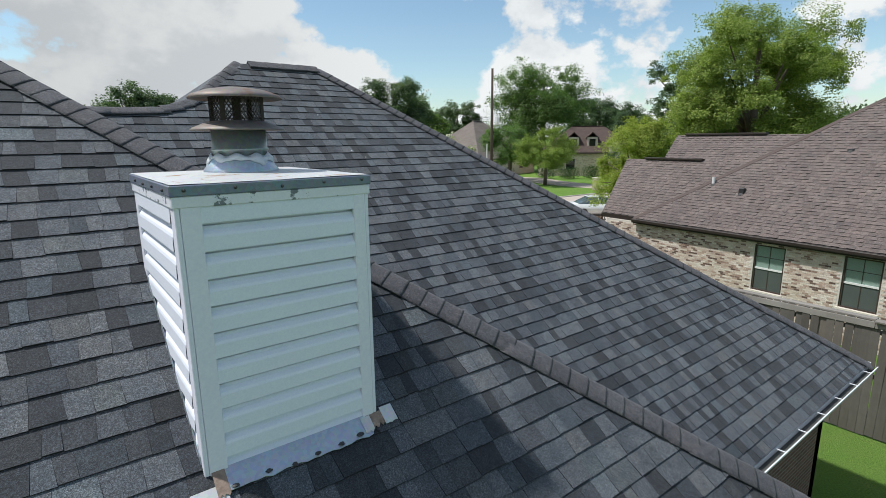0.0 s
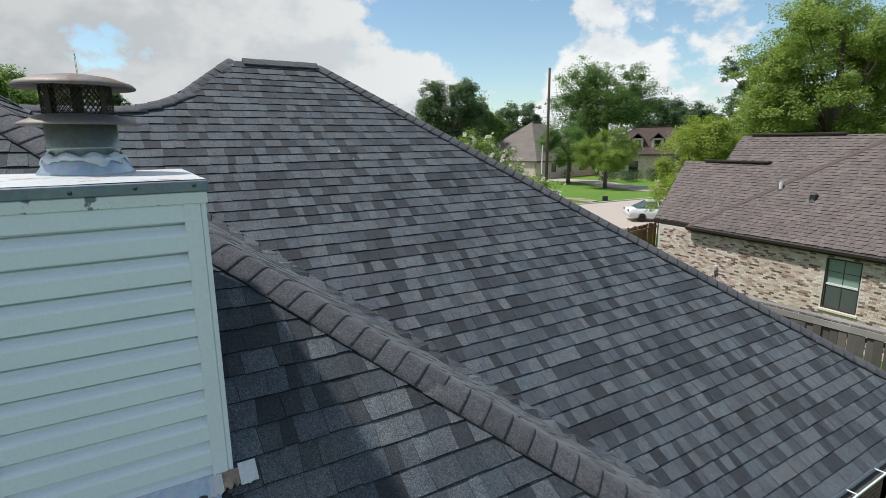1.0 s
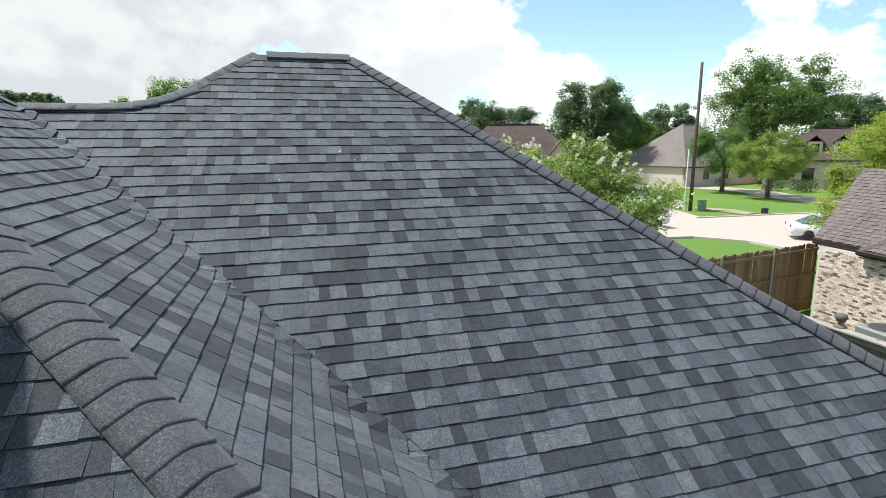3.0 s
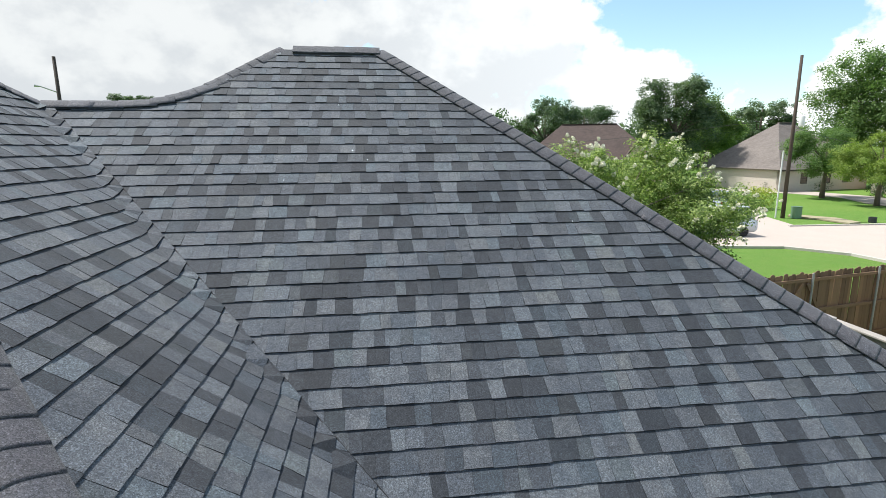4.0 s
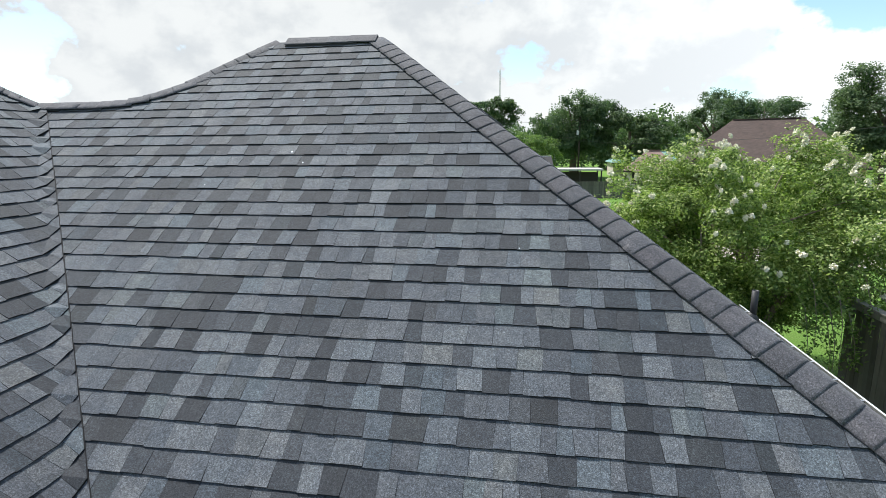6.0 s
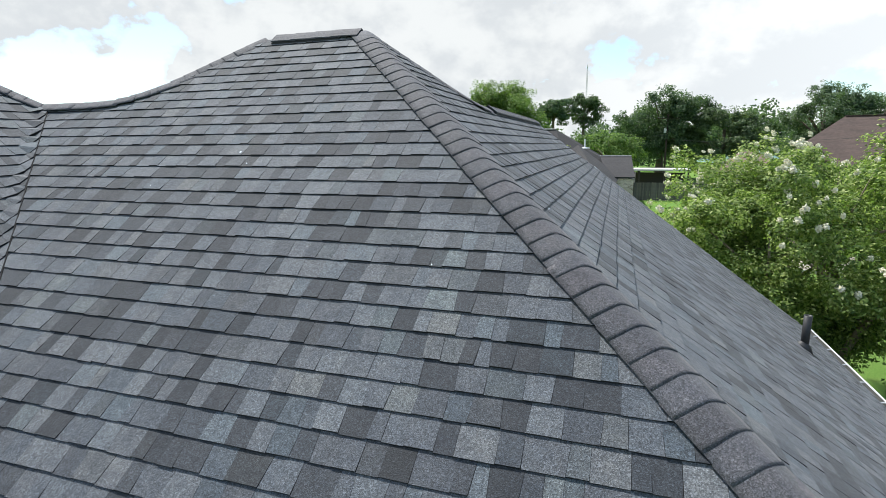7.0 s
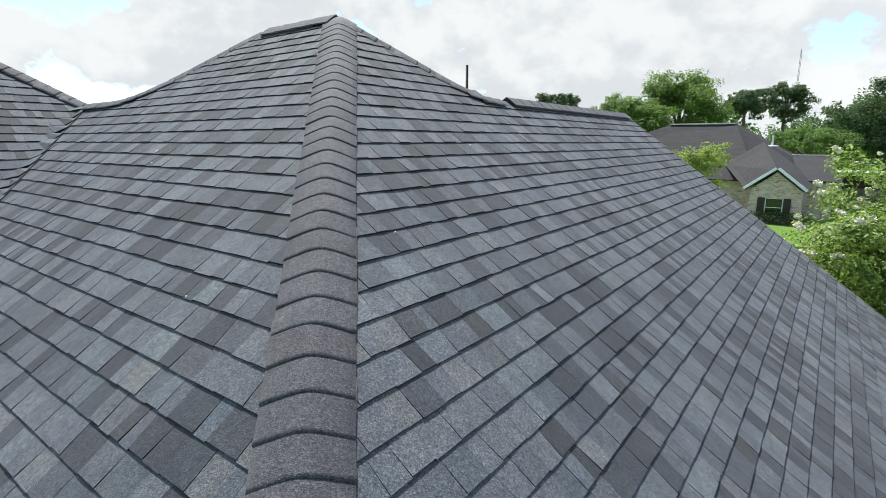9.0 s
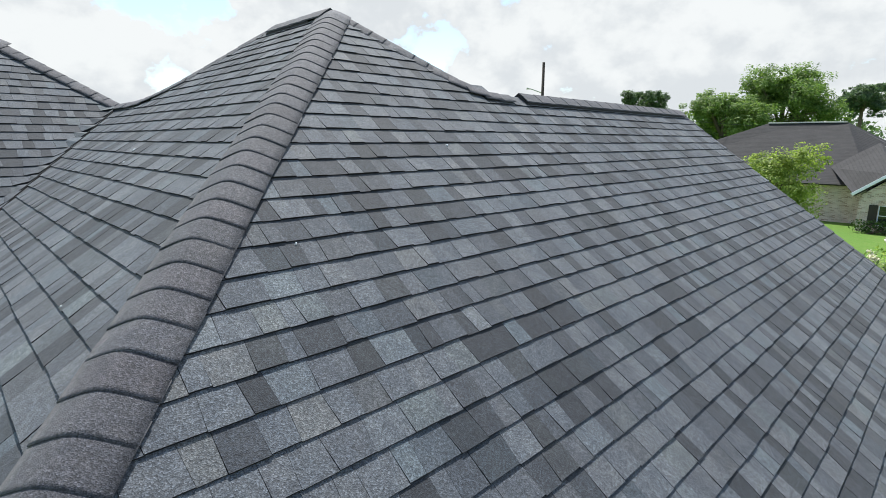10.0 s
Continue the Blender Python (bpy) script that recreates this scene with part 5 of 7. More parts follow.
strip(nb(4.35, -0.02, N_EAVE - 0.17), nb(-7.9, -0.02, N_EAVE - 0.17), 0.05, 0.16, neighbour, "fascia", M_BROWNTRIM, "dark brown fascia and gutter")
strip(nb(4.3, -0.08, N_EAVE - 0.12), nb(-7.9, -0.08, N_EAVE - 0.12), 0.11, 0.10, neighbour, "gutter", M_BROWNTRIM, "dark brown gutter")
strip(nb(6.05, 0.26, N_EAVE - 0.15), nb(4.3, 0.26, N_EAVE - 0.15), 0.05, 0.16, neighbour, "fascia", M_BROWNTRIM, "dark brown fascia")
part("soffit", slab([nb(4.3, 0, N_EAVE - 0.17), nb(-7.9, 0, N_EAVE - 0.17), nb(-7.9, 0.4, N_EAVE - 0.17), nb(4.3, 0.4, N_EAVE - 0.17)], 0.02), M_BROWNTRIM, neighbour)

# its long wall with windows, and the short end wall
WINDOWS = [(-0.63, 1.02), (-3.03, 1.08)]
WB = 0.16
wall_p0, wall_p1 = nb(5.70, WB, 0)[:2], nb(-7.7, WB, 0)[:2]
part("wall", wall_with_openings(wall_p0, wall_p1, 0, N_EAVE - 0.16, 0.3, [(5.70 - a - 0.45, 5.70 - a + 0.45, z, z + 1.47) for a, z in WINDOWS], (NB.x, NB.y)), M_MORTAR, neighbour, "cream brick wall with scattered dark bricks")
part("wall", wall_with_openings(nb(5.70, WB + 0.001, 0)[:2], nb(5.70, 11.2, 0)[:2], 0, N_EAVE - 0.16, 0.3, [], (-NA.x, -NA.y)), M_CREAM, neighbour, "cream brick end wall")
part("wall", wall_with_openings(nb(5.4, 11.2, 0)[:2], nb(-7.7, 11.2, 0)[:2], 0, N_EAVE - 0.16, 0.3, [], (-NB.x, -NB.y)), M_CREAM, neighbour, "cream brick back wall")
part("wall", wall_with_openings(nb(-7.7, 0.66, 0)[:2], nb(-7.7, 10.9, 0)[:2], 0, N_EAVE - 0.16, 0.3, [], (NA.x, NA.y)), M_CREAM, neighbour, "cream brick end wall")


def window(owner, m, w, h, frame_m, upper_m, lower_m, bars=True, label=""):
    """A single-hung window: x across, y into the wall, z up from its foot. Upper sash with glazing bars, lower with a screen."""
    fr = bmesh.new()
    t = 0.045
    box(fr, -w / 2, -w / 2 + t, 0.03, 0.11, 0, h, m=m)
    box(fr, w / 2 - t, w / 2, 0.03, 0.11, 0, h, m=m)
    box(fr, -w / 2 + t, w / 2 - t, 0.031, 0.109, 0, t, m=m)
    box(fr, -w / 2 + t, w / 2 - t, 0.031, 0.109, h - t, h, m=m)
    win = part("window", fr, frame_m, owner, label or "single-hung window")
    part("meeting_rail", cube(-w / 2 + t, w / 2 - t, 0.04, 0.09, h * 0.47, h * 0.47 + 0.05, 0, m), M_PVC if bars else frame_m, win)
    part("pane", cube(-w / 2 + t, w / 2 - t, 0.075, 0.082, h * 0.47 + 0.05, h - t, 0, m), upper_m, win, "upper pane with a pale blind behind")
    part("pane", cube(-w / 2 + t, w / 2 - t, 0.062, 0.068, t, h * 0.47, 0, m), lower_m, win, "lower pane behind an insect screen")
    if bars:
        part("glazing_bar", cube(-0.009, 0.009, 0.066, 0.074, h * 0.47 + 0.05, h - t, 0, m), M_BRONZE, win)
        part("glazing_bar", cube(-w / 2 + t, w / 2 - t, 0.065, 0.073, h * 0.73, h * 0.73 + 0.016, 0, m), M_BRONZE, win)
        part("glazing_bar", cube(-0.009, 0.009, 0.052, 0.060, t, h * 0.47, 0, m), M_BRONZE, win)
    part("backing", cube(-w / 2, w / 2, 0.16, 0.18, 0, h, 0, m), M_SHADOWGAP, win)
    part("sill", cube(-w / 2 - 0.05, w / 2 + 0.05, -0.05, 0.11, -0.07, -0.002, 0.006, m), M_CREAM, win)
    return win


nrot = Matrix((( -NA.x, NB.x, 0, 0), (-NA.y, NB.y, 0, 0), (0, 0, 1, 0), (0, 0, 0, 1)))
for a, z in WINDOWS:
    window(neighbour, Matrix.Translation(nb(a, WB, z)) @ nrot, 0.90, 1.47, M_BRONZE, M_BLIND, M_SCREEN, label="bronze-framed window with a pale green blind")
for a, b, z, h, mt, nm in ((2.3, 1.78, 4.05, 0.32, M_PVC, "pipe_vent"), (1.1, 1.5, 3.86, 0.22, M_BLACKPIPE, "pipe_vent"), (-1.2, 3.4, 5.30, 0.10, M_BLACKPIPE, "roof_vent")):
    v = thing(nm, "short pale vent pipe on the brown roof" if mt is M_PVC else "small dark vent on the brown roof", "roof vent", nb(a, b, z))
    part("pipe", lathe([(0.055, -0.05), (0.055, h), (0.045, h), (0.045, h - 0.05)], 12) if mt is M_PVC else cube(-0.09, 0.09, -0.09, 0.09, -0.06, h, 0.02), mt, v)
    part("collar", lathe([(0.15, -0.03), (0.10, 0.05), (0.056, 0.09)], 12), M_BLACKPIPE, v)
# meter box on the brick, air conditioner on its pad
box_t = thing("meter_box", "small grey electric box on the brick wall", "electric box", nb(3.18, WB - 0.05, 1.36))
part("box", cube(-0.05, 0.05, -0.06, 0.06, 0, 0.16, 0.01), M_RIDGEPALE, box_t)
bm = bmesh.new()
tube(bm, [(0, 0, 0), (0, 0.02, -0.5), (0, 0, -1.3)], [0.015] * 3, 6)
part("conduit", bm, M_POST, box_t)
ac = thing("air_conditioner", "grey outdoor air conditioner beside the brick wall", "air conditioner", (17.25, 9.85, 0), turn=-5)
part("pad", cube(-0.55, 0.55, -0.55, 0.55, 0, 0.10, 0.01), M_KERB, ac)
part("cabinet", cube(-0.45, 0.45, -0.45, 0.45, 0.10, 0.98, 0.05), M_ACGREY, ac)
part("top_grille", lathe([(0.36, 0.982), (0.36, 0.995), (0.30, 1.015), (0.10, 1.025), (0.001, 1.025)], 20), M_ACDARK, ac)
for sx, sy, w, d in ((0, -1, 0.8, 0), (-1, 0, 0, 0.8)):
    for k in range(9):
        z = 0.18 + k * 0.07
        part("louvre", cube(-w / 2 - (0.458 if sx else 0), w / 2 - (0.446 if sx else 0), -d / 2 - (0.458 if sy else 0), d / 2 - (0.446 if sy else 0), z, z + 0.022), M_ACDARK, ac)

# ---------------------------------------------------------------- fences
def fence(name, label, p0, p1, height, board_m, rail_m, face, cap=False, posts=2.4, ragged=0.02, rails=(0.35, 1.2, 2.1), post_m=None, skip=()):
    """Upright boards on rails; face: +1 or -1, the side on which the boards are nailed."""
    p0, p1 = Vector((*p0, 0)), Vector((*p1, 0))
    L, x = (p1 - p0).length, (p1 - p0).normalized()
    ang = math.degrees(math.atan2(x.y, x.x))
    f = thing(name, label, "fence", p0, turn=ang)
    r = random.Random(int(L * 100))
    meshes = []
    for k in range(6):
        bm = bmesh.new()
        h = height + r.uniform(-ragged, ragged)
        w = 0.138
        dog = 0.03
        pts = [(0, 0), (w, 0), (w, h - dog), (w - dog, h), (dog, h), (0, h - dog)]
        va = [bm.verts.new((px, 0, pz)) for px, pz in pts]
        vb = [bm.verts.new((px, 0.018, pz)) for px, pz in pts]
        bm.faces.new(va)
        bm.faces.new(vb[::-1])
        for i in range(6):
            j = (i + 1) % 6
            bm.faces.new((va[j], va[i], vb[i], vb[j]))
        me = mesh_from(bm, "board")
        me.materials.append(board_m)
        meshes.append(me)
    n = int(L / 0.143)
    for k in range(n):
        ob = part("board", r.choice(meshes), None, f)
        ob.matrix_basis = pose(k * 0.143, 0.022 * face + r.uniform(-0.002, 0.002), 0.03 + r.uniform(-0.012, 0.012), r.uniform(-0.5, 0.5), r.uniform(-0.4, 0.4), r.uniform(-0.8, 0.8))
    for z in rails:
        part("rail", cube(0, L, -0.045 * (1 if face > 0 else 0), 0.045 * (0 if face > 0 else 1), z, z + 0.085, 0.004), rail_m, f)
    for k in range(int(L / posts) + 1):
        s = min(k * posts, L - 0.05)
        if post_m is M_POST:
            bm = bmesh.new()
            tube(bm, [(s, -0.075 * face, 0), (s, -0.075 * face, height + 0.02)], [0.03, 0.03], 8)
        else:
            bm = cube(s - 0.045, s + 0.045, -0.135 if face > 0 else 0.046, -0.046 if face > 0 else 0.135, 0, height - 0.05, 0.005)
        part("post", bm, post_m or rail_m, f)
    if cap:
        s = 0.0
        while s < L:
            e = min(s + 3.6, L)
            part("cap_board", cube(s + 0.004, e - 0.004, -0.09, 0.09, height + 0.005, height + 0.042, 0.005, pose(0, 0, 0, r.uniform(-2, 2), 0, 0)), M_FENCECAP, f, "silvered cap board")
            part("trim_board", cube(s + 0.004, e - 0.004, 0.046 if face > 0 else -0.064, 0.064 if face > 0 else -0.046, height - 0.13, height - 0.004, 0.004), M_FENCECAP, f)
            s = e
    return f


old = fence("old_fence", "tall weathered grey board fence with a silvered cap rail", (12.2, -12), (12.2, 14.4), 2.36, M_OLDFENCE, M_OLDFENCE, 1, cap=True)
brown = fence("cedar_fence", "tall brown cedar fence with dog-eared boards", (12.36, 12.55), (19.95, 13.92), 2.36, M_NEWFENCE, M_NEWFENCE, 1, posts=2.5, post_m=M_POST, rails=(0.4, 1.3, 2.16))
# the gate's bracing on the yard side
for s0, z0, s1, z1 in ((1.0, 0.45, 2.2, 2.12), (2.35, 2.12, 3.4, 0.45)):
    d = Vector((s1 - s0, 0, z1 - z0))
    m = Matrix.Translation((s0, -0.06, z0)) @ pose(0, 0, 0, 0, -math.degrees(math.atan2(d.z, d.x)), 0)
    part("brace", cube(0, d.length, -0.018, 0.012, -0.045, 0.045, 0.004, m), M_NEWFENCE, brown, "diagonal gate brace")
# urn on the fence corner
urn = thing("finial", "small weathered stone ball finial on the fence", "finial", (12.2, 7.35, 2.395))
part("base", lathe([(0.11, 0.0), (0.11, 0.03), (0.05, 0.06), (0.045, 0.10), (0.08, 0.13)], 16), M_OLDFENCE, urn, smooth=True)
part("ball", lathe([(0.03, 0.125), (0.085, 0.15), (0.105, 0.20), (0.085, 0.25), (0.03, 0.275), (0.001, 0.28)], 16), M_OLDFENCE, urn, smooth=True)

# ---------------------------------------------------------------- trees
def leaf_mesh(name, centres, normals_up, size, material, aspect=0.5, r=None, facing=None):
    """Many small rhombic leaves, one mesh; facing turns them outwards from their bough."""
    n = len(centres)
    r = r or rng
    d = r.normal(size=(n, 3))
    if facing is not None:
        d = d * 0.75 + facing
    d[:, 2] += normals_up
    d /= np.linalg.norm(d, axis=1, keepdims=True)
    t = np.cross(d, r.normal(size=(n, 3)))
    t /= np.linalg.norm(t, axis=1, keepdims=True)
    s = np.cross(d, t)
    ln = size * r.uniform(0.65, 1.3, size=(n, 1))
    v = np.empty((n, 4, 3))
    v[:, 0] = centres - t * ln
    v[:, 1] = centres + s * ln * aspect + d * ln * 0.15
    v[:, 2] = centres + t * ln
    v[:, 3] = centres - s * ln * aspect + d * ln * 0.15
    me = bpy.data.meshes.new(name)
    me.vertices.add(4 * n)
    me.vertices.foreach_set("co", v.astype(np.float32).ravel())
    me.loops.add(4 * n)
    me.loops.foreach_set("vertex_index", np.arange(4 * n, dtype=np.int32))
    me.polygons.add(n)
    me.polygons.foreach_set("loop_start", np.arange(0, 4 * n, 4, dtype=np.int32))
    me.update(calc_edges=True)
    me.materials.append(material)
    return me


def clump_centres(r, n, rx, ry, z0, z1, shape="round"):
    """Clump centres through a crown, more of them near its skin, with an uneven outline."""
    out = []
    while len(out) < n:
        p = r.normal(size=3)
        p /= np.linalg.norm(p)
        p *= r.uniform(0.35, 1.0) ** 0.6 * r.uniform(0.85, 1.12)
        z = (z0 + z1) / 2 + p[2] * (z1 - z0) / 2
        k = 1.0
        if shape == "vase":
            k = 0.45 + 0.65 * min(1.0, (z - z0) / (z1 - z0) * 1.7)
        elif shape == "cone":
            k = 1.15 - 0.75 * (z - z0) / (z1 - z0)
        out.append((p[0] * rx * k, p[1] * ry * k, z))
    return np.array(out)


def tree(label, at, height, rx, z0, leaves, leaf, material, clumps=90, spread=0.16, trunk=0.22, seed=1, shape="round", ry=None, category="tree", bark=None, stems=1, lean=0.0, group="", lobes=0.31):
    """A tree: tapered trunk, limbs to the clumps, a crown of many leaves in loose clumps."""
    r = np.random.default_rng(seed)
    t = thing("tree", label, category, at, group)
    ry = ry or rx
    # boughs on the crown's skin, each a lobe of smaller sprays turned outwards
    nl = max(11, clumps // 5)
    size = lobes * (rx + ry + (height - z0)) / 3
    mid = clump_centres(r, nl, rx - size * 0.25, ry - size * 0.25, z0 + size * 0.3, height - size * 0.35, shape)
    cs, out, lobe = [], [], []
    for c in mid:
        big = size * r.uniform(0.6, 1.3)
        for k in range(18):
            d = r.normal(size=3)
            d[2] = d[2] + 0.35
            d /= np.linalg.norm(d)
            cs.append(c + d * big * np.array([1, 1, 0.8]) * r.uniform(0.35, 1.0))
            out.append(d)
            lobe.append(big)
    cs, lobe = np.array(cs), np.array(lobe)
    bm = bmesh.new()
    tops = []
    for k in range(stems):
        a = 2 * math.pi * k / max(1, stems) + r.uniform(0, 1)
        foot = Vector((math.cos(a) * 0.22 * (stems > 1), math.sin(a) * 0.22 * (stems > 1), -0.05))
        fork = z0 + (height - z0) * 0.35
        off = Vector((math.cos(a), math.sin(a), 0)) * (rx * 0.30 if stems > 1 else 0.0) + Vector((lean, 0, 0))
        pts = [foot, foot + off * 0.25 + Vector((0, 0, fork * 0.4)), foot + off * 0.7 + Vector((r.uniform(-.1, .1), r.uniform(-.1, .1), fork * 0.8)), foot + off + Vector((0, 0, fork)), foot + off * 1.15 + Vector((r.uniform(-.3, .3), r.uniform(-.3, .3), height * (0.86 if stems == 1 else 0.70)))]
        w = trunk / (1.0 if stems == 1 else 1.7)
        tube(bm, pts, [w * 1.25, w, w * 0.8, w * 0.66, w * 0.14], 8)
        tops.append((pts[2], pts[3]))
    part("trunk", bm, bark or M_BARK, t, smooth=True)
    pick = r.permutation(len(cs))[: 12 if stems == 1 else 16]
    for i, k in enumerate(pick):
        c = Vector(cs[k])
        a, b = tops[i % len(tops)]
        s = a.lerp(b, r.uniform(0.2, 1.0))
        mid = s.lerp(c, 0.5) + Vector((0, 0, 0.10 * (c - s).length))
        bm = bmesh.new()
        tube(bm, [s, mid, c], [trunk * 0.34, trunk * 0.2, trunk * 0.05], 5)
        part("limb", bm, bark or M_BARK, t, smooth=True)
    per = max(1, int(leaves * 1.45) // len(cs))
    rad = np.sqrt(lobe) * 0.185 * np.sqrt(size)
    pts, way = [], []
    for c, d, q in zip(cs, out, rad):
        p = np.clip(r.normal(size=(per, 3)), -1.35, 1.35) * q * np.array([1, 1, 0.75]) * r.uniform(0.6, 1.35)
        pts.append(c + p)
        way.append(np.repeat(d[None, :], per, 0) + p / q * 0.25)
    pts, way = np.concatenate(pts), np.concatenate(way)
    keep = pts[:, 2] > 0.15
    part("crown", leaf_mesh("crown", pts[keep], 0.9, leaf * 0.78, material, r=r, facing=way[keep]), None, t)
    return t, cs


# the crape myrtle beside the house, in blossom
myrtle, cs = tree("multi-stemmed crape myrtle with white blossom beside the house", (10.35, 15.4, 0), 5.65, 3.6, 1.0, 135000, 0.051, M_LEAF_MYRTLE, clumps=600, spread=0.052, trunk=0.15, seed=31, shape="vase", ry=2.5, bark=M_PALEBARK, stems=7, lobes=0.24)
r31 = np.random.default_rng(32)
flowers = []
for k in range(5):
    n = 80
    p = r31.normal(size=(n, 3))
    p /= np.linalg.norm(p, axis=1, keepdims=True)
    p *= r31.uniform(0.3, 1.0, size=(n, 1)) * np.array([0.075, 0.075, 0.10])
    flowers.append(leaf_mesh("blossom", p, 0.2, 0.025, M_FLOWER, 0.9, r31))
skin = sorted(range(len(cs)), key=lambda k: -(cs[k][0] ** 2 / 12.0 + cs[k][1] ** 2 / 6.0 + (cs[k][2] - 3.4) ** 2 / 5))[:560]
for k in skin:
    if cs[k][2] < 2.3 or rnd.random() < 0.42:
        continue
    c = Vector(cs[k])
    o = (c - Vector((0, 0, 3.0))).normalized()
    for q in range(rnd.choice((1, 1, 2))):
        ob = part("blossom", flowers[rnd.randrange(5)], None, myrtle, "white blossom panicle")
        ob.matrix_basis = Matrix.Translation(c + o * rnd.uniform(0.18, 0.34) + Vector((rnd.uniform(-0.12, 0.12), rnd.uniform(-0.12, 0.12), rnd.uniform(-0.06, 0.06)))) @ (Vector((o.x, o.y, 0.35))).to_track_quat("Z", "Y").to_matrix().to_4x4() @ Matrix.Scale(rnd.uniform(0.50, 0.95), 4)
# drooping sprays at its street side
spray = []
for k in range(26):
    a = rnd.uniform(-1.5, 0.9)
    b = Vector((math.cos(a) * rnd.uniform(2.4, 3.2), math.sin(a) * rnd.uniform(1.6, 2.2), rnd.uniform(2.4, 3.4)))
    q = [b, b + Vector((0.35 * math.cos(a), 0.35 * math.sin(a), -0.25)), b + Vector((0.55 * math.cos(a), 0.55 * math.sin(a), -0.9)), b + Vector((0.6 * math.cos(a), 0.6 * math.sin(a), -rnd.uniform(1.2, 1.9)))]
    bm = bmesh.new()
    tube(bm, q, [0.012, 0.010, 0.007, 0.004], 4)
    part("twig", bm, M_PALEBARK, myrtle)
    for i in range(190):
        s = rnd.random() * 3
        j = min(2, int(s))
        spray.append(q[j].lerp(q[j + 1], s - j) + Vector((rnd.gauss(0, 0.07), rnd.gauss(0, 0.07), rnd.gauss(0, 0.06))))
part("foliage", leaf_mesh("foliage", np.array([tuple(p) for p in spray]), 0.2, 0.042, M_LEAF_MYRTLE), None, myrtle, "drooping leafy sprays")

# garden trees across the street and behind the neighbour
tree("round-headed street tree on the far lawn", (51.9, 51.9, 0), 8.0, 4.0, 1.8, 32000, 0.095, M_LEAF_MID, 130, 0.10, 0.22, 41, group="street trees")
tree("bright green street tree on the far lawn", (50.8, 44.5, 0), 7.0, 4.3, 1.7, 46000, 0.090, M_LEAF_LARGE, 170, 0.10, 0.2, 42, group="street trees")
tree("young yellow-green tree behind the neighbour's house", (26.3, 16.7, 0), 7.1, 2.0, 1.4, 46000, 0.062, M_LEAF_LIME, 150, 0.12, 0.2, 43)
tree("large spreading tree behind the neighbour's house", (33.9, 13.8, 0), 13.8, 4.8, 1.6, 150000, 0.084, M_LEAF_LARGE, 320, 0.088, 0.45, 44, lobes=0.22)
tree("small tree beside the neighbour's drive", (62.0, 42.0, 0), 4.4, 1.8, 1.4, 2500, 0.12, M_LEAF_OAK, 40, 0.11, 0.12, 45)
tree("young tree behind the house", (2.3, 28.4, 0), 5.9, 1.6, 2.2, 11000, 0.075, M_LEAF_LARGE, 90, 0.10, 0.12, 46)
tree("tall dark oak far behind the houses", (47.4, 74.0, 0), 16.4, 6.4, 3.5, 36000, 0.198, M_LEAF_OAK, 170, 0.08, 0.5, 48)
tree("broad dark oak behind the brown-roofed house", (33.6, 91.6, 0), 13.4, 6.6, 3.0, 27000, 0.198, M_LEAF_OAK, 130, 0.09, 0.5, 49)
tree("broad dark oak behind the brown-roofed house", (39.5, 89.0, 0), 13.2, 6.2, 3.0, 24000, 0.198, M_LEAF_OAK, 120, 0.09, 0.45, 50)
tree("large open-crowned tree behind the street", (73.3, 65.1, 0), 19.0, 8.8, 4.0, 45000, 0.209, M_LEAF_MID, 200, 0.075, 0.6, 51)
tree("tall tree behind the street", (61.3, 87.0, 0), 14.2, 5.0, 3.0, 21000, 0.220, M_LEAF_MID, 100, 0.09, 0.5, 52)
tree("full green tree behind the back gardens", (-13.0, 92.5, 0), 16.3, 6.4, 3.5, 33000, 0.231, M_LEAF_MID, 150, 0.08, 0.5, 53)
tree("green tree far behind the ridge", (-16.5, 80.0, 0), 13.4, 5.0, 3.5, 24000, 0.209, M_LEAF_MID, 110, 0.09, 0.45, 54)
tree("dark oak at the edge of the woods", (12.8, 99.5, 0), 14.9, 8.0, 3.0, 36000, 0.248, M_LEAF_OAK, 150, 0.08, 0.6, 55)
tree("dark oak at the edge of the woods", (21.6, 95.3, 0), 11.4, 6.0, 2.0, 24000, 0.231, M_LEAF_OAK, 110, 0.09, 0.5, 56)
tree("low broad tree by the covered patio", (4.5, 84.0, 0), 7.6, 6.2, 2.2, 21000, 0.176, M_LEAF_MID, 90, 0.08, 0.4, 57)
tree("pine with a high thin crown", (-39.0, 103.5, 0), 16.3, 4.2, 9.5, 15000, 0.20, M_LEAF_OAK, 90, 0.13, 0.35, 58, group="far pines")
tree("pine with a high thin crown", (-7.5, 118.0, 0), 16.4, 4.0, 9.0, 15000, 0.21, M_LEAF_OAK, 90, 0.13, 0.35, 59, group="far pines")
tree("pine with a high thin crown", (-1.5, 124.0, 0), 16.8, 4.2, 9.0, 15000, 0.21, M_LEAF_OAK, 90, 0.13, 0.35, 60, group="far pines")
tree("dark pine beyond the large tree", (66.0, 36.0, 0), 15.5, 4.2, 6.0, 15000, 0.165, M_LEAF_OAK, 60, 0.11, 0.4, 61, group="far pines")

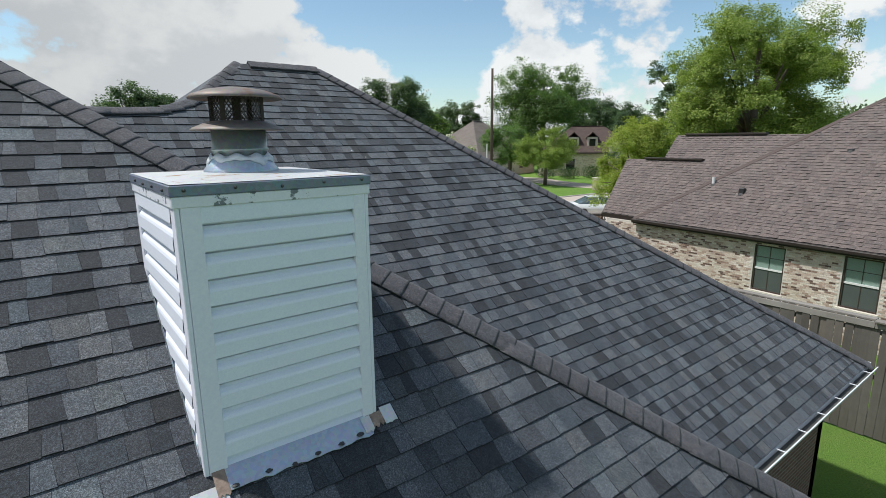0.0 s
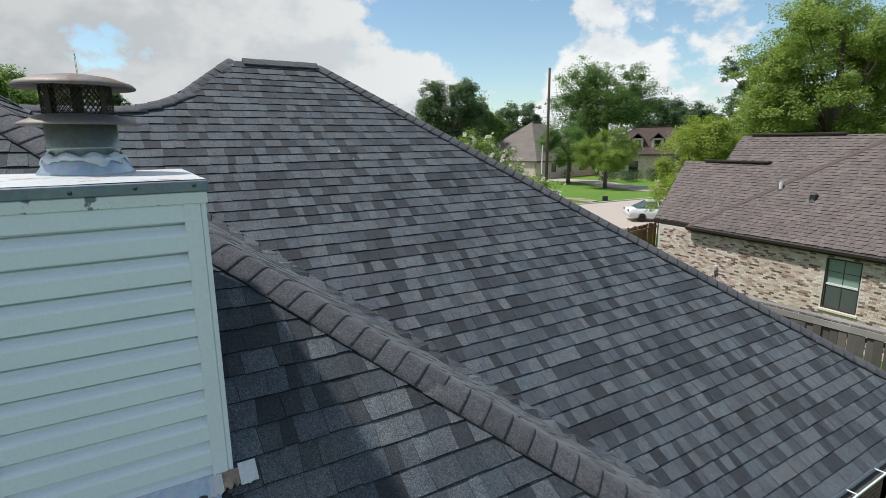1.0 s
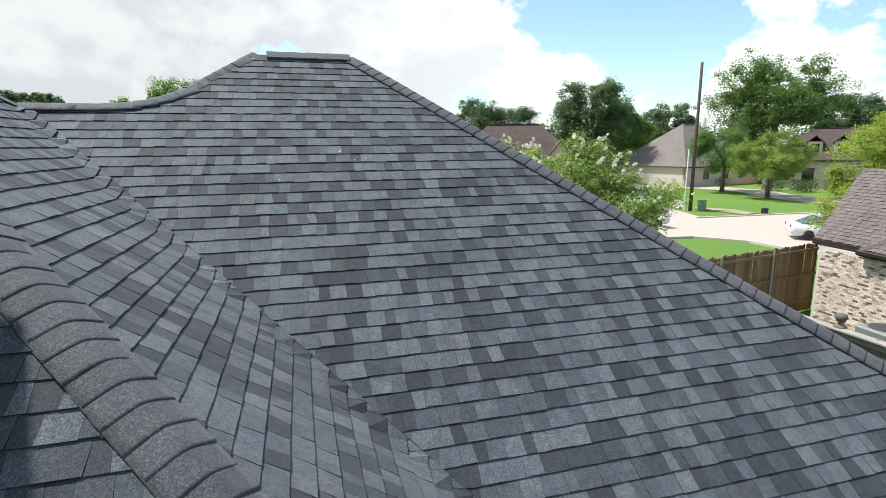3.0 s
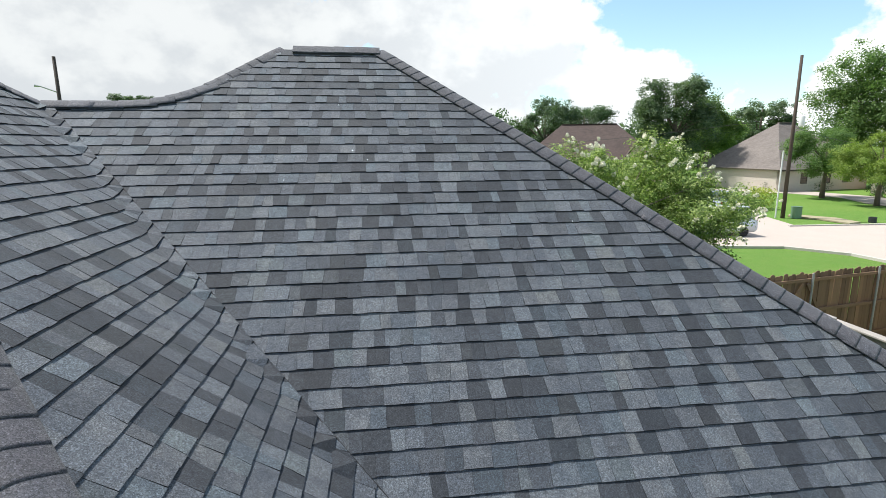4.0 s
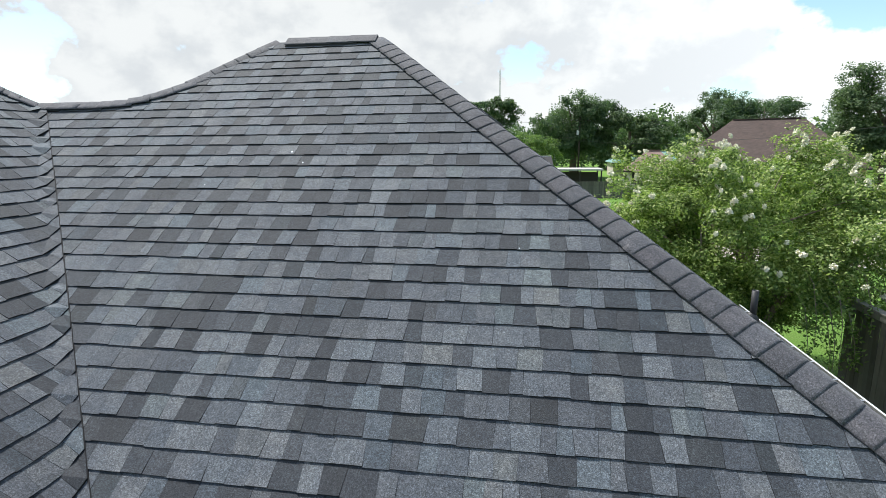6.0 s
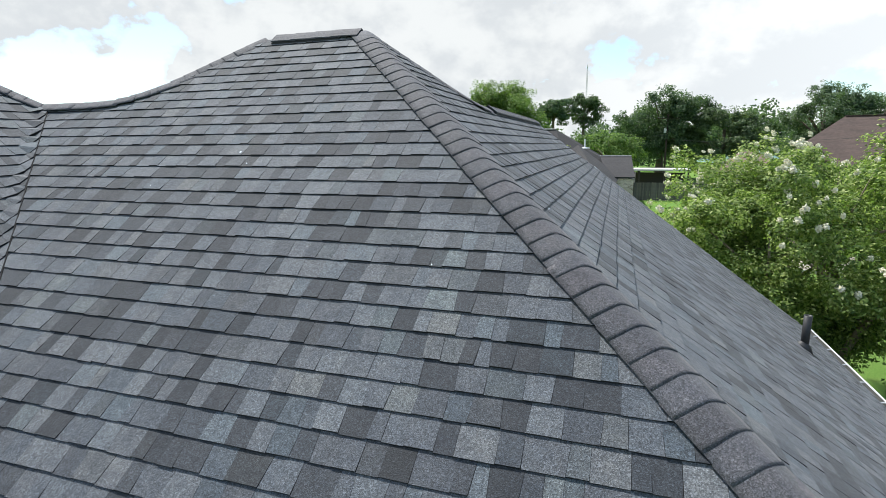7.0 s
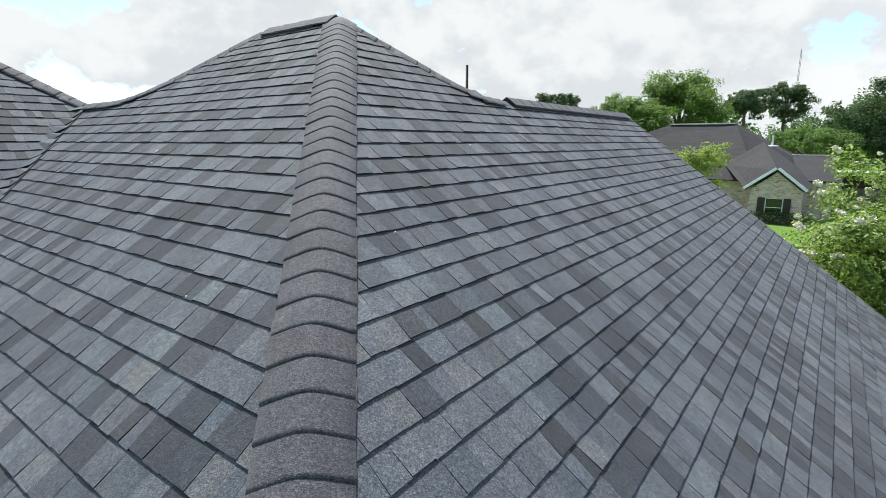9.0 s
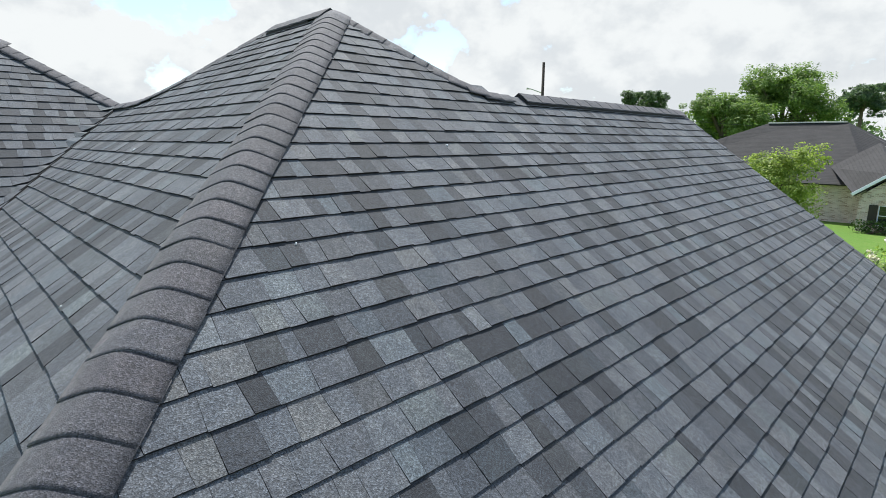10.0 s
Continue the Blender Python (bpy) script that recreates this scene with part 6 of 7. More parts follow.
tree("dark green tree behind the grey-roofed house", (77.0, 94.2, 0), 14.8, 5.0, 2.5, 22000, 0.2, M_LEAF_OAK, 110, 0.08, 0.45, 62)
tree("green tree behind the grey-roofed house", (67.5, 94.8, 0), 13.2, 4.6, 2.5, 20000, 0.2, M_LEAF_MID, 100, 0.08, 0.45, 63)
tree("dark green tree behind the far brick house", (90.9, 65.8, 0), 13.9, 5.6, 2.5, 24000, 0.19, M_LEAF_OAK, 120, 0.08, 0.5, 64)
tree("dark green tree behind the far brick house", (87.6, 56.0, 0), 12.0, 5.0, 2.5, 20000, 0.19, M_LEAF_OAK, 110, 0.08, 0.5, 65)

# the woods all round: one ragged belt of crowns
r = np.random.default_rng(71)
pts = []
for k in range(230):
    a = r.uniform(0.05, 0.95) * math.pi if k % 5 else r.uniform(1, 2) * math.pi
    d = r.uniform(118, 200)
    h = r.uniform(8.0, 13.4) * (1.15 if r.random() < 0.2 else 1.0)
    w = r.uniform(3.5, 7.5)
    cx, cy = 8 + d * math.cos(a), 10 + d * math.sin(a)
    cc = clump_centres(r, 26, w, w, 1.2, h)
    pts.append(np.concatenate([c + r.normal(size=(42, 3)) * np.array([1.15, 1.15, 0.85]) for c in cc]) + np.array([cx, cy, 0]))
woods = part("far_woods", leaf_mesh("far_woods", np.concatenate(pts), 0.8, 0.44, M_LEAF_OAK, 0.6, r), None, None)
tagged(woods, "belt of mixed dark green woods behind the houses", "woods", kind="stuff")


def hedge(label, at, w, d, h, n, seed, material=None, turn=0.0):
    """A clipped or loose bush: twigs and many small leaves."""
    r = np.random.default_rng(seed)
    t = thing("bush", label, "bush", at, turn=turn)
    for k in range(6):
        bm = bmesh.new()
        tube(bm, [(r.uniform(-w, w) * 0.3, r.uniform(-d, d) * 0.3, 0), (r.uniform(-w, w) * 0.42, r.uniform(-d, d) * 0.42, h * 0.75)], [0.03, 0.012], 5)
        part("stem", bm, M_BARK, t)
    p = r.uniform(-1, 1, size=(n, 3))
    p /= np.maximum(1.0, (np.abs(p) ** 3).sum(1, keepdims=True) ** (1 / 3))
    p *= r.uniform(0.7, 1.05, size=(n, 1))
    p = p * np.array([w / 2, d / 2, h / 2]) + np.array([0, 0, h / 2])
    part("foliage", leaf_mesh("foliage", p, 0.6, 0.085, material or M_LEAF_BUSH, r=r), None, t)
    return t


hedge("dark clipped hedge before the grey-roofed house", (57.0, 61.2, 0), 10.0, 1.4, 1.3, 2600, 81)
hedge("round clipped bush before the far brick house", (63.0, 46.4, 0), 3.6, 2.0, 2.0, 1300, 82)
hedge("dark clipped bush before the far brick house", (60.5, 48.6, 0), 4.0, 2.0, 1.7, 1300, 83)
hedge("dark clipped bush before the far brick house", (58.6, 51.2, 0), 3.4, 2.0, 1.9, 1100, 84)
hedge("arching ornamental grass beside the street", (38.3, 44.2, 0), 2.6, 2.2, 2.1, 1500, 85, M_LEAF_LIME)
hedge("low shrub bed beside the driveway", (36.6, 43.6, 0), 2.6, 3.0, 1.1, 1100, 86, M_LEAF_MID)
hedge("low bushes under the brick gable", (4.4, 47.8, 0), 4.2, 1.0, 0.9, 1100, 87)
hedge("low flowering shrub beyond the house", (8.0, 24.0, 0), 3.0, 2.2, 2.2, 1800, 88, M_LEAF_MID)

# ---------------------------------------------------------------- far houses
def hip_house(label, at, turn, w, d, eave, ridge, ridge_len, roof_m, wall_m, windows=(), extra=None):
    """A hip-roofed house: x along its front, y into it; origin at the middle of its front wall."""
    h = thing("house", label, "house", at, turn=turn)
    o = 0.45
    x0, x1, y0, y1 = -w / 2 - o, w / 2 + o, -o, d + o
    ym, xa, xb = d / 2, -ridge_len / 2, ridge_len / 2
    up = (ridge - eave) / (d / 2 + o)
    sl = math.hypot(1, up)
    for pts, u, v in (([(x0, y0, eave), (x1, y0, eave), (xb, ym, ridge), (xa, ym, ridge)], (0, 1 / sl, up / sl), (1, 0, 0)),
                      ([(x1, y1, eave), (x0, y1, eave), (xa, ym, ridge), (xb, ym, ridge)], (0, -1 / sl, up / sl), (1, 0, 0)),
                      ([(x1, y0, eave), (x1, y1, eave), (xb, ym, ridge)], (-1 / sl, 0, up / sl), (0, 1, 0)),
                      ([(x0, y1, eave), (x0, y0, eave), (xa, ym, ridge)], (1 / sl, 0, up / sl), (0, 1, 0))):
        far_slope(pts, u, v, h, roof_m, "shingled hip slope", 0.15)
    strip((xa, ym, ridge), (xb, ym, ridge), 0.35, 0.08, h, "ridge_cap", M_RIDGEPALE if roof_m is M_FARDARK else roof_m)
    for (p0, p1, inn) in (((-w / 2, 0), (w / 2, 0), (0, 1)), ((w / 2, 0.001), (w / 2, d), (-1, 0)), ((w / 2 - 0.25, d), (-w / 2 + 0.25, d), (0, -1)), ((-w / 2, d), (-w / 2, 0.001), (1, 0))):
        ops = [(x + w / 2 - ww / 2, x + w / 2 + ww / 2, z, z + hh) for x, z, ww, hh in windows] if p0 == (-w / 2, 0) else []
        part("wall", wall_with_openings(p0, p1, 0, eave - 0.02, 0.25, ops, inn), wall_m, h, "outer wall")
    for x, z, ww, hh in windows:
        window(h, Matrix.Translation((x, 0, z)), ww, hh, M_BRONZE, M_GLASS, M_GLASS, False, "dark window")
    for pts in (((x0, y0), (x1, y0)), ((x1, y1), (x0, y1))):
        strip((*pts[0], eave - 0.2), (*pts[1], eave - 0.2), 0.06, 0.2, h, "fascia", M_TRIM if roof_m is M_FARDARK else M_BROWNTRIM)
    return h


grey_house = hip_house("grey-roofed house with pale walls across the street", (60.6, 61.0, 0), 10, 15.5, 13, 2.75, 8.7, 2.2, M_FARGREY, M_STUCCO, [(-3.5, 0.9, 1.2, 1.4), (0.5, 0.9, 1.2, 1.4), (3.8, 0.9, 1.2, 1.4)])
dish = part("satellite_dish", lathe([(0.001, 0.0), (0.2, 0.04), (0.36, 0.12), (0.35, 0.13), (0.2, 0.055), (0.001, 0.012)], 18), M_ACGREY, grey_house, "small satellite dish", True)
dish.matrix_basis = pose(-4.2, 1.3, 4.2, 60, 0, 20)
brown_house = hip_house("large brown-roofed house behind the crape myrtle", (30.2, 64.3, 0), -22, 18, 13, 3.3, 8.65, 7.2, M_FARBROWN, M_PEACH, [(-4, 0.9, 1.4, 1.5), (4, 0.9, 1.4, 1.5)])
for pts in ([(-7.2, 0.5, 3.6), (-3.6, 0.5, 3.6), (-5.4, 0.5, 5.7)], [(3.8, 0.4, 3.6), (8.0, 0.4, 3.6), (5.9, 0.4, 6.3)]):
    a, b, c = [Vector(p) for p in pts]
    back = Vector((0, 5.0, 0))
    part("gable", slab([tuple(p) for p in (a, b, c)], 0.2, ((1, 0, 0), (0, 0, 1))), M_PEACH, brown_house, "peach stucco gable")
    far_slope([tuple(a - Vector((0.2, 0.3, 0.1))), tuple(c - Vector((0, 0.3, 0))), tuple(c + back), tuple(a + back - Vector((0.2, 0, 0.1)))], (0.7, 0, 0.7), (0, 1, 0), brown_house, M_FARBROWN, "gable roof slope")
    far_slope([tuple(c - Vector((0, 0.3, 0))), tuple(b + Vector((0.2, -0.3, -0.1))), tuple(b + back + Vector((0.2, 0, -0.1))), tuple(c + back)], (-0.7, 0, 0.7), (0, 1, 0), brown_house, M_FARBROWN, "gable roof slope")
small_house = hip_house("small house with a pinkish roof far behind the fence", (21.2, 75.0, 0), -10, 6.5, 6, 2.4, 5.0, 1.6, M_PINKROOF, M_STUCCO, [(-2, 0.9, 1.2, 1.3), (2, 0.9, 1.2, 1.3)])
long_house = hip_house("long low house with a teal metal roof far behind", (26.5, 104.0, 0), 0, 12, 8, 2.6, 4.6, 8.0, M_TEALROOF, M_STUCCO, [(-3, 0.9, 1.2, 1.2)])

# two-storey brick house beyond the far lawn
brick_house = hip_house("two-storey pale brick house with dormers and an arched entrance", (67.2, 50.4, 0), -50, 15, 11, 3.6, 7.6, 5.0, M_FARBROWN, M_PALEBRICK, [(-5.2, 1.0, 1.3, 1.6), (-2.6, 1.0, 1.3, 1.6)])
for x in (-2.2, 0.6):
    part("dormer", cube(x - 0.8, x + 0.8, 1.0, 3.6, 4.2, 5.9), M_STUCCO, brick_house, "pale dormer")
    part("dormer_window", cube(x - 0.45, x + 0.45, 0.93, 0.99, 4.5, 5.6), M_GLASS, brick_house)
    far_slope([(x - 1.0, 0.8, 5.8), (x, 0.8, 6.7), (x, 4.2, 6.7), (x - 1.0, 4.2, 5.8)], (0.7, 0, 0.7), (0, 1, 0), brick_house, M_FARBROWN, "dormer roof")
    far_slope([(x, 0.8, 6.7), (x + 1.0, 0.8, 5.8), (x + 1.0, 4.2, 5.8), (x, 4.2, 6.7)], (-0.7, 0, 0.7), (0, 1, 0), brick_house, M_FARBROWN, "dormer roof")
part("entrance_tower", wall_with_openings((3.0, -1.6), (6.2, -1.6), 0, 5.2, 0.3, [(4 - 3.0 + 0.0, 5.2 - 3.0, 0, 2.6)], (0, 1)), M_STUCCO, brick_house, "pale entrance front")
bm = bmesh.new()
arch = [(4.0 + 0.6 + 0.6 * math.cos(math.pi * k / 10), 2.6 + 0.6 * math.sin(math.pi * k / 10)) for k in range(11)]
va, vb = [bm.verts.new((x, -1.62, z)) for x, z in arch], [bm.verts.new((x, -1.64, z)) for x, z in arch]
bm.faces.new(va)
bm.faces.new(vb[::-1])
for k in range(11):
    j = (k + 1) % 11
    bm.faces.new((va[k], vb[k], vb[j], va[j]))
part("arch", bm, M_GLASS, brick_house, "dark arch over the entrance")
part("entrance_side", cube(3.0, 3.3, -1.3, 0, 0, 5.2), M_STUCCO, brick_house)
part("entrance_side", cube(5.9, 6.2, -1.3, 0, 0, 5.2), M_STUCCO, brick_house)
far_slope([(2.7, -1.9, 5.1), (4.6, -1.9, 6.6), (4.6, 3.4, 6.6), (2.7, 3.4, 5.1)], (0.7, 0, 0.7), (0, 1, 0), brick_house, M_FARBROWN, "entrance roof")
far_slope([(4.6, -1.9, 6.6), (6.5, -1.9, 5.1), (6.5, 3.4, 5.1), (4.6, 3.4, 6.6)], (-0.7, 0, 0.7), (0, 1, 0), brick_house, M_FARBROWN, "entrance roof")
post_box = thing("mailbox", "brick mailbox pillar at the kerb", "mailbox", (49.7, 36.0, 0))
part("pillar", uv_box(cube(-0.3, 0.3, -0.3, 0.3, 0, 1.3, 0.01)), M_PALEBRICK, post_box)
part("cap_stone", cube(-0.36, 0.36, -0.36, 0.36, 1.302, 1.40, 0.02), M_KERB, post_box)
part("door", cube(-0.31, -0.302, -0.1, 0.1, 0.9, 1.1), M_BLACKPIPE, post_box)

# house behind: dark roof, brick gable turned to the garden
back_house = thing("house", "dark-roofed brick house behind the back garden", "house", (0.7, 0, 0))
back_house.scale = (1, 1, 0.9)
RZ = 8.2
far_slope([(-17.5, 51.5, 3.1), (1.9, 51.5, 3.1), (-1.0, 58.8, RZ), (-6.5, 58.3, RZ)], (0, 0.8, 0.6), (1, 0, 0), back_house, M_FARDARK, "dark shingle main slope")
far_slope([(1.9, 51.5, 3.1), (6.9, 57.5, 3.1), (6.8, 63.0, 3.1), (-1.0, 58.8, RZ)], (-0.75, 0, 0.66), (0, 1, 0), back_house, M_FARDARK, "dark shingle end slope")
far_slope([(-17.5, 66.5, 3.1), (-17.5, 51.5, 3.1), (-6.5, 58.3, RZ)], (0.75, 0, 0.66), (0, 1, 0), back_house, M_FARDARK, "dark shingle end slope")
far_slope([(6.8, 66.0, 3.1), (-17.5, 66.5, 3.1), (-6.5, 58.3, RZ), (-1.0, 58.8, RZ), (6.8, 63, 3.1)], (0, -0.8, 0.6), (1, 0, 0), back_house, M_FARDARK, "dark shingle slope turned away")
strip((-6.5, 58.3, RZ - 0.05), (-1.0, 58.8, RZ - 0.05), 0.4, 0.12, back_house, "ridge_cap", M_RIDGEPALE, "pale ridge vent")
far_slope([(1.5, 48.3, 2.65), (3.4, 48.3, 4.3), (1.6, 55.6, 6.4), (-0.8, 53.4, 4.4)], (0.7, 0, 0.7), (0, 1, 0), back_house, M_FARDARK, "dark shingle slope of the gable wing")
far_slope([(3.4, 48.3, 4.3), (5.2, 48.3, 2.65), (5.6, 55.0, 3.1), (1.6, 55.6, 6.4)], (-0.7, 0, 0.7), (0, 1, 0), back_house, M_FARDARK, "dark shingle slope of the gable wing")
wing_wall = part("wall", wall_with_openings((1.8, 48.6), (5.0, 48.6), 0, 2.6, 0.25, [(1.05, 2.15, 0.5, 1.95)], (0, 1)), M_PALEBRICK, back_house, "pale brick gable wall")
part("gable", slab([(1.8, 48.6, 2.601), (5.0, 48.6, 2.601), (3.4, 48.6, 4.05)], 0.25, ((1, 0, 0), (0, 0, 1))), M_PALEBRICK, back_house, "pale brick gable")
window(back_house, Matrix.Translation((3.4, 48.6, 0.5)), 1.1, 1.45, M_TRIM, M_GLASS, M_GLASS, True, "white-framed window")
for x in (2.36, 3.98):
    sh = part("shutter", cube(x, x + 0.46, 48.53, 48.59, 0.48, 1.98, 0.006), M_BROWNTRIM, back_house, "dark window shutter")
for p, q in (((1.45, 48.25, 2.58), (3.4, 48.25, 4.28)), ((5.25, 48.25, 2.58), (3.4, 48.25, 4.28))):
    strip(p, q, 0.08, 0.2, back_house, "bargeboard", M_TRIM, "white bargeboard")
for p0, p1, inn in (((5.0, 48.85), (5.0, 52.6), (-1, 0)), ((5.0, 52.6), (6.8, 52.6), (0, 1)), ((6.8, 52.85), (6.8, 62), (-1, 0)), ((-16.8, 52.2), (1.79, 52.2), (0, 1)), ((1.8, 52.19), (1.8, 48.86), (1, 0)), ((-16.8, 65.8), (-16.8, 52.45), (1, 0)), ((7.35, 65.8), (-16.5, 65.8), (0, -1))):
    part("wall", wall_with_openings(p0, p1, 0, 3.0, 0.25, [], inn), M_PALEBRICK, back_house, "pale brick wall")
far_slope([(4.6, 52.4, 3.2), (6.9, 52.4, 3.2), (6.6, 57.5, 5.2), (3.6, 57.5, 5.2)], (0, 0.9, 0.4), (1, 0, 0), back_house, M_FARDARK, "dark shingle slope of the side wing")
strip((3.6, 57.5, 5.15), (6.6, 57.5, 5.15), 0.3, 0.1, back_house, "ridge_cap", M_RIDGEPALE)
bm = bmesh.new()
tube(bm, [(0, 0, 0), (0, 0, 0.9)], [0.07, 0.07], 10)
pv = thing("roof_vent", "pale vent pipe on the dark roof", "roof vent", (2.9, 56.2, 5.4))
part("pipe", bm, M_PVC, pv)
part("collar", lathe([(0.5, 0.0), (0.45, 0.08), (0.08, 0.12)], 12), M_PVC, pv)
# covered patio and garden fence beyond it
patio = thing("patio_cover", "flat pale patio roof on dark posts", "patio cover", (10.0, 72.0, 0))
part("roof", cube(-4.2, 4.2, -2.2, 2.2, 2.65, 2.85, 0.02), M_RIDGEPALE, patio, "pale flat roof")
for x in (-4, -1.4, 1.4, 4):
    for y in (-2, 2):
        part("post", cube(x - 0.08, x + 0.08, y - 0.08, y + 0.08, 0, 2.648, 0.01), M_BROWNTRIM, patio)
part("back_wall", cube(-4, 4, 1.5, 1.7, 0, 2.3), M_BROWNTRIM, patio)
fence("garden_fence", "grey-brown board fence behind the back gardens", (7.8, 60.5), (26, 62.5), 1.85, M_OLDFENCE, M_OLDFENCE, -1, rails=(0.35, 1.5))

# ---------------------------------------------------------------- poles and cables
def pole(label, at, h, r, arms=(), can=None):
    p = thing("utility_pole", label, "utility pole", at)
    bm = bmesh.new()
    tube(bm, [(0, 0, -0.2), (0, 0, h * 0.5), (0, 0, h)], [r, r * 0.85, r * 0.68], 12)
    part("shaft", bm, M_POLE, p, smooth=True)
    for z, w, ang in arms:
        part("cross_arm", cube(-w, w, -0.05, 0.05, z, z + 0.1, 0.01, pose(0, 0, 0, 0, 0, ang)), M_POLE, p)
        for s in (-0.9, -0.45, 0.9):
            part("insulator", lathe([(0.03, 0), (0.05, 0.04), (0.03, 0.07), (0.05, 0.1), (0.02, 0.14)], 8, (s * w * math.cos(radians(ang)), s * w * math.sin(radians(ang)), z + 0.1)), M_PVC, p)
    if can:
        x, y, z = can
        t = part("transformer", lathe([(0.02, 0), (0.2, 0.02), (0.21, 0.08), (0.21, 0.75), (0.17, 0.82), (0.02, 0.84)], 14, (x, y, z)), M_PVC, p, "pale transformer can", True)
        part("bushing", lathe([(0.03, 0.83), (0.045, 0.9), (0.02, 1.0)], 8, (x, y, z)), M_PVC, t)
        bm = bmesh.new()
        tube(bm, [(0, 0, z + 0.4), (x, y, z + 0.4)], [0.03, 0.03], 5)
        part("bracket", bm, M_POST, t)
    return p


pole_a = pole("brown wooden utility pole with a pale transformer beside the street", (35.6, 38.2, 0), 12.35, 0.155, can=(0.35, -0.35, 7.1))
bm = bmesh.new()
tube(bm, [(-0.38, 0.30, 0), (-0.36, 0.28, 5.3)], [0.055, 0.055], 8)
part("conduit", bm, M_PVC, pole_a, "pale cable conduit")
pole("dark utility pole far behind the ridge", (-18.2, 41.7, 0), 12.0, 0.16, arms=())
pole_c = pole("utility pole with a cross arm and transformer at the woods", (13.2, 93.8, 0), 10.5, 0.18, arms=((9.75, 1.5, 5),), can=(-0.3, -0.35, 7.5))
bm = bmesh.new()
tube(bm, [(-18.2, 41.7, 9.6), (-19.0, 41.2, 9.95), (-19.3, 41.0, 10.0)], [0.04, 0.04, 0.09], 6)
lampb = thing("street_lamp", "small lamp arm on the far pole", "street lamp", (0, 0, 0))
part("arm", bm, M_POST, lampb)


def cable(label, p, q, sag, r=0.018):
    p, q = Vector(p), Vector(q)
    bm = bmesh.new()
    pts = [p.lerp(q, k / 14) - Vector((0, 0, sag * 4 * (k / 14) * (1 - k / 14))) for k in range(15)]
    tube(bm, pts, [r] * 15, 4)
    tagged(part("cable", bm, M_WIRE, None), label, "cable", "overhead cables")


cable("thin service cable from the pole to a house", (35.8, 38.0, 7.0), (69.0, 58.5, 6.2), 0.8, 0.02)
cable("long thin overhead cable over the back gardens", (13.2, 93.8, 7.2), (-18.2, 41.7, 8.6), 1.0)
cable("long thin overhead cable over the back gardens", (13.2, 93.8, 6.6), (35.6, 38.2, 7.9), 1.2)
cable("long thin overhead cable at the woods", (13.2, 93.8, 9.95), (90.0, 92.0, 10.5), 1.0)
cable("long thin overhead cable at the woods", (13.2, 93.8, 9.95), (-80.0, 96.0, 10.6), 1.0)
# radio mast, far off
mast = thing("radio_mast", "thin lattice radio mast far behind the woods", "radio mast", (-24, 499, 0))
for k in range(3):
    a = 2 * math.pi * k / 3
    bar((0.5 * math.cos(a), 0.5 * math.sin(a), 0), (0.5 * math.cos(a), 0.5 * math.sin(a), 72), 0.16, mast, "leg", M_POST)
for k in range(24):
    a = 2 * math.pi * k / 3
    b = a + 2 * math.pi / 3
    bar((0.5 * math.cos(a), 0.5 * math.sin(a), 3 * k), (0.5 * math.cos(b), 0.5 * math.sin(b), 3 * k + 3), 0.1, mast, "brace", M_POST, steps=4)
part("beacon", lathe([(0.4, 72), (0.5, 73), (0.2, 74), (0.05, 76)], 8), M_POST, mast)
gb = thing("utility_box", "green utility box beside the pole", "utility box", (36.5, 37.9, 0))
part("box", cube(-0.3, 0.3, -0.25, 0.25, 0, 0.9, 0.03), M_GREENBOX, gb)
part("lid", cube(-0.32, 0.32, -0.27, 0.27, 0.902, 0.96, 0.02), M_GREENBOX, gb)
dp = thing("drain_pipe_end", "dark culvert mouth in the verge", "culvert", (40.2, 34.9, 0.0))
part("pipe", lathe([(0.26, 0.0), (0.26, 0.42), (0.20, 0.42), (0.20, 0.1)], 14), M_ACDARK, dp)

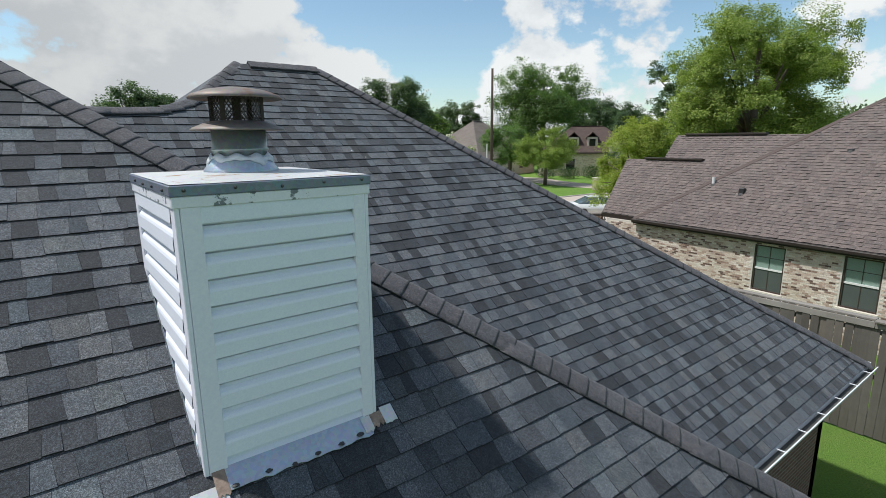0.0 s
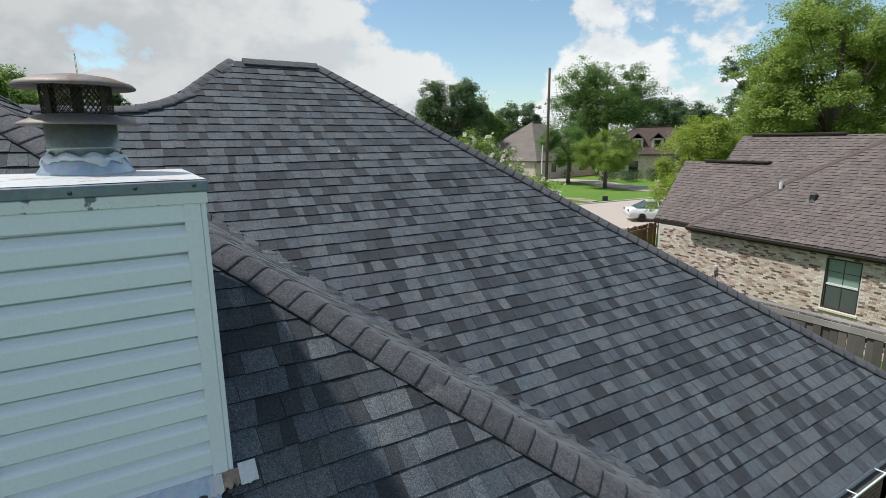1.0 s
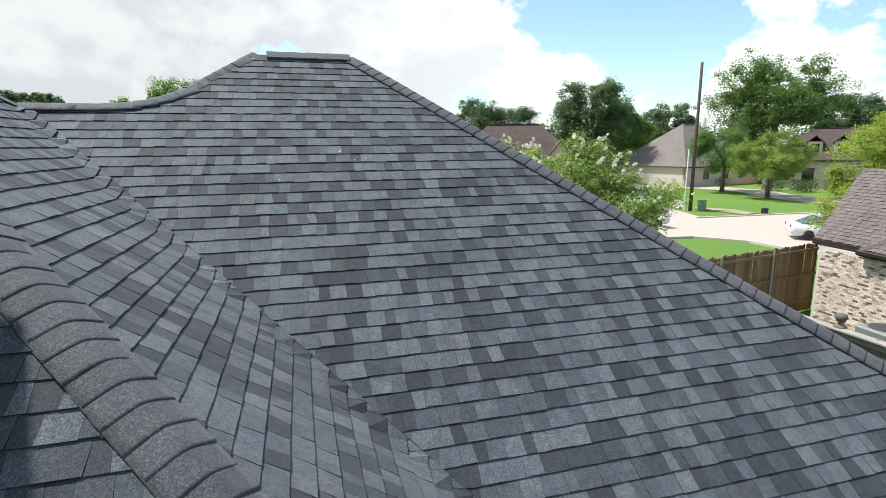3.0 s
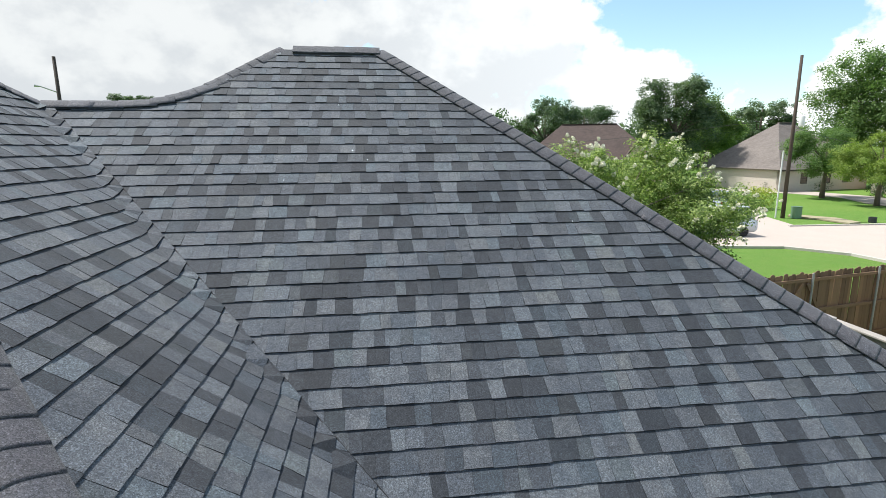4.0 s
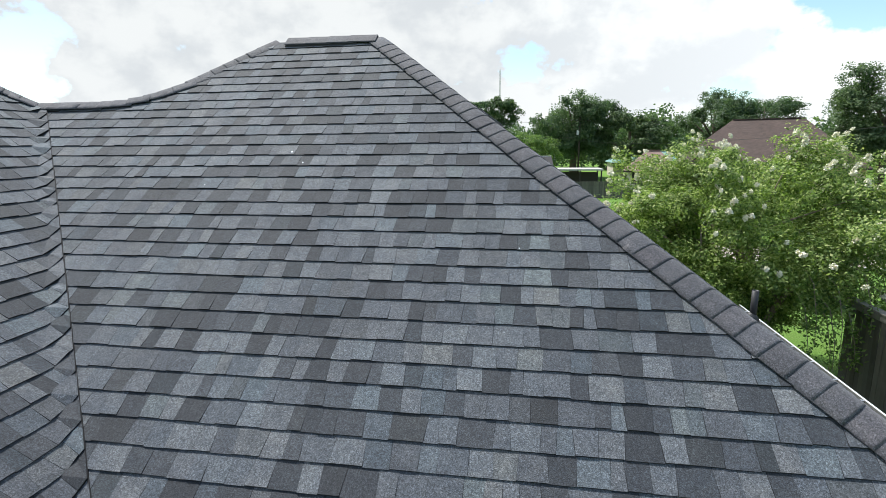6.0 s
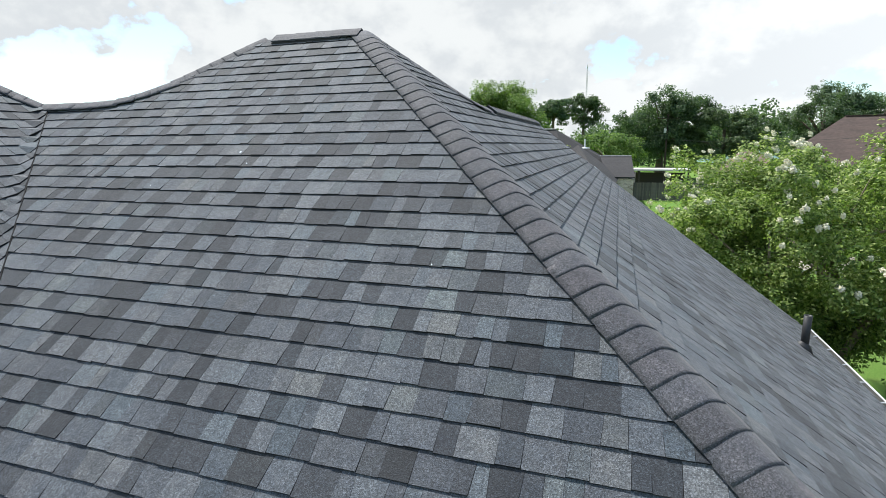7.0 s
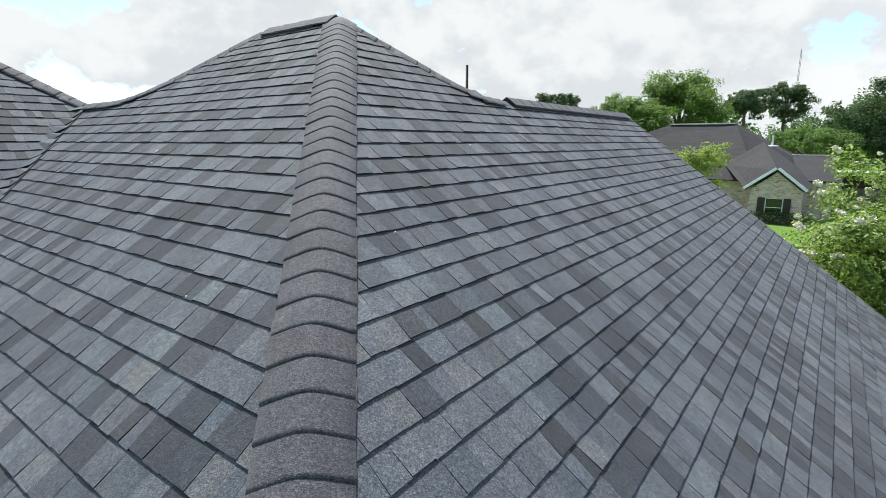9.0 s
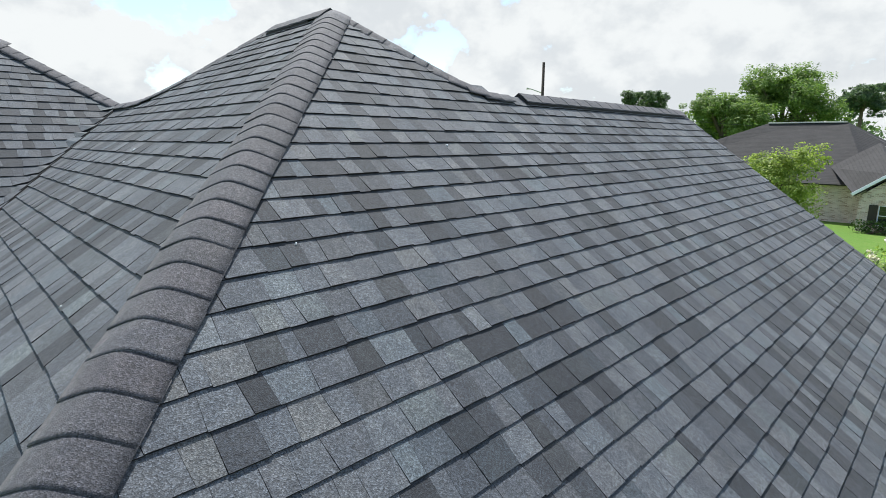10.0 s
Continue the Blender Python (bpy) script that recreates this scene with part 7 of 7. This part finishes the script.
# ---------------------------------------------------------------- parked cars
def car(label, at, turn, paint, L=4.7, W=1.82, H=1.45, suv=False):
    """x forwards, origin on the ground under its middle."""
    c = thing("car", label, "car", at, "parked cars", turn=turn)
    h, bel = H, 0.95 if not suv else 1.08
    low = [(-L / 2, 0.42), (-L / 2 + 0.02, bel - 0.06), (-L / 2 + 0.25, bel + 0.02), (L / 2 - 1.25, bel), (L / 2 - 0.35, bel - 0.09), (L / 2 - 0.03, bel - 0.24), (L / 2, 0.40), (L / 2 - 0.2, 0.24), (-L / 2 + 0.2, 0.26)]
    bm = bmesh.new()
    half = [(-1, 0.90), (-0.86, 1.0), (0.86, 1.0), (1, 0.90)]
    rows = []
    for yk, sc in half:
        rows.append([bm.verts.new((x * (0.985 if abs(yk) == 1 else 1), yk * W / 2, 0.62 + (z - 0.62) * sc)) for x, z in low])
    n = len(low)
    for a, b in zip(rows, rows[1:]):
        for k in range(n):
            j = (k + 1) % n
            bm.faces.new((a[k], b[k], b[j], a[j]))
    bm.faces.new(rows[0])
    bm.faces.new(rows[-1][::-1])
    bmesh.ops.recalc_face_normals(bm, faces=bm.faces)
    bmesh.ops.bevel(bm, geom=list(bm.edges), offset=0.03, segments=2, affect="EDGES")
    part("body", bm, paint, c, smooth=True)
    cab = [(-L / 2 + 0.32, bel), (-L / 2 + 0.45, h - 0.04), (0.0, h), (0.55, h - 0.05), (L / 2 - 1.35, bel)] if suv else [(-L / 2 + 0.50, bel), (-L / 2 + 1.35, h - 0.07), (-0.25, h), (0.30, h - 0.05), (L / 2 - 1.15, bel)]
    bm = bmesh.new()
    rows = []
    for yk in (-1, 1):
        rows.append([bm.verts.new((x, yk * W / 2 * (0.93 if z < bel + 0.1 else 0.74), z)) for x, z in cab])
    for k in range(len(cab)):
        j = (k + 1) % len(cab)
        bm.faces.new((rows[0][k], rows[0][j], rows[1][j], rows[1][k]))
    bm.faces.new(rows[0][::-1])
    bm.faces.new(rows[1])
    bmesh.ops.recalc_face_normals(bm, faces=bm.faces)
    bmesh.ops.bevel(bm, geom=list(bm.edges), offset=0.02, segments=1, affect="EDGES")
    part("glasshouse", bm, M_CARGLASS, c, "tinted windows")
    part("roof_panel", cube(-L / 2 + (0.5 if suv else 1.30), 0.5 if suv else 0.32, -W / 2 * 0.72, W / 2 * 0.72, h - 0.035, h + 0.015, 0.02), paint, c)
    for s in (-1, 1):
        for x in (-0.30,) if not suv else (-1.1, -0.1, 0.7):
            bm = bmesh.new()
            tube(bm, [(x + 0.05, s * W / 2 * 0.945, bel), (x - 0.10, s * W / 2 * 0.765, h - 0.03)], [0.035, 0.03], 5)
            part("pillar", bm, paint, c)
        part("mirror", cube(0.85, 1.05, s * W / 2 - 0.02 + s * 0.06, s * W / 2 + 0.06 + s * 0.06, bel + 0.0, bel + 0.13, 0.03), paint, c)
        part("headlight", cube(L / 2 - 0.32, L / 2 - 0.06, s * W / 2 * 0.62 - 0.16, s * W / 2 * 0.62 + 0.16, bel - 0.27, bel - 0.15, 0.03), M_LAMPGLASS, c)
        part("tail_light", cube(-L / 2 - 0.01, -L / 2 + 0.12, s * W / 2 * 0.72 - 0.16, s * W / 2 * 0.72 + 0.16, bel - 0.22, bel - 0.06, 0.02), M_TAIL, c)
        for x in (-L / 2 + 0.92, L / 2 - 0.92):
            m = Matrix.Translation((x, s * (W / 2 - 0.10), 0.33)) @ pose(0, 0, 0, 90, 0, 0)
            bm = lathe([(0.21, -0.1), (0.30, -0.1), (0.33, -0.07), (0.33, 0.07), (0.30, 0.1), (0.21, 0.1)], 20)
            bmesh.ops.transform(bm, matrix=m, verts=bm.verts)
            wheel = part("wheel", bm, M_TYRE, c, "black tyre")
            bm = lathe([(0.001, -0.09), (0.06, -0.1), (0.20, -0.085), (0.21, -0.06), (0.21, 0.06), (0.20, 0.085), (0.06, 0.1), (0.001, 0.09)], 20)
            bmesh.ops.transform(bm, matrix=m, verts=bm.verts)
            part("rim", bm, M_RIM, wheel, "alloy rim")
    return c


car("white saloon car parked on the pale street", (33.3, 23.7, 0.05), 322, M_CARWHITE)
car("white sport utility car parked behind the crape myrtle", (24.9, 31.6, 0.05), 178, M_CARWHITE, 5.0, 1.95, 1.85, True)
car("silver sport utility car on the driveway", (33.4, 43.2, 0.05), 80, M_CARSILVER, 4.8, 1.9, 1.75, True)

# ---------------------------------------------------------------- last: the single roof pieces
for deck, singles, turn, s, skin in SINGLES:
    for w, lift, sl, sr, u, v in singles:
        ob = part("shingle", tab_mesh(w, lift, sl, sr, skin), None, deck)
        ob.matrix_basis = Matrix.Translation(s.at(u, v)) @ turn @ pose(0, 0, 0, rnd.uniform(-0.25, 0.25), 0, rnd.uniform(-0.3, 0.3))
for base, me, m in CAPS:
    ob = part(me.name.split(".")[0], me, None, base)
    ob.matrix_basis = m

# bricks of the neighbour's long wall, laid in running bond round its windows
BW, BH = 0.16, 0.058
brick_skin = [ob for ob in neighbour.children if ob.name.startswith("wall")][0]
bm = bmesh.new()
box(bm, 0.005, BW - 0.005, -0.006, 0.01, 0.005, BH - 0.005)
brick_me = mesh_from(bm, "brick")
brick_me.materials.append(M_BRICKFACE)
verts, faces, near_bricks = [], [], []
for k in range(int((N_EAVE - 0.17) / BH)):
    z = k * BH
    a = 5.62 - (0.5 * BW if k % 2 else 0.0)
    while a > -7.5:
        if not any(w - 0.47 < a + 0.0 and a - BW < w + 0.47 and wz - 0.09 < z + BH and z < wz + 1.47 for w, wz in WINDOWS):
            if len(near_bricks) < 300 and 1.5 < z < 2.4 and -2.4 < a < 4.2:
                near_bricks.append((a, z))
            else:
                d0 = rnd.uniform(-0.009, -0.005)
                i = len(verts)
                for b in (d0, 0.01):
                    for aa, zz in ((a - 0.005, z + 0.005), (a - BW + 0.005, z + 0.005), (a - BW + 0.005, z + BH - 0.005), (a - 0.005, z + BH - 0.005)):
                        verts.append(nb(aa, WB + b, zz))
                faces += [(i, i + 1, i + 2, i + 3)] + [(i + q, i + 4 + q, i + 4 + (q + 1) % 4, i + (q + 1) % 4) for q in range(4)]
        a -= BW
me = bpy.data.meshes.new("brick_field")
me.from_pydata(verts, [], faces)
tagged(part("brick_field", me, M_BRICKFACE, brick_skin, "field of cream and dark bricks"), kind="stuff")
for a, z in near_bricks:
    ob = part("brick", brick_me, None, brick_skin)
    ob.matrix_basis = Matrix.Translation(nb(a, WB + rnd.uniform(-0.003, 0.001), z)) @ nrot
